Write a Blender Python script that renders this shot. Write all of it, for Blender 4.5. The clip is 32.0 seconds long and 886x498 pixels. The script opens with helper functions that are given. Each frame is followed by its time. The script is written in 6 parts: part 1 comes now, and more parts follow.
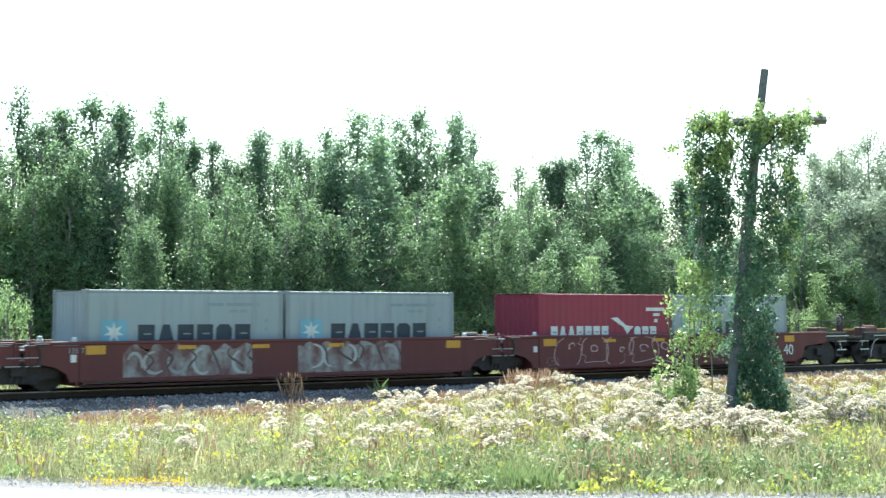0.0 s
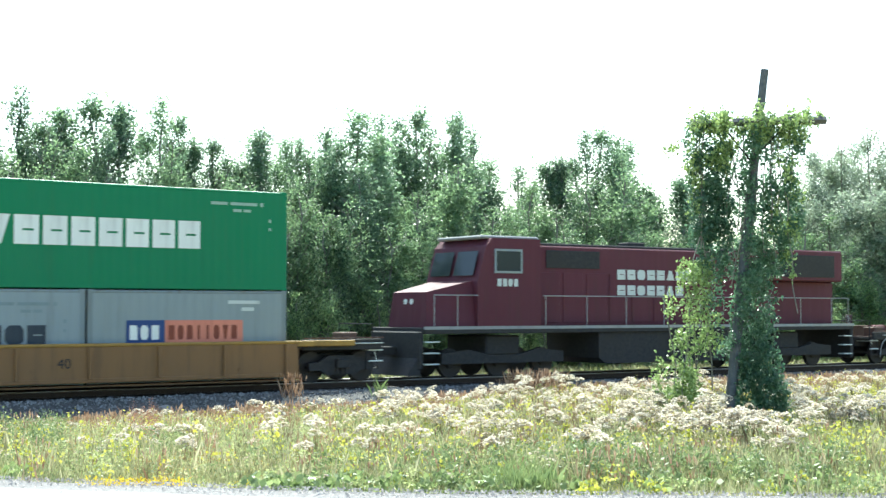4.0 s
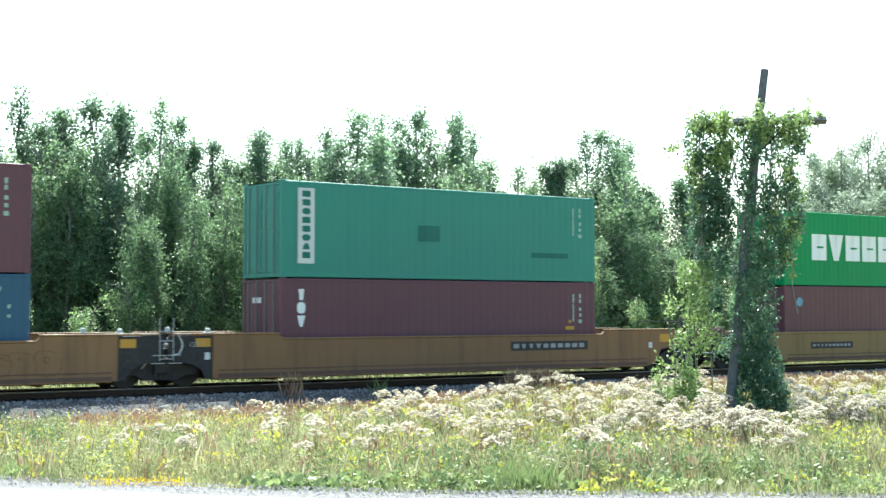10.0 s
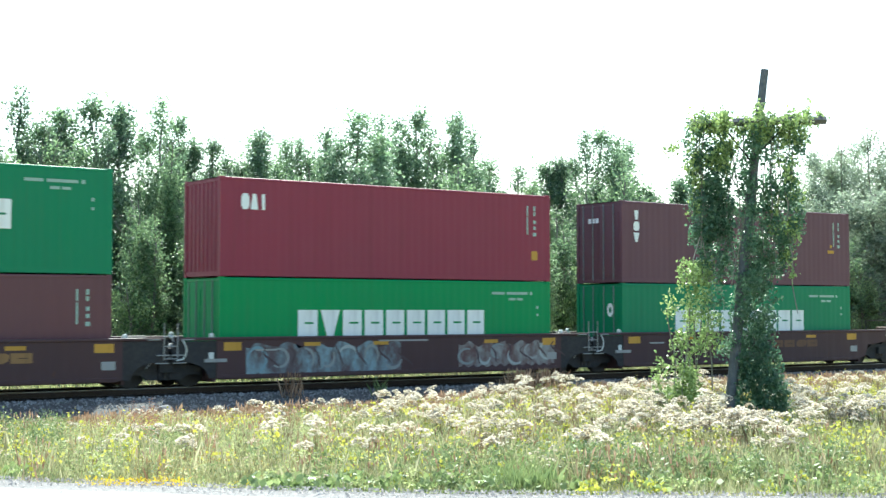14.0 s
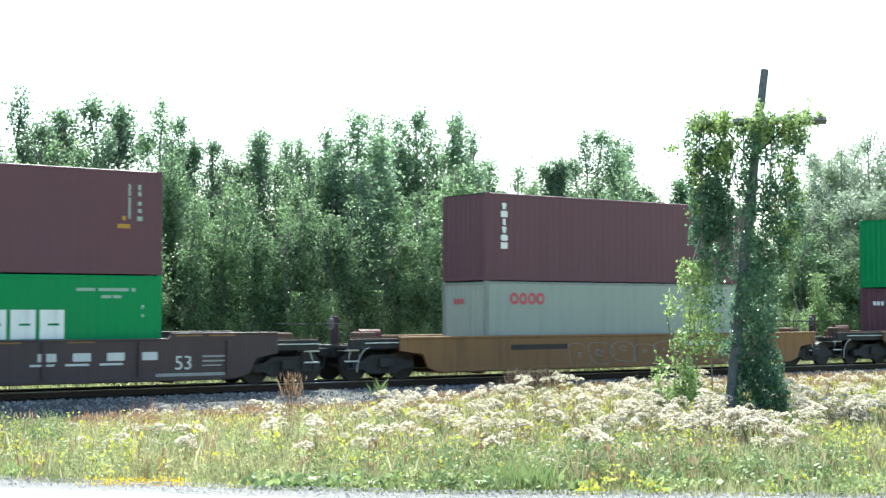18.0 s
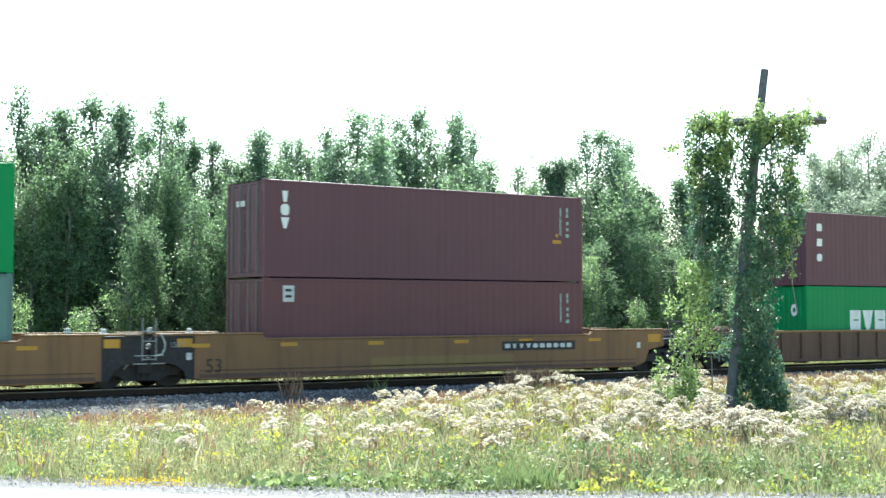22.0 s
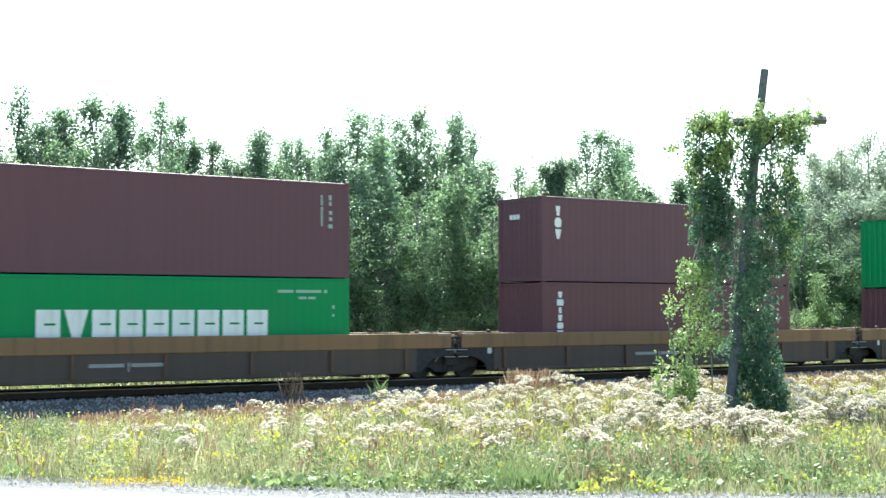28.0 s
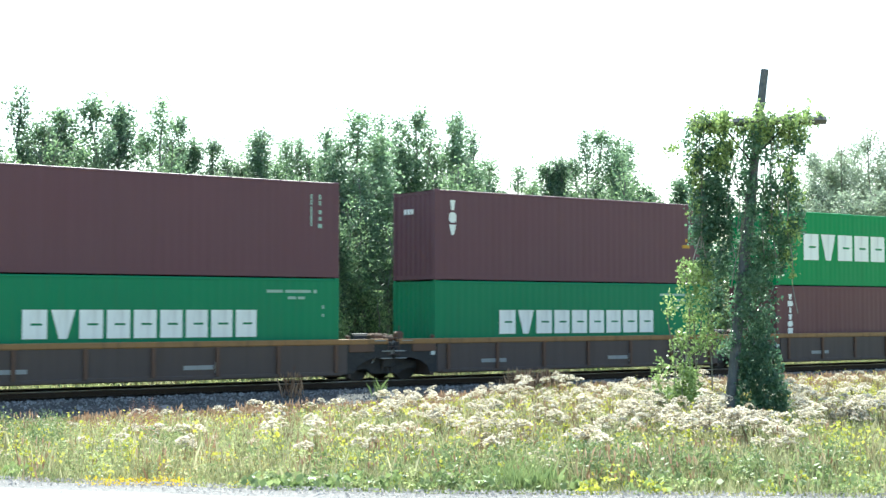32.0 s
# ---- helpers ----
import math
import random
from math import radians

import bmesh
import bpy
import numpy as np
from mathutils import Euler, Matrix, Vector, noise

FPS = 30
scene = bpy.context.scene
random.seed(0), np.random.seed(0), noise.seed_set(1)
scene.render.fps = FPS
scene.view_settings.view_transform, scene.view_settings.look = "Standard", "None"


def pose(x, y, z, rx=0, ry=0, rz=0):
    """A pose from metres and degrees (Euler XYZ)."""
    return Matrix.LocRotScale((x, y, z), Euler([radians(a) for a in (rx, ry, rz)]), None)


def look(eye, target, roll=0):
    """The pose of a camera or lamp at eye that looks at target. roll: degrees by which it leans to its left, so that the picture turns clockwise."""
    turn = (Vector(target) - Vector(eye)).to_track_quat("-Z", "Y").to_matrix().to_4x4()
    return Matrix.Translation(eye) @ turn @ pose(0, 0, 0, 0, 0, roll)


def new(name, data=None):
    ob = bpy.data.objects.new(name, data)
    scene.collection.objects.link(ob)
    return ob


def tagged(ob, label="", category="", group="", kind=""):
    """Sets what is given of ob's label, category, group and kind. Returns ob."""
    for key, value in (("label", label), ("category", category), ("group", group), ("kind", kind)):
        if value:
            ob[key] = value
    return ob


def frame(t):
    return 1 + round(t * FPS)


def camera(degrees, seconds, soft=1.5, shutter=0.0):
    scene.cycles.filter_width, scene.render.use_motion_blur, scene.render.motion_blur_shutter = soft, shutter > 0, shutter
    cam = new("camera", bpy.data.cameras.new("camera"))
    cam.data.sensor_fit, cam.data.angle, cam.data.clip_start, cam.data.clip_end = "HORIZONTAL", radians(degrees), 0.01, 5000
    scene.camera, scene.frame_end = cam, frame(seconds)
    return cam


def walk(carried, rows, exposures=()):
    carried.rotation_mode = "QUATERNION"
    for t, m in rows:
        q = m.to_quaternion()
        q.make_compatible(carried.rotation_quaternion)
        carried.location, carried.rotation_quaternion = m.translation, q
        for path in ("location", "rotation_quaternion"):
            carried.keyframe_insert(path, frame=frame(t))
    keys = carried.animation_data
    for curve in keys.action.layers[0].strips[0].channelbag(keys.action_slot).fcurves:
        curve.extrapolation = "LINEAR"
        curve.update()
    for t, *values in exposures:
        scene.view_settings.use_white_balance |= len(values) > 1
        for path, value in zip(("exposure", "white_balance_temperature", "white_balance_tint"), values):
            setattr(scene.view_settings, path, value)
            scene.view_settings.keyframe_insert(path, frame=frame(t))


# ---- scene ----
# ---- camera ----
cam = camera(35.3, 32.0, soft=1.4, shutter=0.1)
EYE = Vector((0.0, -36.33, 2.14))
YAW, TILT = radians(34.926), radians(2.559)
AHEAD = Vector((math.sin(YAW) * math.cos(TILT), math.cos(YAW) * math.cos(TILT), math.sin(TILT)))
walk(cam, [(0.0, look(EYE, EYE + AHEAD)), (32.0, look(EYE, EYE + AHEAD))], exposures=[(0.0, 1.40, 6060, -4), (32.0, 1.40, 6060, -4)])

# way of the train along the track, second by second
TRAIN = [(0, 0.23), (1, 21.87), (2, 44.43), (3, 66.90), (4, 89.45), (5, 112.0), (6, 134.57), (7, 156.94), (8, 179.59),
         (9, 201.98), (10, 224.52), (11, 247.0), (12, 269.59), (13, 292.13), (14, 314.73), (15, 337.25), (16, 359.8),
         (17, 382.33), (18, 404.9), (19, 427.63), (20, 450.24), (21, 472.76), (22, 495.55), (23, 518.51), (24, 541.42),
         (25, 564.31), (26, 587.35), (27, 610.36), (28, 633.39), (29, 656.56), (30, 679.68), (31, 702.87), (32, 726.0)]
MOVING = []

# ---- light ----
SUN = Vector((0.60, 1.0, 1.5)).normalized()
world = bpy.data.worlds.new("sky")
scene.world = world
world.use_nodes = True
wn = world.node_tree.nodes
sky = wn.new("ShaderNodeTexSky")
sky.sky_type, sky.sun_disc = "NISHITA", False
sky.sun_elevation = math.asin(SUN.z)
sky.sun_rotation = math.atan2(SUN.x, SUN.y)
sky.air_density, sky.dust_density, sky.ozone_density = 1.0, 2.5, 1.0
wn["Background"].inputs["Strength"].default_value = 0.15
world.node_tree.links.new(sky.outputs["Color"], wn["Background"].inputs["Color"])
lamp = bpy.data.lights.new("sun", "SUN")
lamp.energy, lamp.angle, lamp.color = 5.0, radians(0.53), (1.0, 0.96, 0.89)
sun = new("sun", lamp)
sun.matrix_world = look(SUN * 60, (0, 0, 0))


# ---- materials ----
def mix_rgb(nt, fac, a, b, blend="MIX"):
    n = nt.nodes.new("ShaderNodeMix")
    n.data_type, n.blend_type = "RGBA", blend
    for sock, val in ((n.inputs[0], fac), (n.inputs[6], a), (n.inputs[7], b)):
        if isinstance(val, bpy.types.NodeSocket):
            nt.links.new(val, sock)
        elif isinstance(val, tuple):
            sock.default_value = (*val[:3], 1)
        else:
            sock.default_value = val
    return n.outputs[2]


def noise_tex(nt, scale, detail=3.0, rough=0.55, stretch=None):
    co = nt.nodes.new("ShaderNodeTexCoord")
    src = co.outputs["Object"]
    if stretch:
        mp = nt.nodes.new("ShaderNodeMapping")
        mp.inputs["Scale"].default_value = stretch
        nt.links.new(src, mp.inputs["Vector"])
        src = mp.outputs["Vector"]
    n = nt.nodes.new("ShaderNodeTexNoise")
    n.inputs["Scale"].default_value, n.inputs["Detail"].default_value, n.inputs["Roughness"].default_value = scale, detail, rough
    nt.links.new(src, n.inputs["Vector"])
    return n.outputs["Fac"]


def ramp(nt, fac, lo, hi, a=0.0, b=1.0):
    n = nt.nodes.new("ShaderNodeMapRange")
    n.inputs[1].default_value, n.inputs[2].default_value, n.inputs[3].default_value, n.inputs[4].default_value = lo, hi, a, b
    nt.links.new(fac, n.inputs[0])
    return n.outputs[0]


def bump(nt, bsdf, height, strength, distance):
    n = nt.nodes.new("ShaderNodeBump")
    n.inputs["Strength"].default_value, n.inputs["Distance"].default_value = strength, distance
    nt.links.new(height, n.inputs["Height"])
    nt.links.new(n.outputs["Normal"], bsdf.inputs["Normal"])


def material(name, colour, rough=0.6, metal=0.0):
    m = bpy.data.materials.new(name)
    m.use_nodes = True
    b = m.node_tree.nodes["Principled BSDF"]
    b.inputs["Base Color"].default_value = (*colour, 1)
    b.inputs["Roughness"].default_value, b.inputs["Metallic"].default_value = rough, metal
    b.inputs["Specular IOR Level"].default_value = 0.3
    return m, m.node_tree, b


def paint(name, colour, rough=0.5, dirt=(0.10, 0.075, 0.055), amount=0.45, rust=0.5, metal=0.0, fine=2.6):
    """Weathered paint: faded fields, grime that runs down, rust spots."""
    m, nt, b = material(name, colour, rough, metal)
    info = nt.nodes.new("ShaderNodeObjectInfo")
    tone = mix_rgb(nt, ramp(nt, info.outputs["Random"], 0, 1, 0.0, 0.35), colour, tuple(min(1, c * 1.2 + 0.003) for c in colour))
    faded = mix_rgb(nt, ramp(nt, noise_tex(nt, 0.35, 4), 0.35, 0.75, 0, 0.5), tone, tuple(c * 0.85 + 0.015 for c in colour))
    runs = noise_tex(nt, 1.4, 5, 0.65, (fine, fine, 0.22))
    grimy = mix_rgb(nt, ramp(nt, runs, 0.52, 0.78, 0, amount), faded, dirt)
    spots = noise_tex(nt, 5.5, 6, 0.7, (1, 1, 0.6))
    col = mix_rgb(nt, ramp(nt, spots, 0.66, 0.74, 0, rust), grimy, (0.10, 0.04, 0.018))
    nt.links.new(col, b.inputs["Base Color"])
    nt.links.new(ramp(nt, runs, 0.3, 0.8, rough - 0.08, rough + 0.25), b.inputs["Roughness"])
    bump(nt, b, noise_tex(nt, 3.0, 4), 0.12, 0.02)
    return m


def rough_stuff(name, colours, scale, rough=0.9, bump_d=0.03, metal=0.0):
    m, nt, b = material(name, colours[0], rough, metal)
    a = mix_rgb(nt, ramp(nt, noise_tex(nt, scale, 6, 0.65), 0.35, 0.65), colours[0], colours[1])
    c = mix_rgb(nt, ramp(nt, noise_tex(nt, scale * 0.08, 4), 0.4, 0.65, 0, 0.7), a, colours[2])
    nt.links.new(c, b.inputs["Base Color"])
    bump(nt, b, noise_tex(nt, scale * 2.2, 5, 0.7), 0.6, bump_d)
    return m


def leafy(name, dark, light, rough=0.42, through_light=0.3, patch=0.35, gloss=0.5, few=0.0):
    """Leaves and blades: each of its own tone, patches of tone over metres, light shining through."""
    m, nt, b = material(name, dark, rough)
    geo = nt.nodes.new("ShaderNodeNewGeometry")
    info = nt.nodes.new("ShaderNodeObjectInfo")
    one = mix_rgb(nt, ramp(nt, geo.outputs["Random Per Island"], few, 1.0), dark, light)
    two = mix_rgb(nt, ramp(nt, noise_tex(nt, patch, 3), 0.35, 0.65, 0, 0.4), one, tuple(c * 0.55 for c in dark))
    three = mix_rgb(nt, ramp(nt, info.outputs["Random"], 0, 1, 0, 0.35), two, tuple(c * 1.2 for c in light))
    nt.links.new(three, b.inputs["Base Color"])
    b.inputs["Specular IOR Level"].default_value = gloss
    tr = nt.nodes.new("ShaderNodeBsdfTranslucent")
    nt.links.new(three, tr.inputs["Color"])
    mx = nt.nodes.new("ShaderNodeMixShader")
    mx.inputs[0].default_value = through_light
    nt.links.new(b.outputs[0], mx.inputs[1])
    nt.links.new(tr.outputs[0], mx.inputs[2])
    nt.links.new(mx.outputs[0], nt.nodes["Material Output"].inputs["Surface"])
    return m


# the second maroon is paled by haze mixed into the paint colour
COLOURS = {
    "green": (0.006, 0.222, 0.060), "deep_green": (0.010, 0.178, 0.074), "maroon": (0.110, 0.047, 0.060), "hazy_maroon": (0.145, 0.067, 0.083),
    "brown": (0.118, 0.048, 0.053), "red": (0.21, 0.027, 0.050), "teal": (0.045, 0.215, 0.165),
    "slate_green": (0.115, 0.215, 0.195), "pale_teal": (0.118, 0.222, 0.210), "blue": (0.030, 0.085, 0.145),
    "grey": (0.25, 0.295, 0.315), "pale": (0.265, 0.315, 0.35), "cream": (0.30, 0.335, 0.29), "slate": (0.085, 0.135, 0.165),
    "beige": (0.34, 0.315, 0.245), "steel_grey": (0.24, 0.28, 0.29)}
MAT = {k: paint("paint_" + k, v, 0.5, amount=0.16, rust=0.3) for k, v in COLOURS.items()}
MAT["grey"] = paint("paint_grey", COLOURS["grey"], 0.55, amount=0.35, rust=0.6)
MAT["beige"] = paint("paint_beige", COLOURS["beige"], 0.6, (0.13, 0.07, 0.04), 1.0, 0.9, 0.0, 7.0)
for key in ("grey", "cream", "pale", "pale_teal", "slate_green", "steel_grey", "beige"):
    MAT["post_" + key] = paint("posts_" + key, tuple(c * 0.8 for c in COLOURS[key]), 0.65, (0.15, 0.085, 0.05), 0.95, 0.95, 0.0, 5.0)
for key, col, amt in (("oxide", (0.095, 0.028, 0.028), 0.5), ("worn_brown", (0.120, 0.068, 0.044), 0.6), ("deep_maroon", (0.066, 0.024, 0.027), 0.35),
                      ("plain_brown", (0.128, 0.066, 0.037), 0.5), ("tan", (0.20, 0.113, 0.052), 0.55), ("yellow_tan", (0.225, 0.148, 0.056), 0.5), ("light_tan", (0.275, 0.168, 0.070), 0.5),
                      ("orange_tan", (0.22, 0.118, 0.048), 0.6), ("dark_oxide", (0.058, 0.029, 0.031), 0.35), ("dark_panelled", (0.062, 0.044, 0.046), 0.35),
                      ("charcoal", (0.076, 0.055, 0.043), 0.55), ("sooty", (0.080, 0.060, 0.054), 0.5), ("rust_brown", (0.110, 0.062, 0.042), 0.7), ("sill_dust", (0.205, 0.118, 0.056), 0.65), ("sill_yellow", (0.32, 0.19, 0.045), 0.5), ("sill_brown", (0.25, 0.14, 0.055), 0.6),
                      ("loco_red", (0.088, 0.018, 0.031), 0.4)):
    MAT[key] = paint("body_" + key, col, 0.6, (0.07, 0.055, 0.045), amt, 0.6)
MAT["iron"] = rough_stuff("dark_iron", ((0.026, 0.027, 0.031), (0.046, 0.044, 0.043), (0.033, 0.031, 0.031)), 9, 0.75, 0.01, 0.1)
MAT["wheel"] = rough_stuff("wheel_steel", ((0.03, 0.03, 0.032), (0.055, 0.048, 0.044), (0.036, 0.033, 0.032)), 8, 0.55, 0.004, 0.4)
MAT["rail"] = rough_stuff("rail_steel", ((0.03, 0.022, 0.018), (0.05, 0.035, 0.026), (0.035, 0.024, 0.018)), 12, 0.5, 0.002, 0.5)
MAT["rail_head"] = rough_stuff("polished_rail", ((0.30, 0.28, 0.26), (0.4, 0.38, 0.36), (0.27, 0.25, 0.23)), 6, 0.35, 0.001, 1.0)
for key, col in (("white", (0.72, 0.74, 0.72)), ("rod_grey", (0.16, 0.19, 0.19)), ("off_white", (0.55, 0.58, 0.56)), ("ink", (0.035, 0.045, 0.06)), ("navy", (0.03, 0.06, 0.19)), ("sign_blue", (0.17, 0.23, 0.31)), ("sign_straw", (0.42, 0.37, 0.20)),
                 ("sky_blue", (0.17, 0.34, 0.43)), ("signal_red", (0.48, 0.10, 0.12)), ("salmon", (0.62, 0.22, 0.15)), ("mark_yellow", (0.45, 0.25, 0.04)),
                 ("dull_white", (0.28, 0.285, 0.28)), ("code_white", (0.30, 0.42, 0.36)), ("dull_black", (0.035, 0.032, 0.03)), ("cream_patch", (0.345, 0.385, 0.345)), ("faint", (0.20, 0.25, 0.27)), ("graffiti_grey", (0.23, 0.25, 0.25)), ("graffiti_dark", (0.07, 0.045, 0.05)),
                 ("graffiti_dusk", (0.18, 0.17, 0.155)), ("graffiti_pale", (0.34, 0.37, 0.365)), ("graffiti_blue", (0.17, 0.27, 0.31)), ("graffiti_line", (0.42, 0.30, 0.30)), ("patch_green", (0.02, 0.13, 0.10)),
                 ("pale_green", (0.55, 0.66, 0.58)), ("rust_red", (0.20, 0.05, 0.03))):
    MAT[key] = paint("mark_" + key, col, 0.6, tuple(c * 0.5 for c in col), 0.5, 0.1)
for key, low, high in (("grey", (0.115, 0.062, 0.060), (0.27, 0.28, 0.275)), ("blue", (0.10, 0.075, 0.08), (0.22, 0.32, 0.355)), ("dull", (0.115, 0.060, 0.045), (0.20, 0.145, 0.090))):
    # patchy spray paint: the old coat shows through in runs and clouds
    m_, nt_, b_ = material("spray_" + key, high, 0.6)
    cloud_ = ramp(nt_, noise_tex(nt_, 1.9, 6, 0.62, (1.3, 1.0, 0.7)), 0.40, 0.60)
    nt_.links.new(mix_rgb(nt_, ramp(nt_, noise_tex(nt_, 9.0, 3), 0.3, 0.75, 0.0, 0.35), mix_rgb(nt_, cloud_, low, high), low), b_.inputs["Base Color"])
    MAT["spray_" + key] = m_
mg, ntg, bg = material("dark_glass", (0.02, 0.03, 0.035), 0.06)
MAT["glass"] = mg
MAT["ballast"] = rough_stuff("ballast_bed", ((0.045, 0.045, 0.045), (0.14, 0.136, 0.132), (0.085, 0.082, 0.08)), 14, 0.95, 0.06)
MAT["stone"] = leafy("ballast_stone", (0.08, 0.08, 0.08), (0.30, 0.295, 0.29), 0.9, 0.0, 0.8, 0.2)
MAT["pale_stone"] = leafy("shoulder_stone", (0.26, 0.25, 0.245), (0.42, 0.40, 0.395), 0.9, 0.45, 0.8, 0.2)
MAT["sleeper"] = rough_stuff("sleeper_wood", ((0.03, 0.024, 0.02), (0.06, 0.05, 0.04), (0.04, 0.032, 0.027)), 10, 0.9, 0.01)
MAT["earth"] = rough_stuff("meadow_earth", ((0.22, 0.20, 0.09), (0.34, 0.29, 0.16), (0.18, 0.21, 0.08)), 3.0, 0.95, 0.06)
MAT["gravel"] = rough_stuff("road_gravel", ((0.10, 0.096, 0.094), (0.30, 0.285, 0.28), (0.20, 0.19, 0.187)), 14, 0.95, 0.05)
MAT["asphalt"] = rough_stuff("pale_road", ((0.205, 0.187, 0.182), (0.305, 0.28, 0.272), (0.245, 0.226, 0.218)), 22, 0.9, 0.02)
MAT["timber"] = rough_stuff("weathered_pole", ((0.085, 0.095, 0.105), (0.15, 0.155, 0.16), (0.10, 0.10, 0.10)), 7, 0.85, 0.01)
MAT["bark"] = rough_stuff("pale_bark", ((0.16, 0.15, 0.13), (0.30, 0.29, 0.26), (0.12, 0.11, 0.09)), 6, 0.9, 0.02)
MAT["poplar"] = leafy("poplar_leaf", (0.066, 0.122, 0.080), (0.34, 0.475, 0.27), 0.42, 0.57, 0.5, 0.5, 0.15)
MAT["birch"] = leafy("birch_leaf", (0.058, 0.112, 0.060), (0.33, 0.465, 0.235), 0.42, 0.60, 0.5, 0.5, 0.15)
# shrub leaves lifted in tone to stand for sun reaching the low growth
MAT["shrub"] = leafy("shrub_leaf", (0.075, 0.135, 0.05), (0.46, 0.60, 0.28), 0.40, 0.58, 0.5, 0.5, 0.15)
MAT["willow"] = leafy("willow_leaf", (0.12, 0.17, 0.11), (0.40, 0.47, 0.34), 0.5, 0.55, 0.5, 0.5)
# one vine's leaves in a shaded and a sunlit tone, light put into colour
MAT["vine"] = leafy("vine_leaf_shaded", (0.026, 0.080, 0.048), (0.17, 0.285, 0.17), 0.38, 0.5, 2.5, 0.5)
MAT["vine_sunlit"] = leafy("vine_leaf_sunlit", (0.12, 0.20, 0.06), (0.48, 0.60, 0.24), 0.40, 0.45, 2.5, 0.4)
MAT["grass"] = leafy("green_grass", (0.12, 0.135, 0.06), (0.46, 0.46, 0.25), 0.6, 0.42, 3.5, 0.3)
MAT["dry_grass"] = leafy("dry_grass", (0.25, 0.14, 0.085), (0.50, 0.36, 0.25), 0.7, 0.35, 3.0, 0.2)
MAT["weed"] = leafy("weed_leaf", (0.11, 0.15, 0.055), (0.52, 0.55, 0.26), 0.5, 0.45, 4.0, 0.5)
MAT["tall_weed"] = leafy("tall_weed_leaf", (0.085, 0.135, 0.05), (0.33, 0.40, 0.17), 0.5, 0.4, 4.0, 0.5)
MAT["yellow_green"] = leafy("yellow_green_flower", (0.40, 0.42, 0.06), (0.72, 0.68, 0.16), 0.7, 0.35, 0.8, 0.1)
MAT["umbel"] = leafy("white_umbel", (0.55, 0.47, 0.36), (0.87, 0.82, 0.70), 0.8, 0.3, 0.8, 0.1)
MAT["yellow_flower"] = leafy("yellow_flower", (0.52, 0.47, 0.06), (0.74, 0.70, 0.22), 0.7, 0.3, 0.8, 0.1)
MAT["straw"] = leafy("straw_grass", (0.26, 0.235, 0.12), (0.62, 0.58, 0.37), 0.7, 0.38, 3.0, 0.2)
MAT["fresh_leaf"] = leafy("fresh_leaf", (0.09, 0.15, 0.05), (0.33, 0.40, 0.17), 0.45, 0.45, 4.0, 0.5)
MAT["faded"] = leafy("faded_umbel", (0.42, 0.32, 0.25), (0.72, 0.62, 0.52), 0.8, 0.3, 0.8, 0.1)
MAT["tan_weed"] = leafy("tan_weed", (0.25, 0.175, 0.055), (0.62, 0.47, 0.20), 0.6, 0.4, 3.0, 0.3)
MAT["dock"] = leafy("dock_seed", (0.20, 0.09, 0.06), (0.42, 0.24, 0.17), 0.8, 0.3, 3.0, 0.2)
MAT["golden"] = leafy("golden_flower", (0.58, 0.40, 0.03), (0.78, 0.62, 0.08), 0.7, 0.3, 0.8, 0.1)
MAT["stalk"] = leafy("brown_stalk", (0.115, 0.08, 0.045), (0.30, 0.235, 0.145), 0.8, 0.25, 2.0, 0.2)
MAT["stem"] = leafy("stem", (0.10, 0.13, 0.04), (0.22, 0.20, 0.09), 0.7, 0.1, 0.8, 0.2)


# ---- mesh helpers ----
def link(name, data, mat, parent=None, label="", m=None):
    if mat is not None and not data.materials:
        data.materials.append(mat)
    ob = new(name, data)
    if parent is not None:
        ob.parent = parent
    if m is not None:
        ob.matrix_basis = m
    if label:
        tagged(ob, label)
    return ob


def part(name, bm, mat, parent, label="", m=None):
    me = bpy.data.meshes.new(name)
    bm.to_mesh(me)
    bm.free()
    return link(name, me, mat, parent, label, m)


def add_box(bm, x0, x1, y0, y1, z0, z1, chamfer=0.0, steps=1):
    v = [bm.verts.new((x, y, z)) for x in (x0, x1) for y in (y0, y1) for z in (z0, z1)]
    faces = [bm.faces.new([v[i] for i in q]) for q in ((0, 1, 3, 2), (4, 6, 7, 5), (0, 4, 5, 1), (2, 3, 7, 6), (0, 2, 6, 4), (1, 5, 7, 3))]
    if chamfer:
        edges = list({e for f in faces for e in f.edges})
        bmesh.ops.bevel(bm, geom=edges, offset=chamfer, segments=steps, affect="EDGES", profile=0.5)


def boxes(rows, chamfer=0.0, steps=1):
    bm = bmesh.new()
    for r in rows:
        add_box(bm, *r, chamfer, steps)
    return bm


def add_rod(bm, a, b, r, seg=8, r2=None):
    a, b = Vector(a), Vector(b)
    q = (b - a).to_track_quat("Z", "Y").to_matrix()
    r2 = r if r2 is None else r2
    lo = [bm.verts.new(a + q @ Vector((r * math.cos(t), r * math.sin(t), 0))) for t in [k * math.tau / seg for k in range(seg)]]
    hi = [bm.verts.new(b + q @ Vector((r2 * math.cos(t), r2 * math.sin(t), 0))) for t in [k * math.tau / seg for k in range(seg)]]
    for k in range(seg):
        bm.faces.new((lo[k], lo[(k + 1) % seg], hi[(k + 1) % seg], hi[k]))
    bm.faces.new(lo[::-1])
    bm.faces.new(hi)


def rods(rows, seg=8):
    bm = bmesh.new()
    for a, b, r in rows:
        add_rod(bm, a, b, r, seg)
    return bm


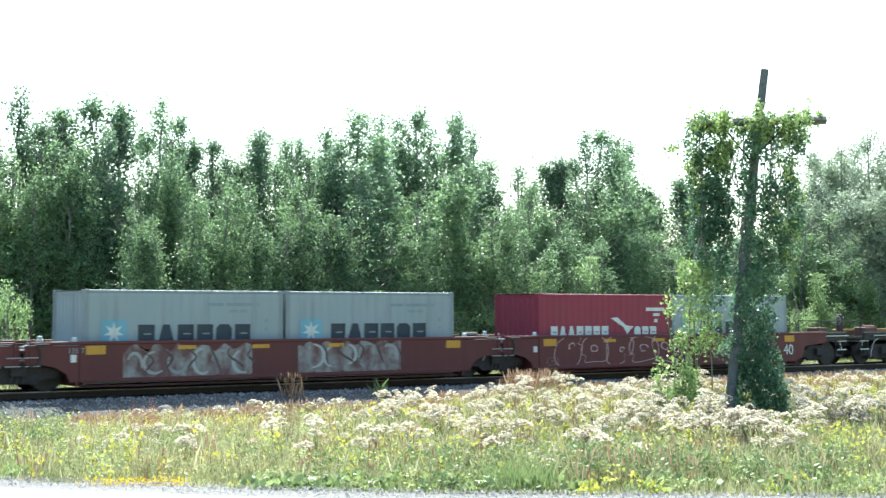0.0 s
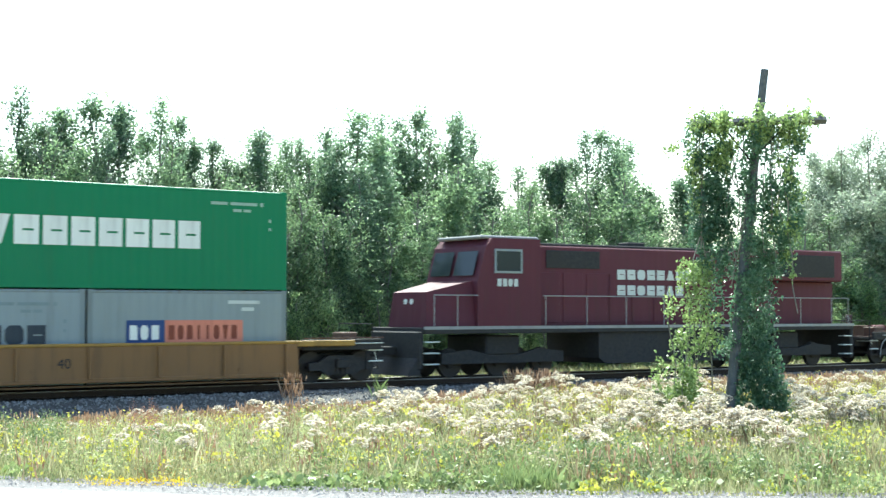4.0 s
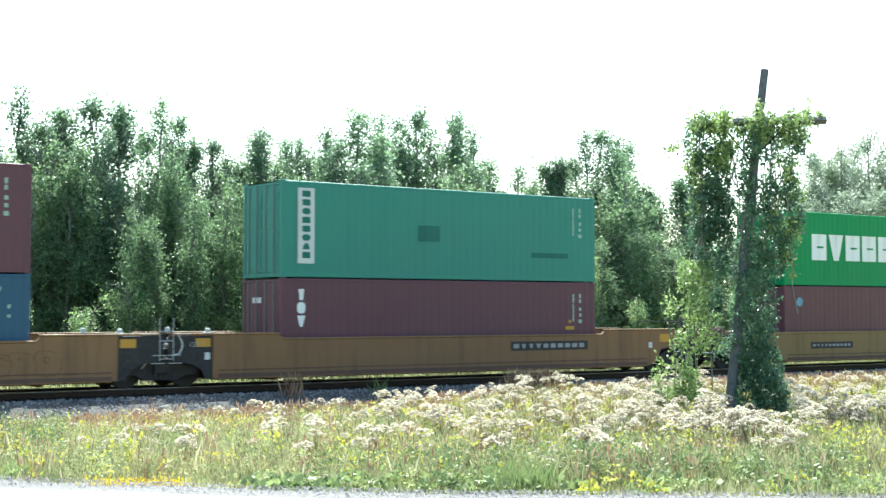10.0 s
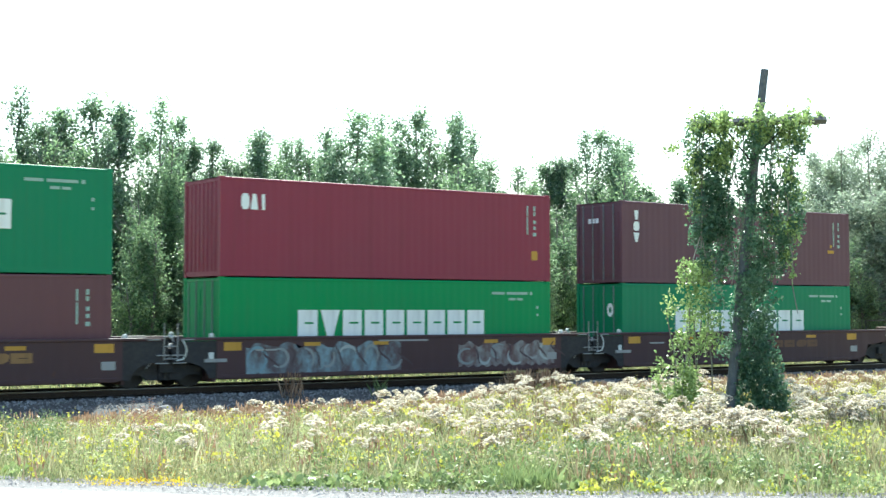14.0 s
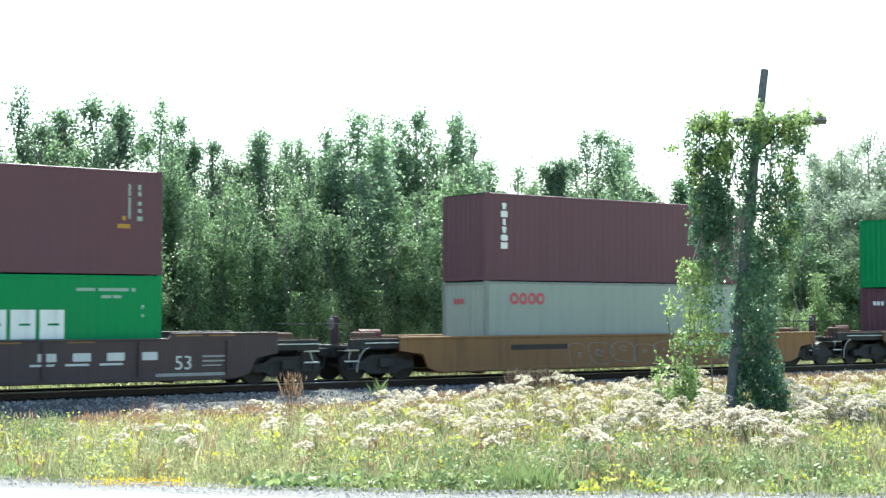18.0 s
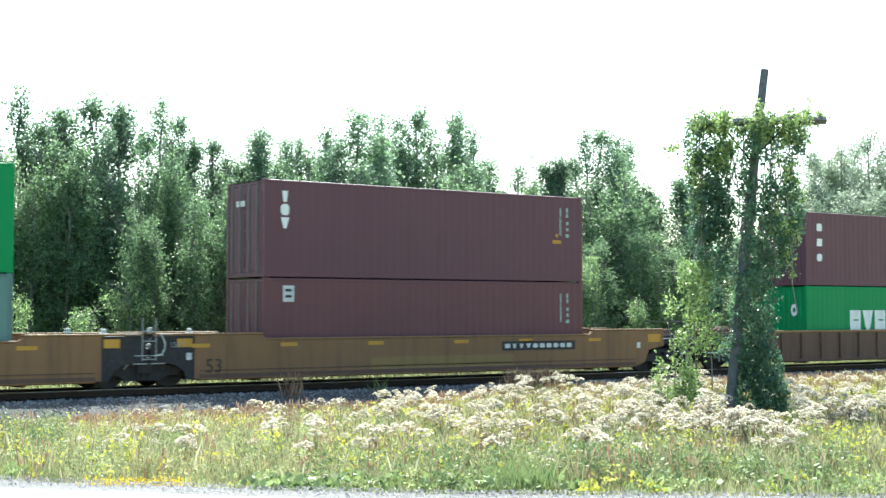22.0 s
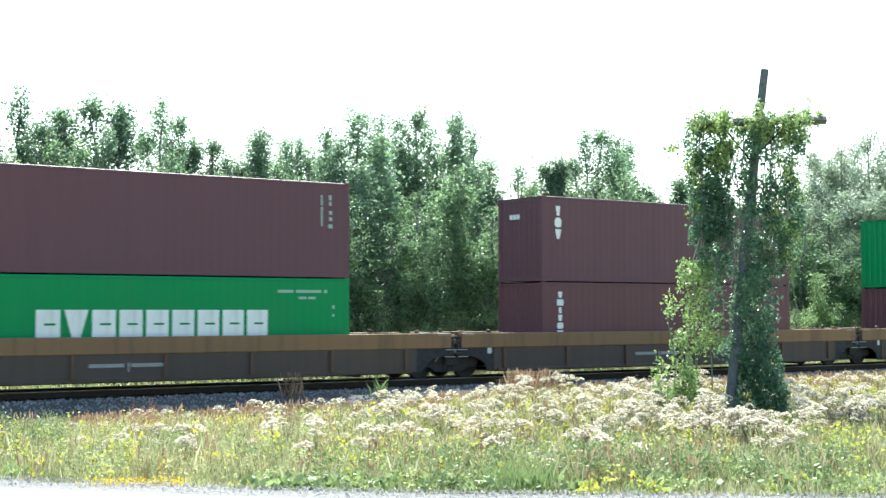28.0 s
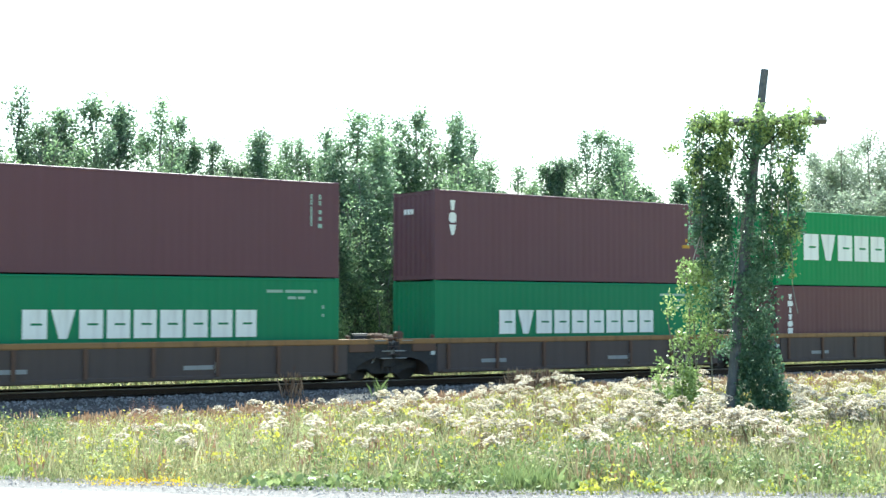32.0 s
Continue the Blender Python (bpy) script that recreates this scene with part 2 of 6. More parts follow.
def prism(points, y0, y1):
    """A plate with the outline points (x, z), from y0 to y1."""
    bm = bmesh.new()
    near = [bm.verts.new((x, y0, z)) for x, z in points]
    far = [bm.verts.new((x, y1, z)) for x, z in points]
    bm.faces.new(near)
    bm.faces.new(far[::-1])
    n = len(points)
    for k in range(n):
        bm.faces.new((near[k], far[k], far[(k + 1) % n], near[(k + 1) % n]))
    bmesh.ops.recalc_face_normals(bm, faces=bm.faces)
    return bm


CACHE = {}


def shared(key, mat, build):
    """One mesh for each key and material."""
    k = (key, mat.name)
    if k not in CACHE:
        if (key, "") not in CACHE:
            me = bpy.data.meshes.new(key.split(":")[0])
            bm = build()
            bm.to_mesh(me)
            bm.free()
            CACHE[(key, "")] = me
        me = CACHE[(key, "")].copy()
        me.materials.append(mat)
        CACHE[k] = me
    return CACHE[k]


def quads_mesh(name, verts, per=4):
    """A mesh of loose polygons of per corners each, from an array of corners."""
    me = bpy.data.meshes.new(name)
    n = len(verts) // per
    me.vertices.add(n * per)
    me.vertices.foreach_set("co", np.ascontiguousarray(verts, dtype=np.float32).ravel())
    me.loops.add(n * per)
    me.loops.foreach_set("vertex_index", np.arange(n * per, dtype=np.int32))
    me.polygons.add(n)
    me.polygons.foreach_set("loop_start", np.arange(0, n * per, per, dtype=np.int32))
    me.update(calc_edges=True)
    return me


def leaf_quads(rng, centre, size, droop=0.0, slim=0.62):
    """Small rhombic leaves, turned every way, at the given centres."""
    n = len(centre)
    a = rng.normal(size=(n, 3))
    a[:, 2] -= droop
    a /= np.linalg.norm(a, axis=1, keepdims=True)
    b = np.cross(a, rng.normal(size=(n, 3)))
    b /= np.linalg.norm(b, axis=1, keepdims=True)
    s = np.asarray(size)[:, None]
    v = np.stack([centre - a * s * 0.5, centre + b * s * slim * 0.5, centre + a * s * 0.5, centre - b * s * slim * 0.5], 1)
    return v.reshape(-1, 3)


# ---- ground, road, track ----
def ground_z(x, y):
    return float(np.interp(y, (-60, -27, -16, -4, 3, 30), (0.14, 0.12, -0.08, -0.48, -0.56, -0.5)))


def build_ground():
    xs = np.concatenate([[-3000, -800, -200, -60], np.arange(-20, 90, 1.0), [120, 250, 600, 1200, 3000]])
    ys = np.concatenate([[-3000, -800, -200, -80], np.arange(-45, 30, 1.0), [40, 80, 200, 800, 3000]])
    v, f = [], []
    for x in xs:
        for y in ys:
            near = -20 < x < 90 and -45 < y < 30
            v.append((x, y, ground_z(x, y) + (0.09 * noise.noise((x * 0.45, y * 0.45, 0)) if near and y < -3.5 else 0)))
    m = len(ys)
    for i in range(len(xs) - 1):
        for j in range(m - 1):
            f.append((i * m + j, (i + 1) * m + j, (i + 1) * m + j + 1, i * m + j + 1))
    me = bpy.data.meshes.new("ground")
    me.from_pydata(v, [], f)
    me.polygons.foreach_set("use_smooth", [True] * len(f))
    tagged(link("ground", me, MAT["earth"]), "sunlit meadow ground of dry earth and short grass", "ground", kind="structure")


ROAD_EDGE = [(-400, -10.5), (-60, -10.5), (-20, -11.0), (-8, -12.0), (0, -15.4), (5.2, -19.75), (6.6, -21.4), (7.9, -22.9), (8.9, -23.9), (12.7, -26.75), (30, -36), (60, -48), (300, -120)]


def build_road():
    def strip(name, off0, off1, z0, z1, mat):
        pts = [Vector((x, y, 0)) for x, y in ROAD_EDGE]
        dense = []
        for a, b in zip(pts, pts[1:]):
            n = max(1, int(min((b - a).length, 40) / 0.4))
            dense += [a.lerp(b, k / n) for k in range(n)]
        dense.append(pts[-1])
        bm = bmesh.new()
        prev = None
        for k, p in enumerate(dense):
            d = (dense[min(k + 1, len(dense) - 1)] - dense[max(k - 1, 0)]).normalized()
            side = Vector((-d.y, d.x, 0))
            w = 0.10 * noise.noise((p.x * 1.1, p.y * 1.1, 3)) + 0.05 * noise.noise((p.x * 5, p.y * 5, 9))
            a, b = p - side * (off0 + w), p - side * (off1 + w)
            row = [bm.verts.new((a.x, a.y, z0)), bm.verts.new((b.x, b.y, z1))]
            low = bm.verts.new((a.x + side.x * 0.25, a.y + side.y * 0.25, z0 - 0.3))
            if prev:
                bm.faces.new((prev[0], row[0], row[1], prev[1]))
                bm.faces.new((prev[2], low, row[0], prev[0]))
            prev = (*row, low)
        bmesh.ops.recalc_face_normals(bm, faces=bm.faces)
        return part(name, bm, mat, None)
    tagged(strip("road_shoulder", 0.0, 1.2, 0.145, 0.165, MAT["gravel"]), "pale grey gravel shoulder beside the road", "road shoulder", kind="structure")
    tagged(strip("road", 0.8, 7.5, 0.175, 0.19, MAT["asphalt"]), "sun-bleached pale grey road surface", "road", kind="structure")
    rng = np.random.RandomState(6)
    xs, ys = [p[0] for p in ROAD_EDGE], [p[1] for p in ROAD_EDGE]
    x = rng.uniform(0, 24, 9000)
    y = np.interp(x, xs, ys) - np.abs(rng.normal(0, 0.5, len(x))) + 0.1
    c = np.stack([x, y, 0.172 + rng.uniform(0, 0.012, len(x))], 1)
    tagged(link("shoulder_stones", quads_mesh("shoulder_stones", leaf_quads(rng, c, rng.uniform(0.018, 0.045, len(x)), 0.0, 0.8)), MAT["pale_stone"]), "loose grey stones on the road shoulder", "gravel", kind="stuff")


def build_track():
    profile = [(-3.3, -0.62), (-2.6, -0.50), (-1.15, -0.25), (-0.4, -0.215), (0.6, -0.22), (1.2, -0.23), (1.9, -0.22), (2.9, -0.215), (3.6, -0.25), (5.2, -0.50), (5.7, -0.60)]
    xs = np.concatenate([[-400, -100, -30], np.arange(-6, 78, 0.5), [110, 200, 400, 900, 1300]])
    v, f = [], []
    for x in xs:
        for y, z in profile:
            w = 0.05 * noise.noise((x * 1.3, y * 1.3, 0)) if -6 < x < 78 else 0
            v.append((x, y + w * 2, z + w))
    m = len(profile)
    for i in range(len(xs) - 1):
        for j in range(m - 1):
            f.append((i * m + j, (i + 1) * m + j, (i + 1) * m + j + 1, i * m + j + 1))
    me = bpy.data.meshes.new("ballast")
    me.from_pydata(v, [], f)
    tagged(link("ballast_bed", me, MAT["ballast"]), "grey crushed stone bed of the railway track", "ballast", kind="structure")
    rng = np.random.RandomState(5)
    n = 9000
    x = rng.uniform(6, 62, n)
    y = rng.uniform(-3.4, -0.2, n)
    z = np.interp(y, [p[0] for p in profile], [p[1] for p in profile]) + 0.01
    s = rng.uniform(0.022, 0.055, n) * np.where(rng.rand(n) < 0.02, 1.8, 1)
    base = np.array([(1, 0, 0), (-1, 0, 0), (0, 1, 0), (0, -1, 0), (0, 0, 1), (0, 0, -1)], float)
    tri = np.array([(0, 2, 4), (2, 1, 4), (1, 3, 4), (3, 0, 4), (2, 0, 5), (1, 2, 5), (3, 1, 5), (0, 3, 5)])
    pts = base[None] * rng.uniform(0.6, 1.2, (n, 6, 1)) + rng.normal(0, 0.18, (n, 6, 3))
    pts = pts * s[:, None, None] + np.stack([x, y, z], 1)[:, None]
    tagged(link("ballast_stones", quads_mesh("ballast_stones", pts[:, tri].reshape(-1, 3), 3), MAT["stone"]), "loose broken ballast stones, grey", "stones", kind="stuff")
    for y in (0.50, 1.935):
        rail = new("rail_track", None)
        rail.name = "rail"
        rail.location = (0, y, -0.188)
        tagged(rail, "worn steel rail with a polished head", "rail", "rails", "structure")
        part("rail_web", boxes([(-400, 1300, -0.07, 0.07, 0, 0.02), (-400, 1300, -0.012, 0.012, 0.02, 0.146)]), MAT["rail"], rail)
        part("rail_head", boxes([(-400, 1300, -0.036, 0.036, 0.146, 0.188)], 0.016, 2), MAT["rail_head"], rail, "polished steel head")
    tie = shared("sleeper", MAT["sleeper"], lambda: boxes([(-0.115, 0.115, -0.07, 2.5, -0.17, 0.0)], 0.015))
    for k in range(150):
        ob = link("sleeper", tie, None, None, "", pose(2 + k * 0.5, rng.uniform(-0.04, 0.04), -0.189, 0, 0, rng.uniform(-0.8, 0.8)))
        tagged(ob, "dark creosoted wooden sleeper bedded in ballast", "sleeper", "sleepers of the track")
    rock = bmesh.new()
    bmesh.ops.create_icosphere(rock, subdivisions=2, radius=0.2)
    for w in rock.verts:
        w.co *= 1 + 0.35 * noise.noise(w.co * 6)
        w.co.z *= 0.55
    ob = part("boulder", rock, MAT["pale_stone"], None, "", pose(14.9, -2.4, -0.40))
    tagged(ob, "pale flat stone lying on the ballast slope", "stone")


# ---- containers ----
CW = 2.438


def corrugated(x0, x1, z0, z1, pitch, depth, y, out):
    """A pressed wall along x, its crests at y, its troughs depth behind them (out: -1 faces the road, 1 away from it)."""
    n = max(2, round((x1 - x0) / pitch))
    p = (x1 - x0) / n
    xs = [(x0, 0)]
    for k in range(n):
        a = x0 + k * p
        xs += [(a + p * 0.25, 0), (a + p * 0.45, 1), (a + p * 0.75, 1), (a + p * 0.95, 0)]
    xs.append((x1, 0))
    bm = bmesh.new()
    rows = [(bm.verts.new((x, y - out * depth * d, z0)), bm.verts.new((x, y - out * depth * d, z1))) for x, d in xs]
    for a, b in zip(rows, rows[1:]):
        bm.faces.new((a[0], b[0], b[1], a[1]) if out < 0 else (a[1], b[1], b[0], a[0]))
    return bm


def frame_mesh(L, H):
    r = []
    for x in (0.0, L - 0.14):
        for y in (0.0, CW - 0.12):
            r.append((x, x + 0.14, y, y + 0.12, 0.11, H - 0.11))
        r += [(x + 0.02, x + 0.12, 0.12, CW - 0.12, 0.02, 0.16), (x + 0.02, x + 0.12, 0.12, CW - 0.12, H - 0.13, H - 0.02)]
    for y in (0.005, CW - 0.075):
        r.append((0.14, L - 0.14, y, y + 0.07, 0.02, 0.17))
    bm = boxes(r)
    for y in (0.005, CW - 0.075):
        add_box(bm, 0.14, L - 0.14, y if y < 1 else y - 0.04, y + 0.11 if y < 1 else y + 0.07, H - 0.13, H - 0.012, 0.05, 2)
    return bm


def door_mesh(H):
    bm = boxes([(0.0, 0.045, 0.0, 1.07, 0.17, H - 0.14)])
    for k in range(4):
        z = 0.3 + k * (H - 0.55) / 4
        add_box(bm, -0.022, 0.0, 0.06, 1.01, z, z + (H - 0.55) / 4 - 0.12)
    return bm


LENGTH = {"40": 12.192, "20": 6.058}


OUTLINES = {"r": ((0, 0), (1, 0), (1, 1), (0, 1)), "v": ((0.33, 0), (0.67, 0), (1, 1), (0, 1)), "a": ((0, 0), (1, 0), (0.7, 1), (0.3, 1)),
            "o": ((0.22, 0), (0.78, 0), (1, 0.22), (1, 0.78), (0.78, 1), (0.22, 1), (0, 0.78), (0, 0.22)), "d": ((0, 0), (1, 0), (1, 0.82), (0.85, 1), (0, 1)),
            "g": ((0.15, 0), (1, 0), (1, 0.85), (0.85, 1), (0.15, 1), (0, 0.85), (0, 0.15)), "i": ((0.3, 0), (0.7, 0), (0.7, 1), (0.3, 1)), "t": ((0.3, 0), (0.7, 0), (0.85, 1), (0.15, 1))}


def row(parent, mat, label, shapes, x0, x1, z0, z1, gap=0.14, slant=0.0, y=-0.010, across=True):
    """Plain painted shapes in a row (or a column), each a part of its own."""
    n = len(shapes)
    w, h = ((x1 - x0) / n * (1 - gap), z1 - z0) if across else (x1 - x0, (z1 - z0) / n * (1 - gap))
    for k, ch in enumerate(shapes):
        x, z = (x0 + k * (x1 - x0) / n, z0) if across else (x0, z1 - k * (z1 - z0) / n - h)
        me = shared("painted_block%s%.3f%.3f%.2f:" % (ch, w, h, slant), MAT[mat], lambda: ring_outline(w, h) if ch == "q" else slotted(w, h) if ch in "rdg" and across and w > 0.3 else ticks_outline([(p * w + slant * q * h, q * h) for p, q in OUTLINES[ch]]))
        link("painted_block", me, None, parent, label, pose(x, y, z))


def ring_outline(w, h, t=0.27):
    bm = bmesh.new()
    dirs = [(math.cos(k * math.tau / 20), math.sin(k * math.tau / 20)) for k in range(20)]
    o = [bm.verts.new((w / 2 + w / 2 * c, 0, h / 2 + h / 2 * q)) for c, q in dirs]
    i = [bm.verts.new((w / 2 + w / 2 * (1 - 2 * t) * c, 0, h / 2 + h / 2 * (1 - 2 * t) * q)) for c, q in dirs]
    for k in range(20):
        bm.faces.new((o[k], o[(k + 1) % 20], i[(k + 1) % 20], i[k]))
    return bm


def slotted(w, h):
    """A plain block with a narrow slot through its middle."""
    bm = bmesh.new()
    xs, zs = (0, 0.34 * w, 0.80 * w, w), (0, 0.46 * h, 0.535 * h, h)
    for i in range(3):
        for k in range(3):
            if (i, k) != (1, 1):
                bm.faces.new([bm.verts.new((x, 0, z)) for x, z in ((xs[i], zs[k]), (xs[i + 1], zs[k]), (xs[i + 1], zs[k + 1]), (xs[i], zs[k + 1]))])
    bmesh.ops.remove_doubles(bm, verts=bm.verts, dist=1e-5)
    return bm


def ticks_outline(points):
    bm = bmesh.new()
    bm.faces.new([bm.verts.new((x, 0, z)) for x, z in points])
    return bm


def ticks(rows, y=-0.010):
    bm = bmesh.new()
    for x0, x1, z0, z1 in rows:
        bm.faces.new([bm.verts.new(p) for p in ((x0, y, z0), (x1, y, z0), (x1, y, z1), (x0, y, z1))])
    return bm


def mark(key, name, mat, parent, build, label=""):
    return link(name, shared(key, MAT[mat], build), None, parent, label)


def bars(c, mat, rows):
    """Small painted bars, each a part of its own."""
    for x0, x1, z0, z1 in rows:
        me = shared("code_bar%.3f%.3f:" % (x1 - x0, z1 - z0), MAT[mat], lambda: ticks([(0, x1 - x0, 0, z1 - z0)], 0))
        link("code_bar", me, None, c, "", pose(x0, -0.010, z0))


def code_marks(c, L, H, col="code_white"):
    bars(c, col, [(L - 2.45, L - 1.93, H - 0.45, H - 0.365), (L - 1.84, L - 0.98, H - 0.45, H - 0.365), (L - 0.88, L - 0.78, H - 0.46, H - 0.355),
                  (L - 1.75, L - 1.48, H - 0.64, H - 0.56), (L - 1.42, L - 1.18, H - 0.64, H - 0.56), (L - 0.60, L - 0.52, H - 0.92, H - 0.82), (L - 0.60, L - 0.52, H - 1.16, H - 1.08)])


def column_marks(c, L, H, col="code_white"):
    bars(c, col, [(L - 1.0, L - 0.945, H - 0.72, H - 0.4), (L - 1.0, L - 0.945, H - 1.35, H - 0.76), (L - 0.72, L - 0.64, H - 0.55, H - 0.4), (L - 0.72, L - 0.64, H - 0.72, H - 0.59),
                  (L - 0.72, L - 0.62, H - 0.98, H - 0.87), (L - 0.72, L - 0.62, H - 1.18, H - 1.07), (L - 0.74, L - 0.60, H - 1.4, H - 1.28)])


def end_logo(c, H):
    def build():
        bm = bmesh.new()
        ring = [(math.cos(a), math.sin(a)) for a in [k * math.tau / 14 for k in range(14)]]
        o = [bm.verts.new((-0.012, 0.62 + 0.17 * p, H - 0.95 + 0.24 * q)) for p, q in ring]
        i = [bm.verts.new((-0.012, 0.62 + 0.07 * p, H - 0.95 + 0.10 * q)) for p, q in ring]
        for k in range(14):
            bm.faces.new((o[k], i[k], i[(k + 1) % 14], o[(k + 1) % 14]))
        return bm
    mark("ring%.2f:" % H, "end_emblem", "white", c, build, "white painted ring")


def decorate(c, style, L, H):
    P = style.split("+")
    for s in P:
        if s == "wide_row":
            row(c, "white", "bold white painted block", "rvrdgdrrr", 2.55, 9.52, 1.16, 1.94)
            code_marks(c, L, H)
        elif s == "big_row":
            row(c, "white", "large bold white painted block", "rvrdgdrrr", 1.57, 10.68, 1.0, 2.02)
            code_marks(c, L, H)
        elif s == "ring":
            end_logo(c, H)
        elif s == "three_column":
            row(c, "white", "white painted block", "tov", 0.54, 0.82, 1.38, 2.56, 0.16, 0, -0.010, False)
            column_marks(c, L, H)
            mark("three_column_label:", "warning_plate", "mark_yellow", c, lambda: ticks([(L - 1.32, L - 0.95, H - 1.62, H - 1.5), (L - 1.18, L - 1.08, H - 1.4, H - 1.28)]), "small yellow plate")
            mark("three_column_end:", "end_lettering", "white", c, lambda: end_bars(H))
        elif s == "tall_column":
            row(c, "white", "white painted block", "tditor", 0.62, 0.90, 1.0, 2.56, 0.2, 0, -0.010, False)
            column_marks(c, L, H)
        elif s == "col":
            column_marks(c, L, H)
        elif s == "sign":
            mark("sign_a%.2f:" % H, "sign_panel", "off_white", c, lambda: ticks([(0.55, 1.80, H - 0.92, H - 0.34)]), "small painted sign, blue, white and yellow")
            mark("sign_b%.2f:" % H, "sign_field", "sign_blue", c, lambda: ticks([(0.58, 1.77, H - 0.89, H - 0.37)], -0.014))
            mark("sign_c%.2f:" % H, "sign_beam", "sign_straw", c, lambda: prism([(0.85, H - 0.52), (1.74, H - 0.40), (1.74, H - 0.62)], -0.019, -0.017))
            row(c, "off_white", "", "rrrrrrr", 0.74, 1.72, H - 0.86, H - 0.68, 0.2, 0, -0.018)
            column_marks(c, L, H)
        elif s == "spaced_row":
            row(c, "white", "white painted block", "oriva", 2.78, 5.12, 1.06, 1.92, 0.26)
            row(c, "white", "white painted block", "oriddirg", 5.66, 9.36, 1.06, 1.92, 0.26)
            row(c, "off_white", "", "rorgar", 0.58, 0.94, 0.38, 2.56, 0.34, 0, -0.010, False)
            code_marks(c, L, H)
        elif s == "star_square":
            mark("star_square_a:", "emblem_panel", "sky_blue", c, lambda: ticks([(0.47, 1.22, 1.05, 1.76)]), "light blue painted square with a white star")
            mark("star_square_b:", "emblem_star", "off_white", c, star_mesh)
            row(c, "ink", "dark painted block", "rardor", 1.54, 5.08, 1.10, 1.62, 0.16)
            code_marks(c, L, H, "faint")
        elif s == "star_faded":
            part("emblem_panel", ticks([(0.5, 1.2, 1.3, 1.95)]), MAT["faint"], c, "faded teal emblem patch")
            row(c, "ink", "dark painted block", "rardor", 1.7, 5.2, 1.34, 1.84, 0.16)
            code_marks(c, L, H, "faint")
        elif s == "bird_row":
            row(c, "off_white", "white painted block", "raardrd", 0.51, 3.15, 1.08, 1.48, 0.2)
            row(c, "off_white", "white painted block", "odr", 4.29, 5.42, 1.08, 1.46, 0.2)
            mark("bird_row_c:", "emblem", "off_white", c, lambda: prism([(3.2, 1.75), (3.5, 1.78), (3.9, 1.5), (4.25, 1.46), (3.95, 1.2), (3.8, 1.42)], -0.012, -0.008))
            mark("bird_row_d:", "code_marking", "off_white", c, lambda: ticks([(4.85, 5.75, 2.0, 2.12), (5.2, 5.5, 1.82, 1.92), (5.25, 5.4, 1.6, 1.72)]))
        elif s == "red_row":
            row(c, "signal_red", "plain red painted ring", "qqqq", 1.0, 2.48, H - 0.78, H - 0.38, 0.06)
            mark("red_row_end%.2f:" % H, "end_lettering", "signal_red", c, lambda: end_bars(H))
            mark("red_row_c%.2f:" % H, "code_marking", "dull_black", c, lambda: ticks([(L - 0.9 + k * 0.15, L - 0.8 + k * 0.15, H - 0.9, H - 0.8) for k in range(3)] + [(L - 0.85, L - 0.75, H - 1.1, H - 1.0)]))
        elif s == "flag_row":
            mark("flag_row_a:", "emblem_panel", "navy", c, lambda: ticks([(1.1, 2.22, 1.1, 1.74)]), "dark blue painted panel")
            mark("flag_row_b:", "emblem_panel", "salmon", c, lambda: ticks([(2.24, 4.64, 1.1, 1.74)]), "salmon painted panel")
            row(c, "white", "", "dor", 1.2, 2.15, 1.2, 1.6, 0.3, 0, -0.014)
            row(c, "rust_red", "", "rodiiovd", 2.34, 4.55, 1.2, 1.6, 0.35, 0, -0.014)
            mark("flag_row_e:", "code_marking", "off_white", c, lambda: ticks([(4.17, 5.17, 2.2, 2.3), (4.6, 5.0, 2.0, 2.1)]))
        elif s == "cut_row":
            row(c, "white", "large white painted block", "itaiia", 3.82, 8.25, 1.05, 1.95, 0.16)
            code_marks(c, L, H)
        elif s == "short_row":
            row(c, "white", "white painted block", "oai", 0.67, 1.55, 1.96, 2.42, 0.12)
            column_marks(c, L, H)
            mark("short_row_label:", "warning_plate", "mark_yellow", c, lambda: ticks([(L - 0.8, L - 0.55, H - 2.2, H - 1.9)]))
        elif s == "loose_column":
            row(c, "white", "slanting white block", "gro", 0.62, 0.92, 0.66, 2.44, 0.5, 0.05, -0.010, False)
            column_marks(c, L, H)
            mark("short_row_label:", "warning_plate", "mark_yellow", c, lambda: ticks([(L - 0.8, L - 0.55, H - 2.2, H - 1.9)]))
        elif s == "blue_row":
            row(c, "navy", "wide-set plain dark blue ring", "qqqqq", 3.0, 9.3, 1.06, 1.88, 0.5)
            mark("blue_row_b:", "emblem", "navy", c, lambda: ticks([(0.45, 1.1, 2.1, 2.17), (0.6, 0.68, 2.2, 2.6), (0.8, 0.9, 2.2, 2.7), (1.2 , 1.42, 2.26, 2.5), (1.5, 1.72, 2.26, 2.5), (1.8, 2.02, 2.26, 2.5), (2.1, 2.32, 2.26, 2.5)]))
        elif s == "bar_column":
            mark("bar_column_a:", "name_panel", "off_white", c, lambda: ticks([(0.55, 1.12, 0.42, 2.68)]), "tall white painted panel with dark bars")
            row(c, "patch_green", "", "rdorgoar", 0.70, 0.98, 0.5, 2.6, 0.3, 0, -0.014, False)
            mark("bar_column_c:", "repair_patch", "patch_green", c, lambda: ticks([(4.87, 5.69, 1.2, 1.7), (9.4, 11.0, 0.78, 0.95)]), "dark green touched-up patch")
            column_marks(c, L, H)
        elif s == "patch":
            mark("patch:", "repair_patch", "patch_green", c, lambda: ticks([(4.29, 5.27, 0.25, 0.95), (8.95, 9.4, 1.75, 2.1)]), "dark touched-up patch")
        elif s == "square":
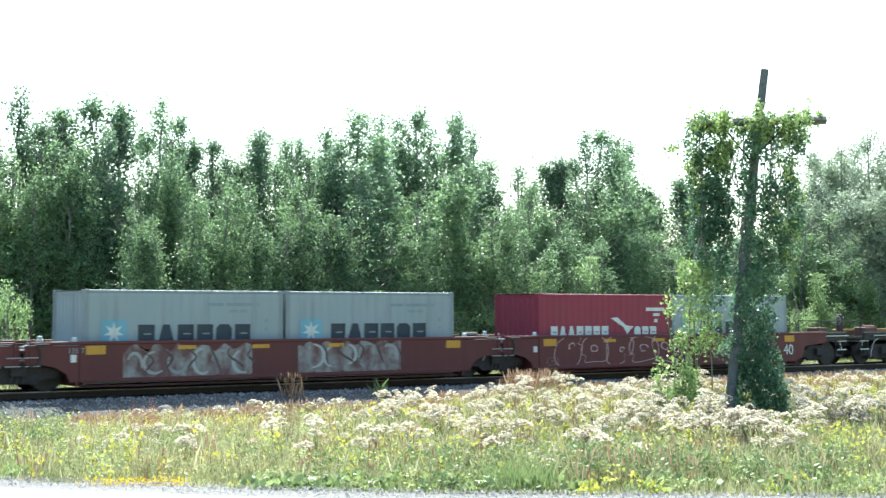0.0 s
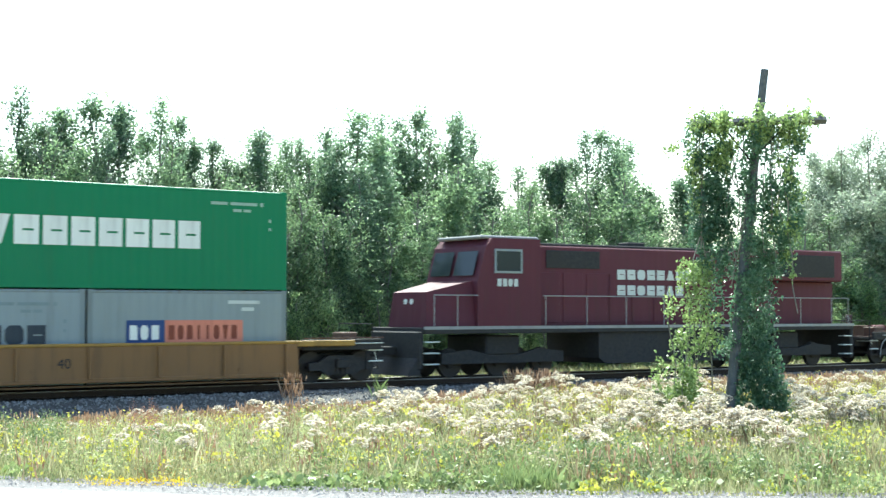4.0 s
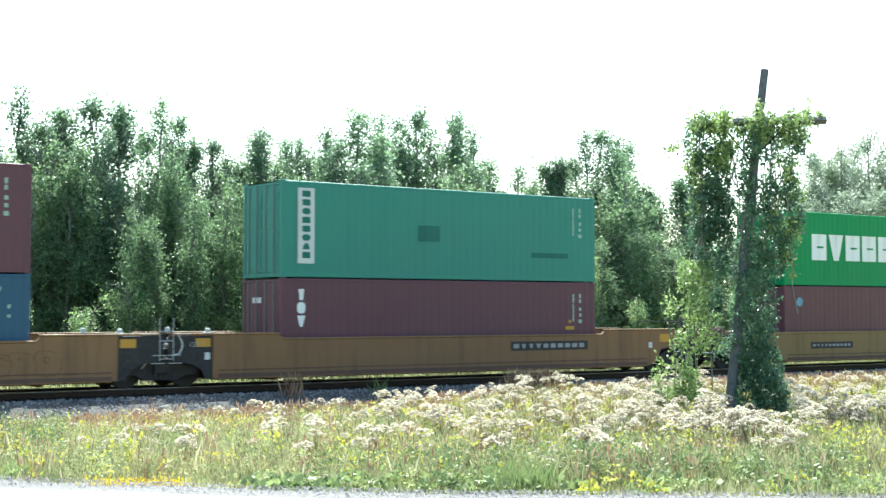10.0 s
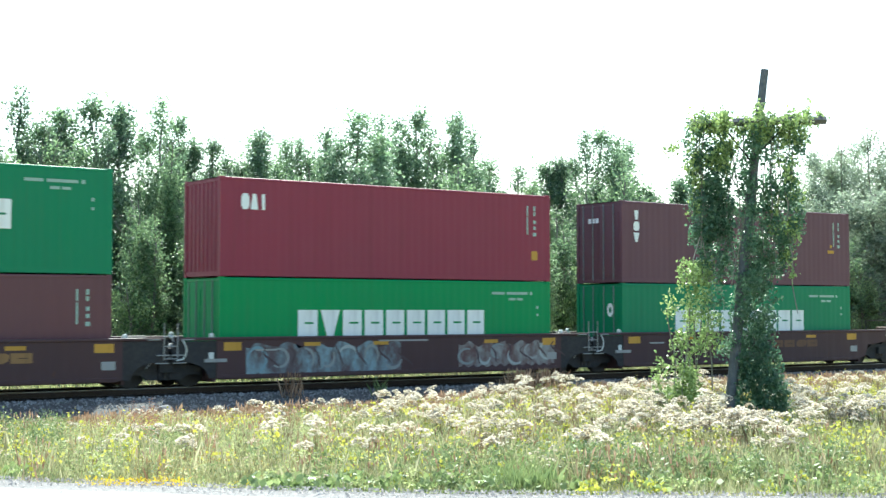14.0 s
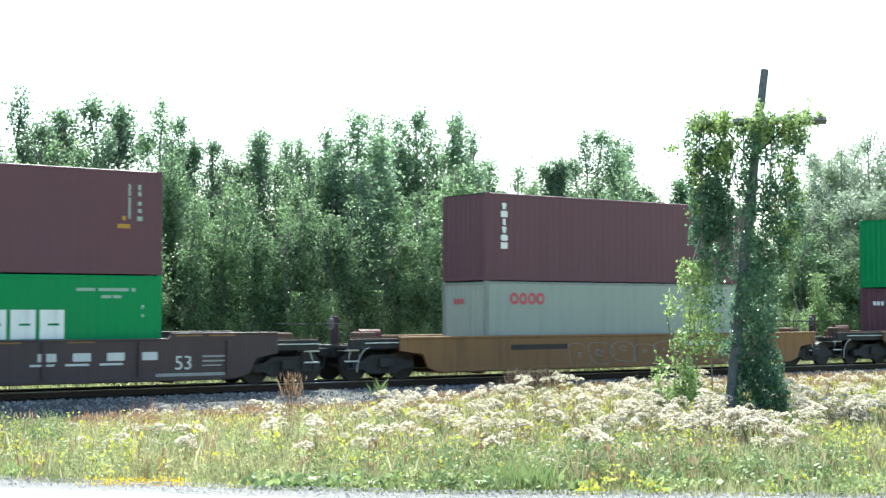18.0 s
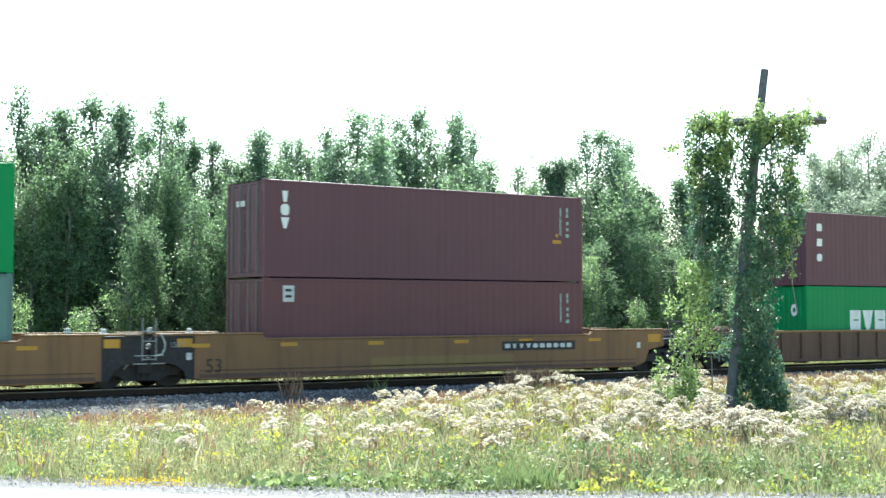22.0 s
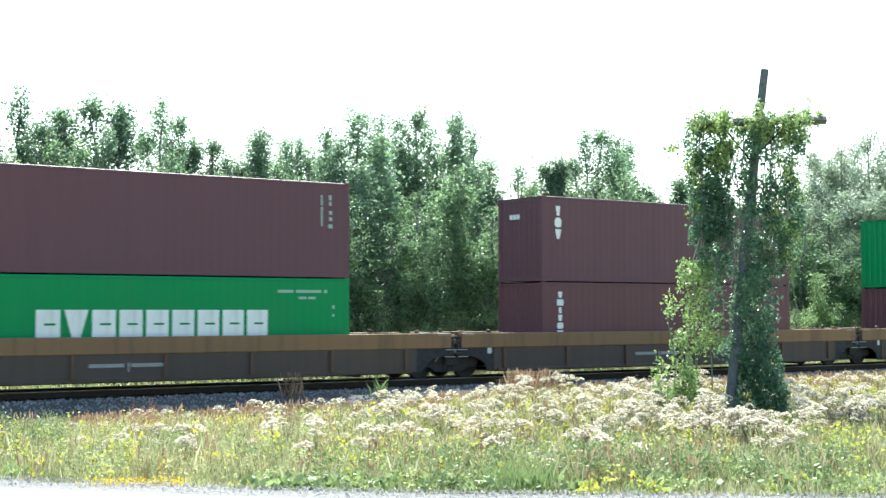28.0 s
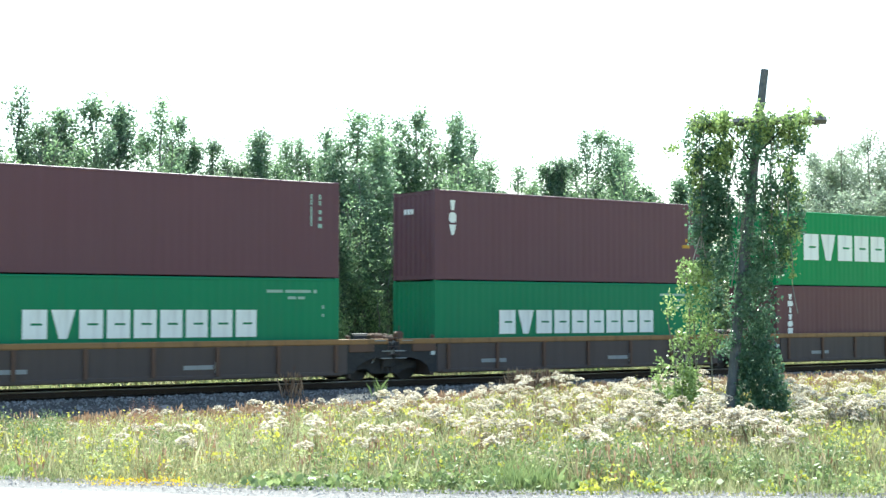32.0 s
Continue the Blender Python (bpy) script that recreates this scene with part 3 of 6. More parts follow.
            mark("square:", "small_plate", "off_white", c, lambda: ticks([(0.62, 1.0, 2.18, 2.66)]), "small white square plate")
            mark("square_b:", "small_plate_bar", "dull_black", c, lambda: ticks([(0.7, 0.92, 2.3, 2.38), (0.7, 0.92, 2.48, 2.56)], -0.014))
            column_marks(c, L, H)
        elif s == "dot":
            mark("dot:", "round_sticker", "sky_blue", c, lambda: prism([(0.83 + 0.18 * math.cos(a), 2.26 + 0.18 * math.sin(a)) for a in [k * math.tau / 16 for k in range(16)]], -0.012, -0.009), "round light blue sticker")
            column_marks(c, L, H)
        elif s == "pale":
            mark("pale_patch:", "repair_patch", "cream_patch", c, lambda: ticks([(3.1, 4.6, 0.25, 1.0)], 0.0025), "faintly paler repainted patch")


def end_bars(H):
    bm = bmesh.new()
    for k in range(3):
        y = 1.75 - k * 0.2
        bm.faces.new([bm.verts.new((-0.03, *p)) for p in ((y, H - 0.75), (y, H - 0.58), (y - 0.16, H - 0.58), (y - 0.16, H - 0.75))])
    return bm


def star_mesh():
    pts = []
    for k in range(14):
        r = 0.31 if k % 2 == 0 else 0.12
        a = math.pi / 2 + k * math.tau / 14
        pts.append((0.845 + r * math.cos(a), 1.405 + r * math.sin(a)))
    return prism(pts, -0.016, -0.013)


WORDS = {"green": "bright green", "deep_green": "faded deep green", "maroon": "dark maroon", "hazy_maroon": "haze-lightened maroon", "brown": "brown-red", "red": "faded crimson red", "teal": "teal green",
         "slate_green": "weathered grey-green", "pale_teal": "pale grey-green", "blue": "dark blue", "grey": "light grey", "pale": "pale blue-grey",
         "cream": "cream white smooth-sided", "slate": "slate blue-grey", "beige": "rust-streaked beige", "steel_grey": "dull steel grey"}


def container(u, z, size, colour, style, H=2.896, end="door", lower=False):
    """A shipping container whose corner lies at u on the train and z above the rail."""
    L = LENGTH[size]
    mat = MAT[colour]
    c = new("shipping_container")
    smooth = colour == "cream"
    words = "%s %s shipping container %s" % ("short" if size == "20" else "long", WORDS[colour], "sunk in a railway well car" if lower else "stacked on another container")
    tagged(c, words, "container", "containers on the train")
    k = "%s%.2f:" % (size, H)
    add = lambda name, key, build, m=None, label="", material_=None: link(name, shared(key, material_ or mat, build), None, c, label, m)
    posts = MAT.get("post_" + colour, mat)
    add("frame", "frame" + k, lambda: frame_mesh(L, H), None, "rust-stained frame" if posts is not mat else "", posts)
    pitch, depth = (0.55, 0.008) if smooth else (0.28, 0.006)
    if colour == "beige":
        pitch, depth = 0.42, 0.045
    tag = k + ("s" if smooth else "b" if colour == "beige" else "")
    add("side_panel", "side_near" + tag, lambda: corrugated(0.14, L - 0.14, 0.17, H - 0.10, pitch, depth, 0.004, -1))
    add("side_panel", "side_far" + tag, lambda: corrugated(0.14, L - 0.14, 0.17, H - 0.10, pitch, depth, CW - 0.004, 1))
    add("roof", "roof" + k, lambda: boxes([(0.02, L - 0.02, 0.05, CW - 0.05, H - 0.05, H - 0.02)] + [(0.4 + n * 0.6, 0.65 + n * 0.6, 0.2, CW - 0.2, H - 0.02, H - 0.004) for n in range(int((L - 0.8) / 0.6))]))
    add("floor_frame", "floorf" + k, lambda: boxes([(0.14, L - 0.14, 0.08, CW - 0.08, 0.12, 0.16)]))
    if end == "door":
        leaf = shared("door" + k, mat, lambda: door_mesh(H))
        rod = shared("rod" + k, MAT["rod_grey"], lambda: rods([((-0.05, 0, 0.1), (-0.05, 0, H - 0.1), 0.02)], 6))
        for y in (0.14, 1.226):
            d = link("door", leaf, None, c, "", pose(0.02, y, 0))
            for s in (0.28, 0.8):
                link("lock_rod", rod, None, d, "grey lock rod", pose(0, s, 0))
    else:
        add("end_wall", "endw" + k, lambda: corrugated(0.12, CW - 0.12, 0.16, H - 0.12, 0.28, 0.04, -0.02, 1), pose(0, 0, 0, 0, 0, 90))
    add("end_wall", "endr" + k, lambda: corrugated(0.12, CW - 0.12, 0.16, H - 0.12, 0.28, 0.04, 0.02, -1), pose(L, 0, 0, 0, 0, 90))
    cast = shared("casting", posts, lambda: boxes([(-0.004, 0.174, -0.004, 0.158, 0.0, 0.118)], 0.012))
    for x in (0, L - 0.17):
        for y in (0, CW - 0.154):
            for h in (0, H - 0.118):
                link("corner_casting", cast, None, c, "", pose(x, y, h))
    if style:
        decorate(c, style, L, H)
    c.location = (u - TRAIN[0][1], 0, z)
    MOVING.append((c, u, 0.0, z))
    return c


# ---- well cars ----
KINDS = {
    "oxide": dict(low=True, body="oxide", sill=None, zt=1.26, style="smooth", words="dark red-brown steel well car with graffiti"),
    "ribbed": dict(low=True, body="worn_brown", sill="sill_yellow", zt=1.31, style="ribbed", words="weathered brown ribbed well car with yellow top sill"),
    "deep_maroon": dict(low=True, body="deep_maroon", sill=None, zt=1.60, dip=0.15, style="smooth", words="dark maroon smooth-sided well car"),
    "yellow_ribbed": dict(low=True, body="orange_tan", sill="sill_yellow", zt=1.20, style="ribbed", words="yellow ribbed well car, dusty"),
    "plain_brown": dict(body="plain_brown", plates=True, sill=None, zt=1.48, dip=0.16, style="smooth", words="brown smooth-sided articulated well car"),
    "tan": dict(body="tan", plates=True, sill=None, zt=1.48, dip=0.16, style="smooth", words="tan smooth-sided articulated well car"),
    "yellow": dict(body="yellow_tan", sill=None, zt=1.28, style="smooth", words="yellow well car with sloped ends"),
    "dark_oxide": dict(body="dark_oxide", sill=None, zt=1.33, style="smooth", words="dark red-brown articulated well car"),
    "dark_panelled": dict(body="dark_panelled", sill=None, dip=0.15, posts=True, zt=1.49, style="panel", words="dark grey-brown well car with worn yellow top marks"),
    "orange": dict(body="orange_tan", sill=None, zt=1.28, style="smooth", words="orange-brown well car with faded graffiti"),
    "brown_low": dict(body="plain_brown", sill=None, zt=1.24, style="smooth", words="grimy brown well car with yellow marks"),
    "many_ribs": dict(body="worn_brown", sill="sill_brown", zt=1.33, style="ribs", words="brown well car with many upright ribs"),
    "tan_short": dict(body="light_tan", sill=None, zt=1.32, style="smooth", words="tan smooth-sided short well car"),
    "charcoal": dict(body="charcoal", rib="rust_brown", sill="sill_dust", band=0.40, zt=1.37, style="panel", words="dark well car with worn yellow-brown top sill"),
    "charcoal_short": dict(body="sooty", rib="rust_brown", sill="sill_brown", band=0.09, zt=1.22, style="ribbed", words="short dark ribbed well car with yellow top sill"),
}
Y0, Y1 = -0.30, 2.74


def wheel_mesh():
    bm = bmesh.new()
    for r, y0, y1 in ((0.46, 0.0, 0.09), (0.49, 0.09, 0.125), (0.16, -0.05, 0.0)):
        seg = 20
        lo = [bm.verts.new((r * math.cos(a), y0, r * math.sin(a))) for a in [k * math.tau / seg for k in range(seg)]]
        hi = [bm.verts.new((r * math.cos(a), y1, r * math.sin(a))) for a in [k * math.tau / seg for k in range(seg)]]
        for k in range(seg):
            bm.faces.new((lo[k], hi[k], hi[(k + 1) % seg], lo[(k + 1) % seg]))
        bm.faces.new(lo)
        bm.faces.new(hi[::-1])
    bmesh.ops.recalc_face_normals(bm, faces=bm.faces)
    return bm


def truck(parent, x):
    t = link("truck", shared("bolster", MAT["iron"], lambda: boxes([(-0.22, 0.22, -0.05, 2.49, 0.42, 0.70), (-0.5, 0.5, 0.8, 1.64, 0.55, 0.85)], 0.02)), None, parent, "dark iron wheel truck", pose(x, 0, 0))
    side = shared("side_frame", MAT["iron"], lambda: prism([(-1.12, 0.36), (-0.72, 0.36), (-0.5, 0.22), (0.5, 0.22), (0.72, 0.36), (1.12, 0.36), (1.12, 0.58), (0.75, 0.62), (0.45, 0.80), (-0.45, 0.80), (-0.75, 0.62), (-1.12, 0.58)], -0.08, 0.08))
    for y in (0.18, 2.26):
        link("side_frame", side, None, t, "", pose(0, y, 0))
    spring = shared("spring", MAT["wheel"], lambda: rods([((dx, 0, 0.26), (dx, 0, 0.46), 0.055) for dx in (-0.16, 0, 0.16)], 8))
    link("spring_set", spring, None, t, "", pose(0, 0.10, 0))
    wm = shared("wheel", MAT["wheel"], wheel_mesh)
    for dx in (-0.89, 0.89):
        link("wheel", wm, None, t, "", pose(dx, 0.43, 0.46))
        link("wheel", wm, None, t, "", pose(dx, 2.008, 0.46, 0, 0, 180))
        link("axle", shared("axle", MAT["iron"], lambda: rods([((0, 0.3, 0), (0, 2.14, 0), 0.075)], 10)), None, t, "", pose(dx, 0, 0.46))


def text_part(parent, words, x, z, size, mat, y=Y0 - 0.012, name="number"):
    cu = bpy.data.curves.new(name, "FONT")
    cu.body, cu.size, cu.extrude = words, size, 0.002
    cu.materials.append(MAT[mat])
    ob = new(name, cu)
    ob.parent = parent
    ob.matrix_basis = pose(x, y, z, 90, 0, 0)
    return ob


def graffiti(parent, seed, x0, x1, z0, z1, n, fill, line):
    """Sprayed pieces: with fill a crowded patchwork of pale angular shapes, without it bulky outlined forms."""
    rng = random.Random(seed)
    w, tall = (x1 - x0) / n, z1 - z0

    def stroke(pts, thick, y, mat, name, label):
        bm = bmesh.new()
        rows = []
        for k, (px, pz) in enumerate(pts):
            qx, qz = pts[min(k + 1, len(pts) - 1)]
            ox, oz = pts[max(k - 1, 0)]
            dx, dz = qx - ox, qz - oz
            d = math.hypot(dx, dz) or 1
            t = thick * (0.35 + 0.65 * math.sin(math.pi * (k + 0.5) / len(pts)))
            rows.append([bm.verts.new((px - dz / d * t, y, pz + dx / d * t)), bm.verts.new((px + dz / d * t, y, pz - dx / d * t))])
        for p, q in zip(rows, rows[1:]):
            bm.faces.new((p[0], p[1], q[1], q[0]))
        part(name, bm, MAT[mat], parent, label)

    if fill:
        # one cloudy field with a ragged rim, bulky forms over it and dark strokes between them
        m = 40
        rim = [(x0 + (x1 - x0) * k / m, z0 + tall * max(0.0, 0.05 + 0.06 * math.sin(k * 1.7 + seed) + rng.uniform(-0.03, 0.03))) for k in range(m + 1)]
        rim += [(x1 - (x1 - x0) * k / m, z1 - tall * max(0.0, 0.10 + 0.10 * math.sin(k * 0.9 + seed) + rng.uniform(-0.05, 0.05))) for k in range(m + 1)]
        bm = bmesh.new()
        bm.faces.new([bm.verts.new((x, Y0 - 0.006, z)) for x, z in rim])
        bmesh.ops.triangulate(bm, faces=bm.faces)
        part("sprayed_field", bm, MAT["spray_" + ("blue" if "blue" in fill else "dull" if fill == "worn_brown" else "grey")], parent, "cloudy faded spray paint")
        for k in range(n + 1):
            cx = x0 + (x1 - x0) * (k + 0.5 + rng.uniform(-0.2, 0.2)) / (n + 1)
            a0, sweep, rx, rz = rng.uniform(0, 6), rng.uniform(2.2, 4.6), w * rng.uniform(0.26, 0.42), tall * rng.uniform(0.26, 0.36)
            cz = (z0 + z1) / 2 + rng.uniform(-0.08, 0.08)
            stroke([(cx + rx * math.cos(a0 + sweep * j / 12), cz + rz * math.sin(a0 + sweep * j / 12)) for j in range(13)], 0.05, Y0 - 0.010 - 0.0003 * k, rng.choice((line, "graffiti_pale" if fill != "worn_brown" else "sill_dust", fill)), "sprayed_form", "broad pale sprayed stroke")
            bend = rng.uniform(-0.2, 0.2)
            stroke([(cx + w * 0.32 + bend * math.sin(j * 0.5) + 0.03 * j, cz + tall * (0.34 - 0.06 * j)) for j in range(11)], 0.032, Y0 - 0.016, "graffiti_dark", "sprayed_stroke", "dark sprayed stroke")
        return
    for k in range(n):
        cx, cz, y = x0 + (k + 0.5) * w, (z0 + z1) / 2 + rng.uniform(-0.05, 0.05), Y0 - 0.012 - 0.0015 * (k % 2)
        rx, rz, ph, shear, notch = w * rng.uniform(0.50, 0.60), tall * rng.uniform(0.46, 0.52), rng.uniform(0, 6), rng.uniform(-0.22, 0.22), rng.choice((0.6, 3.6, 4.7, 5.6))
        ring = []
        for a in [j * math.tau / 40 for j in range(40)]:
            ca, sa = math.cos(a), math.sin(a)
            gap_ = (a - notch + math.pi) % math.tau - math.pi
            r = 1 + 0.10 * math.sin(2 * a + ph) + 0.07 * math.sin(3 * a + 2 * ph) - 0.42 * math.exp(-(gap_ / 0.24) ** 2)
            dz = rz * min(r, 1.08) * math.copysign(abs(sa) ** 0.7, sa)
            ring.append((rx * r * math.copysign(abs(ca) ** 0.7, ca) + shear * dz, dz))
        loose = rng.randint(0, 14)
        for size, wide, gap, ox, oz in ((1.0, 0.05, 0, 0, 0), (rng.uniform(0.16, 0.3), 0.07, loose, rng.uniform(-0.12, 0.12), rng.uniform(0.0, 0.24))):
            bm = bmesh.new()
            for j in range(40 - gap):
                q = (j + 1) % 40
                bm.faces.new([bm.verts.new((cx + ox * w + p[0] * f, y, cz + oz * tall + p[1] * f)) for p, f in ((ring[j], size), (ring[q], size), (ring[q], size - wide), (ring[j], size - wide))])
            part("sprayed_outline", bm, MAT[line], parent, "thin sprayed outline")


def well_unit(u, kind, half_bottom, left, right, jl, jr, half_top):
    """One well of a car. u: its container's corner; left, right: 'joint' or 'outer' ends, at jl and jr from u."""
    K = KINDS[kind]
    body, zt, zb = MAT[K["body"]], K["zt"], 0.25
    w = new("well_car")
    tagged(w, K["words"] + ", on the rails", "well car", "well cars of the train")
    mid = 6.096
    ends = []
    for side, how, j in ((-1, left, jl), (1, right, jr)):
        hb = half_bottom
        if how == "outer":
            ht = half_top
            ends.append([(mid + side * hb, zb), (mid + side * (hb + 0.35), zb + 0.12), (mid + side * (hb + 0.55) if ht > hb + 0.6 else mid + side * hb, 0.80), (mid + side * ht, 0.92), (mid + side * ht, zt)] if ht > hb + 0.6
                        else [(mid + side * hb, zb), (mid + side * (hb + 0.02), zt)])
        else:
            ht = hb + 0.06
            ends.append([(mid + side * ht, zb), (mid + side * ht, zt)])
    outline = ends[0][::-1] + ends[1]
    xl, xr = outline[0][0], outline[-1][0]
    dip = K.get("dip", 0.0)
    if dip:
        outline += [(mid + 6.3, zt), (mid + 6.12, zt - dip), (mid - 6.12, zt - dip), (mid - 6.3, zt)]
    part("side_wall", prism(outline, Y0, Y0 + 0.09), body, w)
    part("side_wall", prism(outline, Y1 - 0.09, Y1), body, w)
    sill = MAT[K["sill"]] if K["sill"] else body
    # over the joints the sills run on to the next well
    if left == "joint":
        xl = jl + 0.2
    if right == "joint":
        xr = jr - 0.2
    for y in (Y0 - 0.03, Y1 - 0.15):
        if dip:
            for x0, x1, z in ((xl, mid - 6.28, zt), (mid - 6.13, mid + 6.13, zt - dip), (mid + 6.28, xr, zt)):
                part("top_sill", boxes([(x0, x1, y, y + 0.18, z - 0.015, z + 0.05)], 0.03, 2), sill, w)
        else:
            part("top_sill", boxes([(xl, xr, y, y + 0.18, zt - K.get("band", 0.015), zt + 0.075)], 0.03, 2), sill, w)
    bl, br = mid - half_bottom + 0.1, mid + half_bottom - 0.1
    part("bottom_sill", boxes([(bl, br, Y0 - 0.02, Y0 + 0.12, zb - 0.03, zb + 0.09)], 0.015), body, w)
    fl = 0.145 if K.get("low") else 0.235
    part("well_floor", boxes([(bl, br, Y0 + 0.09, Y1 - 0.09, fl - 0.035, fl - 0.005)] + [(mid + s * 6.0 - 0.3, mid + s * 6.0 + 0.3, Y0 + 0.1, Y1 - 0.1, fl - 0.005, fl) for s in (-1, 1)]), body, w)
    if K["style"] in ("ribbed", "ribs", "panel"):
        step = {"ribbed": 1.95, "ribs": 1.13, "panel": 2.45}[K["style"]]
        n = int((br - bl - 0.4) / step)
        rib = shared("rib%s%.2f:" % (kind, zt), MAT[K.get("rib", K["body"])], lambda: boxes([(-0.055, 0.055, -0.075, 0.0, zb + 0.06, zt - dip - K.get("band", 0.02))], 0.01))
        for k in range(n + 1):
            x = mid + (k - n / 2) * (br - bl - 0.5) / n
            link("rib", rib, None, w, "", pose(x, Y0, 0))
    for s, how, j in ((-1, left, jl), (1, right, jr)):
        e = mid + s * half_bottom
        inner = mid + s * 6.35
        stop = j - s * (0.0 if how == "joint" else 0.55)
        a, b = min(inner, e), max(inner, e)
        if b - a > 0.3:
            part("end_floor", boxes([(a, b, Y0 + 0.09, Y1 - 0.09, 0.72, 0.80)]), body, w)
        if K.get("band"):
            lo, hi = min(mid + s * (half_bottom + 0.13), j - s * 0.7), max(mid + s * (half_bottom + 0.13), j - s * 0.7)
            for y in (Y0 - 0.02, Y1 - 0.14):
                part("end_sill", boxes([(lo, hi, y, y + 0.16, zt - 0.32, zt + 0.05)], 0.012), MAT["rust_brown"], w, "rusty brown end sill")
                part("sill_cap", boxes([(lo, hi, y + 0.01, y + 0.15, zt + 0.051, zt + 0.075)]), MAT["dull_white"], w, "pale strip along the sill top")
            part("end_cover", boxes([(lo, hi, 0.2, 2.24, zt - 0.1, zt - 0.02)]), MAT["iron"], w)
        part("bulkhead", boxes([(inner - 0.05, inner + 0.05, Y0 + 0.09, Y1 - 0.09, 0.14, 1.05)]), body, w)
        a, b = min(e, stop), max(e, stop)
        part("end_deck", boxes([(a, b, 0.15, 2.29, 1.0, 1.09), (a, b, 0.85, 1.59, 0.72, 1.0)]), MAT["iron"], w, "dark end platform")
        if how == "outer":
            if K.get("plates"):
                x0 = mid + s * (half_top - 0.45)
                part("corner_panel", ticks([(x0 - 0.3, x0 + 0.3, zt - 0.42, zt - 0.14)], Y0 - 0.006), MAT["mark_yellow"], w, "dusty orange-yellow corner panel")
                part("small_reflector", ticks([(x0 - s * 0.75 - 0.08, x0 - s * 0.75 + 0.08, zt - 0.62, zt - 0.42)], Y0 - 0.006), MAT["off_white"], w, "small white reflector plate")
            truck(w, mid + s * (half_bottom + 1.75))
            part("coupler", boxes([(min(stop, j - s * 0.02), max(stop, j - s * 0.02), 1.07, 1.37, 0.76, 1.0), (j - 0.12, j + 0.12, 1.02, 1.42, 0.70, 1.04)], 0.02), MAT["iron"], w, "knuckle coupler")
            x = stop - s * 0.15
            part("handrail", rods([((x, 0.2, 1.09), (x, 0.2, 1.75), 0.02), ((x, 2.2, 1.09), (x, 2.2, 1.75), 0.02), ((x, 0.2, 1.75), (x, 2.2, 1.75), 0.02)], 6), MAT["iron"], w)
            lo, hi = min(mid + s * (half_bottom + 0.3), stop), max(mid + s * (half_bottom + 0.3), stop)
            part("deck_rail", rods([((lo, Y0 + 0.12, 1.34), (hi, Y0 + 0.12, 1.34), 0.022)], 6), MAT["rust_brown"], w, "rusty deck rail")
            part("deck_rail", rods([((lo + 0.5, Y0 + 0.10, 1.17), (hi, Y0 + 0.10, 1.17), 0.018)], 6), MAT["off_white"], w, "pale deck rail")
            part("deck_beam", boxes([(lo, hi, Y0 + 0.16, Y0 + 0.3, 0.98, 1.30)], 0.02), MAT["iron"], w, "dark side beam of the end deck")
            part("equipment_box", boxes([(stop - s * 0.9 - 0.28, stop - s * 0.9 + 0.28, 0.3, 0.9, 1.09, 1.5)], 0.03), MAT["rust_brown"], w, "rusty equipment box on the end deck")
            if s < 0:
                arc = [(stop + 0.55 - 0.42 * math.cos(k * 0.26), 0.30 + 0.72 * math.sin(k * 0.26)) for k in range(7)]
                part("curved_pipe", rods([((a0, Y0 - 0.02, c0), (a1, Y0 - 0.02, c1), 0.02) for (a0, c0), (a1, c1) in zip(arc, arc[1:])], 6), MAT["dull_white"], w, "pale curved brake pipe")
            iron = shared("grab_iron", MAT["off_white"], lambda: rods([((-0.25, 0, 0), (0.25, 0, 0), 0.025)], 6))
            for z in (0.62, 0.95):
                link("grab_iron", iron, None, w, "pale grab iron", pose(x, Y0 + 0.3, z))
            part("uncoupling_lever", rods([((x, 0.1, 0.93), (x, 1.0, 0.93), 0.016), ((x, 0.1, 0.93), (x + s * 0.1, 0.08, 0.6), 0.016)], 6), MAT["off_white"], w, "pale bent lever")
            part("walkway_grate", boxes([(min(x, x - s * 0.55) , max(x, x - s * 0.55), 0.15 + 0.12 * k, 0.2 + 0.12 * k, 1.092, 1.13) for k in range(9)]), MAT["rust_brown"], w, "rusty metal walkway grating")
            part("air_hose", rods([((j - s * 0.3, 0.95, 0.75), (j - s * 0.22, 0.92, 0.42), 0.03), ((j - s * 0.22, 0.92, 0.42), (j - s * 0.02, 0.92, 0.34), 0.03)], 6), MAT["iron"], w)
            part("reflector", boxes([(mid + s * (half_bottom + 0.4) - 0.06, mid + s * (half_bottom + 0.4) + 0.06, Y0 + 0.28, Y0 + 0.3, 1.0, 1.06)]), MAT["off_white"], w)
            if s < 0:
                ring = [(0.17 * math.cos(k * math.tau / 14), 0.17 * math.sin(k * math.tau / 14)) for k in range(15)]
                part("brake_wheel", rods([((x + 0.08, 1.41 + p[0], 1.75 + p[1]), (x + 0.08, 1.41 + q[0], 1.75 + q[1]), 0.018) for p, q in zip(ring, ring[1:])] + [((x + 0.08, 1.41, 1.75), (x + 0.08, 1.41 + p[0], 1.75 + p[1]), 0.012) for p in ring[:14:3]], 5), MAT["dull_white"], w, "pale hand brake wheel")
                part("air_tank", rods([((x + 0.6, 0.65, 1.38), (x + 1.35, 0.65, 1.38), 0.2)], 14), MAT["oxide"], w)
                part("brake_stand", boxes([(x + 0.1, x + 0.32, 1.3, 1.52, 1.09, 2.0)], 0.03), MAT["dark_oxide"], w, "upright brake stand")
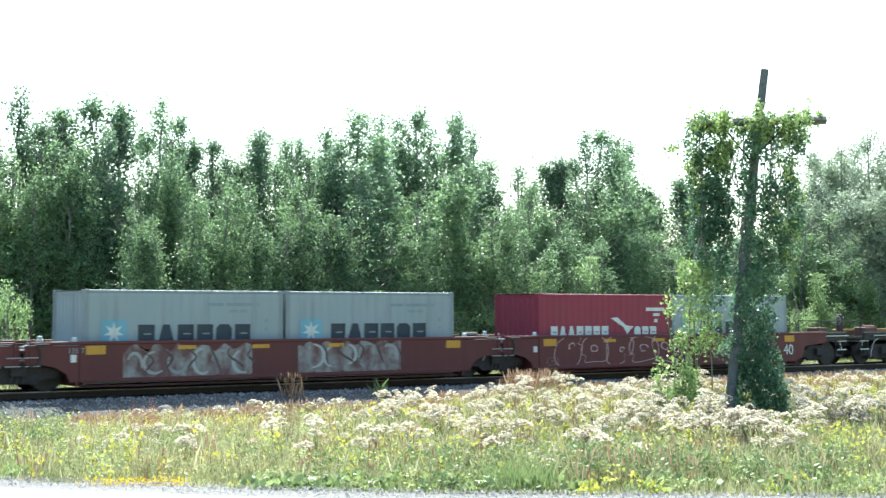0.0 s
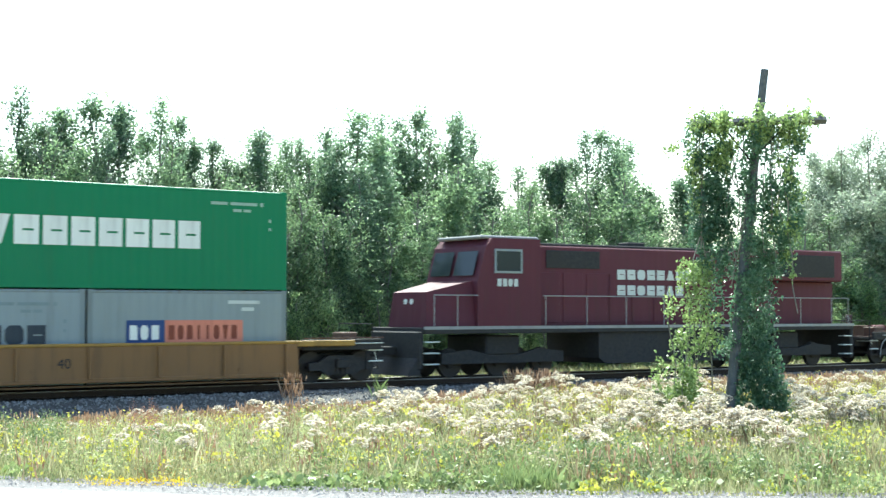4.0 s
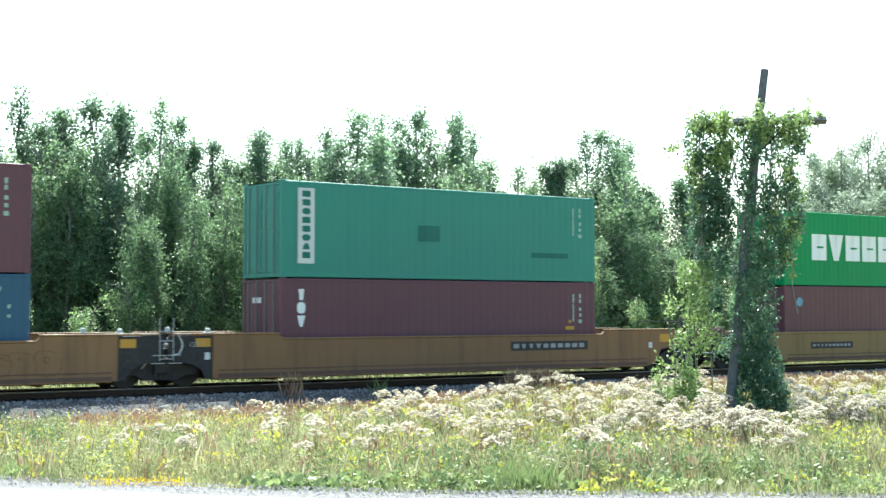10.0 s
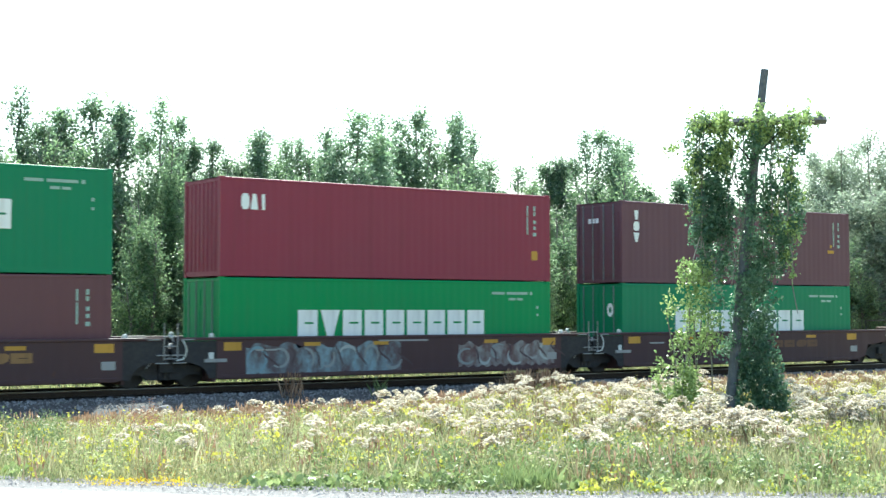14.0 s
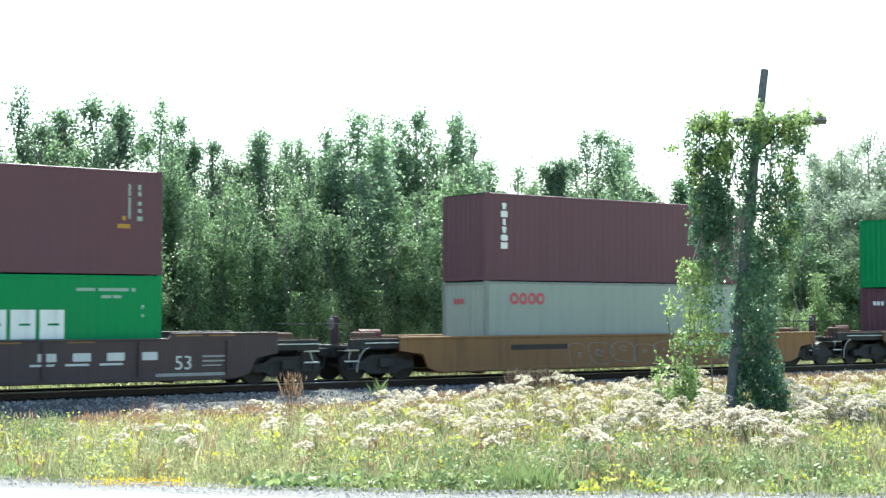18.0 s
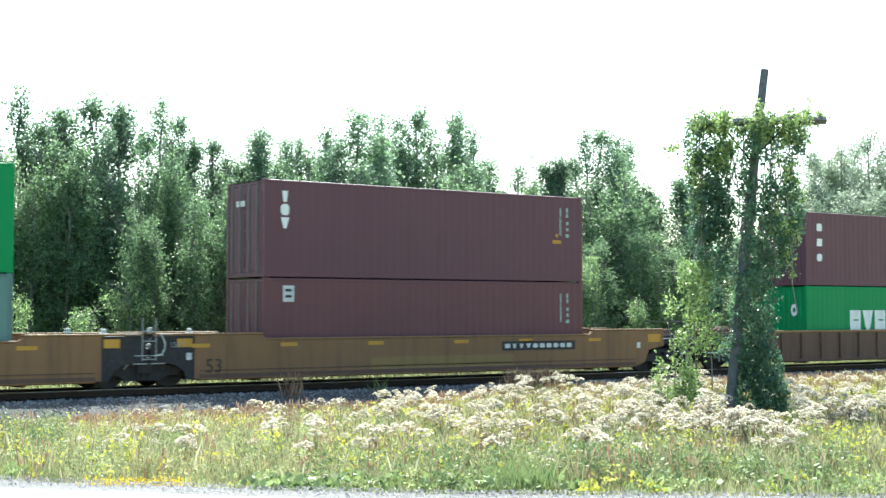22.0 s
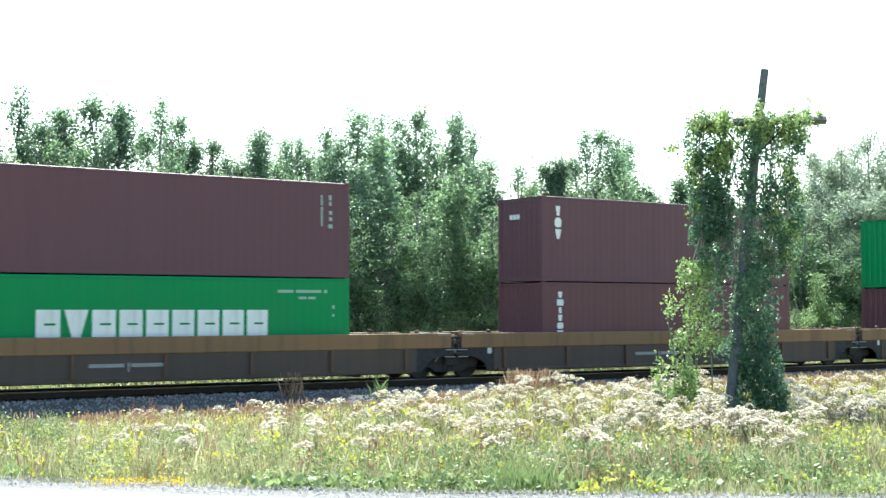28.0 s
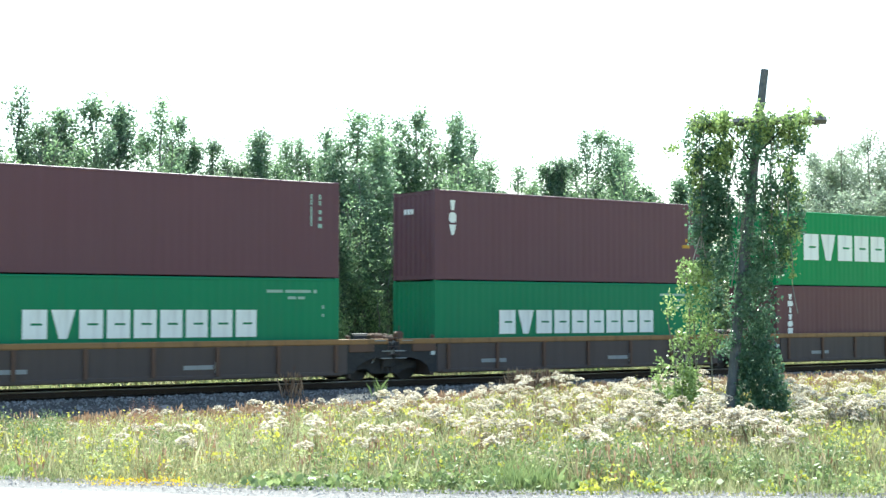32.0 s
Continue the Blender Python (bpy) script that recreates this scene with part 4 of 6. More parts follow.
            part("side_step", boxes([(x - s * 0.1 - 0.22, x - s * 0.1 + 0.22, 0.05, 0.25, 0.36, 0.41), (x - s * 0.1 - 0.22, x - s * 0.1 - 0.19, 0.05, 0.1, 0.41, 1.0), (x - s * 0.1 + 0.19, x - s * 0.1 + 0.22, 0.05, 0.1, 0.41, 1.0)]), MAT["iron"], w)
        else:
            e0, D = mid + s * (half_bottom + 0.065), abs(j - mid) - half_bottom - 0.065
            arch = [(0, zb), (0, zt - 0.03), (D - 0.07, zt - 0.03), (D - 0.07, 0.74), (D * 0.62, 0.72), (D * 0.38, 0.62), (D * 0.22, 0.46), (D * 0.16, zb)]
            black, flagged = K["body"] not in ("oxide", "dark_panelled"), K.get("plates", False)
            for y in (Y0 + 0.02, Y1 - 0.06):
                part("end_plate", prism([(e0 + s * d, z) for d, z in arch], y, y + 0.04), MAT["iron"] if black else body, w, "black side plate over the wheels" if black else "side plate cut round the wheels")
            if flagged:
                x0 = e0 + (0.06 if s > 0 else -0.06 - 0.46)
                part("corner_panel", ticks([(x0, x0 + 0.46, zt - 0.34, zt - 0.10)], Y0 + 0.012), MAT["mark_yellow"], w, "orange-yellow corner panel")
                if s < 0:
                    text_part(w, "125 T", x0 - 0.22, zt - 0.34, 0.2, "dull_white", Y0 + 0.008)
            elif K["body"] == "light_tan" and s < 0:
                text_part(w, "125 T", e0 - 0.85, zt - 0.32, 0.2, "dull_white", Y0 + 0.008)
            cone = shared("lock_cone" + ("r:" if K.get("rib") else "p:"), MAT["rust_brown" if K.get("rib") else "off_white"], lambda: boxes([(-0.09, 0.09, -0.09, 0.09, 0.0, 0.09), (-0.065, 0.065, -0.065, 0.065, 0.07, 0.19)], 0.035))
            for y in (Y0 + 0.14, Y1 - 0.14):
                link("lock_cone", cone, None, w, "worn container locking cone", pose(e0 + s * 0.1, y, zt))
            q = e0 + s * 0.16
            if s < 0:
                part("small_reflector", ticks([(q - 0.08, q + 0.08, 0.78, 0.98)], Y0 + 0.012), MAT["off_white"], w, "small white reflector plate")
            step = shared("joint_step", MAT["dull_white"], lambda: rods([((-0.2, 0, 0), (0.2, 0, 0), 0.018)], 6))
            for dx, z in ((0.22, 0.92), (0.26, 0.70), (0.50, zt + 0.02)):
                link("grab_iron", step, None, w, "pale grab iron", pose(j - s * dx, Y0 - 0.02, z))
            if s > 0:
                truck(w, j)
                if K.get("posts"):
                    for dx in (-1.0, -0.35, 0.75):
                        part("stanchion", boxes([(j + dx - 0.05, j + dx + 0.05, 0.1, 0.2, 1.05, 2.45)], 0.012), body, w, "dark upright post at the joint")
                    part("stanchion_rail", boxes([(j - 1.0, j - 0.35, 0.13, 0.17, 2.3, 2.38), (j - 1.0, j - 0.35, 0.13, 0.17, 1.75, 1.8)]), body, w)
                part("articulation", boxes([(j - 0.35, j + 0.35, 0.95, 1.5, 0.7, 1.16)], 0.04), MAT["iron"], w)
                pale = K["body"] in ("light_tan", "tan", "dark_oxide", "yellow_tan")
                if K.get("rib"):
                    part("joint_gear", boxes([(j - 0.55, j - 0.15, 0.0, 0.4, 1.2, 1.46), (j - 0.1, j + 0.3, 0.1, 0.5, 1.2, 1.40), (j + 0.35, j + 0.6, 0.0, 0.3, 1.2, 1.52)], 0.06), MAT["rust_brown"], w, "rusty lumps of coupling gear")
                else:
                    bend = [(j + 0.34 + 0.12 * math.sin(k * 0.42), zt - k * 0.075) for k in range(8)] + [(j + 0.16, zt - 0.56)]
                    part("hose", rods([((a0, Y0 - 0.03, c0), (a1, Y0 - 0.03, c1), 0.02) for (a0, c0), (a1, c1) in zip(bend, bend[1:])], 6), MAT["off_white" if pale else "iron"], w, "curved air hose")
                part("ladder", rods([((j + dx, Y0 - 0.01, 0.78), (j + dx, Y0 - 0.01, zt + 0.48), 0.018) for dx in (-0.2, 0.2)] + [((j - 0.2, Y0 - 0.01, z), (j + 0.2, Y0 - 0.01, z), 0.016) for z in (0.82, zt - 0.16, zt + 0.1)], 6), MAT["dull_white"] if pale else body, w, "ladder irons at the joint")
                part("walkway_grate", boxes([(j - 0.5, j + 0.5, 0.12 + 0.14 * k, 0.18 + 0.14 * k, 1.165, 1.2) for k in range(7)]), MAT["dull_white"], w, "worn metal walkway grating")
                part("side_bearing", boxes([(j - 0.55, j - 0.3, 0.25, 0.55, 1.1, 1.24), (j + 0.3, j + 0.55, 0.25, 0.55, 1.1, 1.24)], 0.02), MAT["dull_white"], w)
                part("brake_rod", rods([((j - 1.3, 0.02, 0.9), (j + 1.2, 0.02, 0.82), 0.022), ((j - 0.6, 0.0, 0.55), (j - 0.3, 0.0, 0.9), 0.02)], 6), MAT["dull_white"], w)
                part("brake_hose", rods([((j + 0.3, 0.3, 1.4), (j + 0.42, 0.28, 1.05), 0.03), ((j + 0.42, 0.28, 1.05), (j + 0.3, 0.26, 0.8), 0.03)], 6), MAT["dull_white"], w)
                part("air_tank", rods([((j - 0.9, 0.7, 1.3), (j - 0.35, 0.7, 1.3), 0.16)], 12), MAT["iron"], w)
    if K["body"] in ("light_tan", "tan", "plain_brown", "yellow_tan"):
        lo, hi = mid - half_bottom + 0.1, mid + half_bottom - 0.1
        part("lower_flange", boxes([(lo, hi, Y0 - 0.022, Y0 + 0.01, zb + 0.004, zb + 0.13)], 0.008), MAT["rust_brown"], w, "rusty lower flange")
        part("lower_seam", boxes([(lo, hi, Y0 - 0.010, Y0 + 0.01, zb + 0.21, zb + 0.245)], 0.004), MAT["rust_brown"], w, "rusty seam along the side")
    w.location = (u - TRAIN[0][1], 0, 0)
    MOVING.append((w, u, 0.0, 0.0))
    return w


def strips(w, name, xs, z, wide, tall, mat, label):
    me = shared("%s%.2f%.2f:" % (name, wide, tall), MAT[mat], lambda: ticks([(0, wide, 0, tall)], 0))
    for x in xs:
        link(name, me, None, w, label, pose(x, Y0 - 0.012, z))


def flags(w, z, xs, mat="mark_yellow", wide=0.55, tall=0.11):
    strips(w, "reflective_strip", xs, z, wide, tall, mat, "reflective strip")


def corner_flags(w, zt, xs):
    strips(w, "corner_panel", xs, zt - 0.38, 0.55, 0.24, "mark_yellow", "orange-yellow corner panel")


def name_plate(w, x0, x1, z0, z1, n=10, board=True, col="off_white", slant=0.0):
    if board:
        part("name_board", ticks([(x0, x1, z0, z1)], Y0 - 0.012), MAT["dull_black"], w, "black board with pale bars")
    row(w, col, "", "rttv" + "odrogd" if n == 10 else "rdordgor"[:n], x0 + 0.12, x1 - 0.08, z0 + 0.08, z1 - 0.08, 0.3, slant, Y0 - 0.015)


def data_bars(w, rows, mat="dull_white"):
    for x0, x1, z0, z1 in rows:
        me = shared("data_marking%.2f%.2f:" % (x1 - x0, z1 - z0), MAT[mat], lambda: ticks([(0, x1 - x0, 0, z1 - z0)], 0))
        link("data_marking", me, None, w, "", pose(x0, Y0 - 0.012, z0))


# ---- locomotive ----
def locomotive(u):
    lo = new("diesel_locomotive")
    tagged(lo, "dark red diesel freight locomotive in the middle of the train", "locomotive")
    red, iron = MAT["loco_red"], MAT["iron"]
    a, b = -0.30, 2.74
    part("underframe", boxes([(0.9, 21.5, a, b, 1.42, 1.62)], 0.02), iron, lo)
    part("walkway_edge", boxes([(0.9, 21.5, a - 0.012, a + 0.02, 1.56, 1.66)]), MAT["dull_white"], lo, "pale walkway edge")
    nose = bmesh.new()
    vs = [nose.verts.new(p) for p in ((1.25, 0.1, 1.62), (1.25, 2.34, 1.62), (3.1, 2.6, 1.62), (3.1, -0.16, 1.62), (1.35, 0.25, 2.75), (1.35, 2.19, 2.75), (3.1, 2.4, 3.15), (3.1, 0.04, 3.15))]
    for f in ((0, 3, 2, 1), (4, 5, 6, 7), (0, 1, 5, 4), (1, 2, 6, 5), (2, 3, 7, 6), (3, 0, 4, 7)):
        nose.faces.new([vs[i] for i in f])
    bmesh.ops.recalc_face_normals(nose, faces=nose.faces)
    part("nose", nose, red, lo)
    cab = prism([(3.0, 1.62), (3.0, 3.1), (3.35, 4.25), (3.6, 4.52), (5.6, 4.52), (5.6, 1.62)], a + 0.05, b - 0.05)
    part("cab", cab, red, lo)
    part("cab_roof", boxes([(3.3, 5.7, a + 0.25, b - 0.25, 4.5, 4.62)], 0.04), MAT["dull_white"], lo, "sunlit pale cab roof")
    for y0, y1 in ((0.0, 1.12), (1.32, 2.44)):
        win = bmesh.new()
        win.faces.new([win.verts.new(p) for p in ((2.99, y0, 3.3), (2.99, y1, 3.3), (3.22, y1, 4.1), (3.22, y0, 4.1))])
        part("windshield", win, MAT["glass"], lo, "dark windshield pane", pose(-0.005, 0, 0))
    part("side_window", boxes([(3.75, 4.75, a + 0.03, a + 0.05, 3.45, 4.1)]), MAT["glass"], lo, "cab side window")
    part("window_frame", boxes([(3.68, 3.75, a + 0.02, a + 0.06, 3.38, 4.17), (4.75, 4.82, a + 0.02, a + 0.06, 3.38, 4.17), (3.75, 4.75, a + 0.02, a + 0.06, 3.38, 3.45), (3.75, 4.75, a + 0.02, a + 0.06, 4.1, 4.17)]), MAT["steel_grey"], lo)
    part("hood", boxes([(5.6, 15.6, 0.22, 2.22, 1.62, 4.36)], 0.05), red, lo)
    part("hood_roof", boxes([(5.6, 15.6, 0.45, 1.99, 4.36, 4.46)], 0.03), iron, lo)
    part("radiator", boxes([(15.6, 20.9, 0.22, 2.22, 1.62, 3.3), (15.6, 20.9, a + 0.05, b - 0.05, 3.3, 4.5)], 0.05), red, lo)
    for k in range(9):
        part("hood_door", boxes([(5.9 + k * 1.05, 6.8 + k * 1.05, 0.195, 0.22, 1.75, 3.45)], 0.01), red, lo)
    part("grille", boxes([(6.2, 8.6, 0.185, 0.21, 3.6, 4.2)], 0.01), iron, lo, "dark air intake grille")
    part("radiator_grille", boxes([(16.2, 20.4, a + 0.02, a + 0.05, 3.45, 4.3)], 0.01), iron, lo, "dark radiator grille")
    part("exhaust", boxes([(10.6, 11.4, 0.9, 1.5, 4.44, 4.62)], 0.03), iron, lo)
    row(lo, "off_white", "pale painted block", "rdogradr", 9.4, 13.2, 3.25, 3.6, 0.2, 0, 0.185)
    row(lo, "off_white", "pale painted block", "rdograd", 9.4, 12.7, 2.7, 3.05, 0.2, 0, 0.185)
    row(lo, "off_white", "", "rdog", 3.8, 4.7, 2.95, 3.2, 0.25, 0, a + 0.04)
    part("fuel_tank", prism([(8.2, 0.55), (8.5, 0.35), (14.2, 0.35), (14.5, 0.55), (14.5, 1.42), (8.2, 1.42)], -0.2, 2.64), iron, lo, "black fuel tank")
    part("pilot", boxes([(0.75, 0.95, a + 0.1, b - 0.1, 0.3, 1.5)], 0.04), iron, lo)
    part("plow", prism([(0.35, 0.12), (0.85, 0.12), (0.85, 0.8)], a + 0.15, b - 0.15), iron, lo)
    part("pilot", boxes([(21.4, 21.6, a + 0.1, b - 0.1, 0.3, 1.5)], 0.04), iron, lo)
    for x in (0.0, 21.6):
        part("coupler", boxes([(x, x + 0.75, 1.05, 1.39, 0.74, 1.02)], 0.03), iron, lo)
    part("headlight", rods([((1.30, 1.05, 2.45), (1.38, 1.05, 2.45), 0.09), ((1.30, 1.4, 2.45), (1.38, 1.4, 2.45), 0.09)], 12), MAT["white"], lo, "pale headlight lenses")
    part("handrail", rods([((1.3, a + 0.03, 2.65), (3.0, a + 0.03, 2.65), 0.02), ((5.7, a + 0.03, 2.65), (21.2, a + 0.03, 2.65), 0.02)] + [((x, a + 0.03, 1.6), (x, a + 0.03, 2.65), 0.018) for x in (1.3, 2.2, 5.8, 7.6, 9.4, 11.2, 13.0, 14.8, 16.6, 18.4, 20.2, 21.2)], 6), MAT["dull_white"], lo, "pale tubular handrails")
    part("steps", boxes([(0.95, 1.5, a + 0.02, a + 0.3, z, z + 0.04) for z in (0.45, 0.8, 1.15)] + [(20.9, 21.4, a + 0.02, a + 0.3, z, z + 0.04) for z in (0.45, 0.8, 1.15)]), MAT["off_white"], lo)
    side = shared("loco_side_frame", iron, lambda: prism([(-2.5, 0.45), (2.5, 0.45), (2.5, 0.8), (1.4, 0.9), (0.6, 0.72), (-0.6, 0.72), (-1.4, 0.9), (-2.5, 0.8)], -0.09, 0.09))
    wm = shared("loco_wheel", MAT["wheel"], wheel_mesh)
    for x in (4.3, 18.0):
        t = link("truck", shared("loco_bolster", iron, lambda: boxes([(-0.7, 0.7, 0.1, 2.34, 0.7, 1.35)], 0.05)), None, lo, "three-axle wheel truck", pose(x, 0, 0))
        for y in (0.12, 2.32):
            link("side_frame", side, None, t, "", pose(0, y, 0))
        for dx in (-1.9, 0, 1.9):
            link("wheel", wm, None, t, "", pose(dx, 0.43, 0.46))
            link("wheel", wm, None, t, "", pose(dx, 2.008, 0.46, 0, 0, 180))
    lo.location = (u - TRAIN[0][1], 0, 0)
    MOVING.append((lo, u, 0.0, 0.0))


# ---- the train, car by car ----
def run_of_wells(kind, half_bottom, half_top, us, jl, jr, open_left=False):
    made = []
    for k, u in enumerate(us):
        l = "outer" if k == 0 and not open_left else "joint"
        r = "outer" if k == len(us) - 1 else "joint"
        a = jl - u if k == 0 else (us[k - 1] - u) / 2 + 6.096
        b = jr - u if k == len(us) - 1 else (us[k + 1] - u) / 2 + 6.096
        made.append(well_unit(u, kind, half_bottom, l, r, a, b, half_top))
    return made


LOW, TOP = 0.24, 3.14


def pair(u, top, top_style, low, low_style, ends="dd"):
    kinds = {"d": "door", "w": "wall"}
    container(u, LOW, "40", low, low_style, end=kinds[ends[1]], lower=True)
    container(u, TOP, "40", top, top_style, end=kinds[ends[0]])


def build_train():
    # red-brown short wells, short containers in one layer
    w = run_of_wells("oxide", 6.25, 8.0, [-1.9, 13.8, 29.5], -3.65, 45.6, True)
    for c, st, x in (("grey", "star_square", 13.8), ("grey", "star_square", 19.95), ("red", "bird_row", 29.5), ("grey", "star_square", 35.63)):
        container(x, 0.15, "20", c, st, 2.591, "wall", True)
    graffiti(w[1], 3, 1.0, 4.9, 0.25, 1.25, 5, "graffiti_grey", "dull_white")
    graffiti(w[1], 4, 6.4, 10.0, 0.25, 1.3, 4, "graffiti_grey", "dull_white")
    graffiti(w[2], 5, 0.5, 6.1, 0.28, 1.30, 5, None, "graffiti_line")
    graffiti(w[2], 7, 0.1, 0.55, 0.35, 0.62, 1, None, "graffiti_line")
    graffiti(w[2], 6, 7.8, 9.6, 0.5, 1.3, 2, None, "graffiti_blue")
    name_plate(w[2], 8.4, 11.0, 0.72, 1.0, 10, False, "off_white")
    text_part(w[2], "40", 11.65, 0.5, 0.55, "off_white")
    text_part(w[1], "125 T", -0.55, 1.02, 0.2, "dull_white")
    for q in w[1:]:
        corner_flags(q, 1.36, (-0.05, 11.7))
        flags(q, 1.08, (2.6, 4.9, 7.4))
    # brown ribbed car
    w, = run_of_wells("ribbed", 8.25, 9.85, [51.45], 45.6, 69.2)
    container(51.45, 0.15, "20", "grey", "star_square", 2.591, "wall", True)
    container(57.6, 0.15, "20", "grey", "star_square", 2.591, "wall", True)
    container(51.45, 2.75, "40", "cream", "red_row", 2.591, "wall")
    name_plate(w, 8.1, 10.0, 0.62, 1.04, 3, False, "off_white", 0.25)
    name_plate(w, -0.2, 1.5, 0.7, 0.92, 8, False, "dull_white")
    # maroon car
    w, = run_of_wells("deep_maroon", 8.3, 9.85, [75.07], 69.2, 91.2)
    container(75.07, 0.15, "20", "slate", "flag_row", 2.591, "wall", True)
    container(81.2, 0.15, "20", "beige", "star_faded", 2.591, "wall", True)
    container(75.07, 2.75, "40", "cream", "red_row+pale", 2.591, "wall")
    text_part(w, "53", -1.85, 0.48, 0.62, "off_white")
    name_plate(w, 0.85, 2.6, 1.18, 1.42, 8, False, "off_white")
    flags(w, 1.06, (-3.7, 0.2, 3.3, 6.3, 9.2, 12.0, 14.8))
    strips(w, "data_panel", (13.4, 14.9), 1.2, 0.5, 0.26, "dull_white", "pale stencilled data panel")
    strips(w, "round_seal", (4.9,), 0.72, 0.3, 0.26, "dull_white", "pale round seal")
    data_bars(w, [(x, x + 0.35, 1.32, 1.38) for x in (-2.2, -1.2, 11.5, 12.6)] + [(-0.9, -0.1, 0.55, 0.6), (7.3, 8.3, 0.78, 0.84), (-3.0, -2.4, 1.15, 1.3)])
    # yellow ribbed short car
    w, = run_of_wells("yellow_ribbed", 6.3, 6.3, [96.99], 91.2, 113.0)
    container(96.99, 0.15, "20", "grey", "star_square", 2.591, "wall", True)
    container(103.12, 0.15, "20", "steel_grey", "flag_row", 2.591, "wall", True)
    container(96.99, 2.75, "40", "deep_green", "wide_row+ring", 2.896, "wall")
    text_part(w, "40", 5.2, 0.62, 0.38, "dull_black")
    for x0, x1 in ((-2.4, -0.2), (12.4, 14.4)):
        part("deck_sill", boxes([(x0, x1, Y0, Y0 + 0.2, 1.10, 1.27)], 0.03, 2), MAT["sill_yellow"], w)
    locomotive(113.0)
    # brown articulated set
    w = run_of_wells("plain_brown", 8.35, 9.6, [141.74, 161.34, 181.07], 135.4, 198.9)
    pair(141.74, "green", "wide_row", "brown", "tall_column")
    pair(161.34, "hazy_maroon", "sign", "hazy_maroon", "sign")
    pair(181.07, "slate_green", "spaced_row", "green", "wide_row")
    name_plate(w[0], 1.0, 4.3, 0.85, 1.12, 10, False, "dull_white")
    part("name_panel", ticks([(4.9, 8.0, 0.5, 1.15)], Y0 - 0.010), MAT["tan"], w[1], "paler tan panel with dark bars")
    row(w[1], "plain_brown", "", "rdo", 5.5, 7.4, 0.62, 1.05, 0.2, 0, Y0 - 0.014)
    name_plate(w[2], 7.3, 10.2, 0.85, 1.12, 10, False, "dull_white")
    for q in w:
        flags(q, 1.0, (-2.2, 2.3, 5.0, 8.4, 10.8, 13.6))
    # tan articulated set
    w = run_of_wells("tan", 8.35, 9.6, [204.84, 224.43, 244.07], 198.9, 261.0)
    pair(204.84, "green", "wide_row", "green", "wide_row")
    pair(224.43, "maroon", "three_column", "blue", "cut_row")
    pair(244.07, "teal", "bar_column", "maroon", "three_column")
    name_plate(w[0], 1.5, 4.9, 0.85, 1.15, 10, True, "dull_white")
    name_plate(w[2], 8.3, 11.6, 0.85, 1.15, 10, True, "dull_white")
    row(w[1], "plain_brown", "", "rdo", 7.2, 8.9, 0.62, 1.02, 0.2, 0, Y0 - 0.012)
    graffiti(w[1], 11, 10.3, 12.9, 0.45, 1.1, 4, None, "plain_brown")
    # yellow short car
    w, = run_of_wells("yellow", 6.4, 8.1, [265.89], 261.0, 280.3)
    pair(265.89, "green", "big_row", "brown", "dot")
    row(w, "rust_red", "dull red painted block", "rdo", 7.0, 8.7, 0.5, 0.85, 0.2, 0, Y0 - 0.012)
    name_plate(w, 1.1, 3.6, 0.7, 0.95, 10, True, "dull_white")
    text_part(w, "40", 11.0, 0.55, 0.38, "dull_black")
    # dark red-brown set of five
    w = run_of_wells("dark_oxide", 6.25, 7.9, [285.84, 301.34, 316.88, 332.3, 347.74], 280.3, 364.4)
    pair(285.84, "deep_green", "wide_row+patch+ring", "brown", "col")
    pair(301.34, "green", "big_row", "green", "big_row")
    pair(316.88, "deep_green", "wide_row+ring", "brown", "sign")
    pair(332.3, "red", "short_row", "green", "wide_row", "wd")
    pair(347.74, "maroon", "three_column", "deep_green", "wide_row+ring")
    for k, q in enumerate(w):
        corner_flags(q, 1.40, (0.0, 11.6))
        flags(q, 1.12, (2.6, 5.0, 9.2))
        data_bars(q, [(1.0, 1.7, 1.0, 1.05), (5.2, 7.0, 1.22, 1.27), (-0.6, 0.1, 0.7, 0.8), (11.8, 12.2, 0.55, 0.78)])
    row(w[0], "sill_brown", "slanting yellow-brown painted block", "rdog", 7.1, 9.8, 0.78, 1.05, 0.12, 0.3, Y0 - 0.012)
    row(w[2], "sill_brown", "slanting yellow-brown painted block", "rdog", 7.4, 10.0, 0.78, 1.05, 0.12, 0.3, Y0 - 0.012)
    row(w[4], "plain_brown", "slanting faded painted block", "rdog", 7.3, 9.9, 0.78, 1.05, 0.12, 0.3, Y0 - 0.012)
    name_plate(w[1], 0.7, 3.4, 0.85, 1.15, 10, False, "dull_white")
    text_part(w[0], "A", 4.38, 0.68, 0.3, "off_white", name="unit_letter")
    text_part(w[1], "E", 3.95, 0.72, 0.3, "off_white", name="unit_letter")
    graffiti(w[2], 21, 1.3, 6.7, 0.28, 1.2, 5, "graffiti_grey", "graffiti_blue")
    graffiti(w[3], 22, 0.7, 6.0, 0.25, 1.25, 6, "graffiti_blue", "graffiti_grey")
    graffiti(w[3], 23, 8.2, 12.1, 0.35, 1.2, 5, "graffiti_grey", "dull_white")
    # dark panelled set of three
    w = run_of_wells("dark_panelled", 8.35, 9.6, [369.23, 388.89, 408.51], 364.4, 426.2)
    text_part(w[1], "C", 6.4, 0.72, 0.3, "off_white", name="unit_letter")
    pair(369.23, "maroon", "col", "red", "short_row")
    pair(388.89, "maroon", "sign", "cream", "red_row", "ww")
    pair(408.51, "maroon", "three_column", "green", "wide_row", "ww")
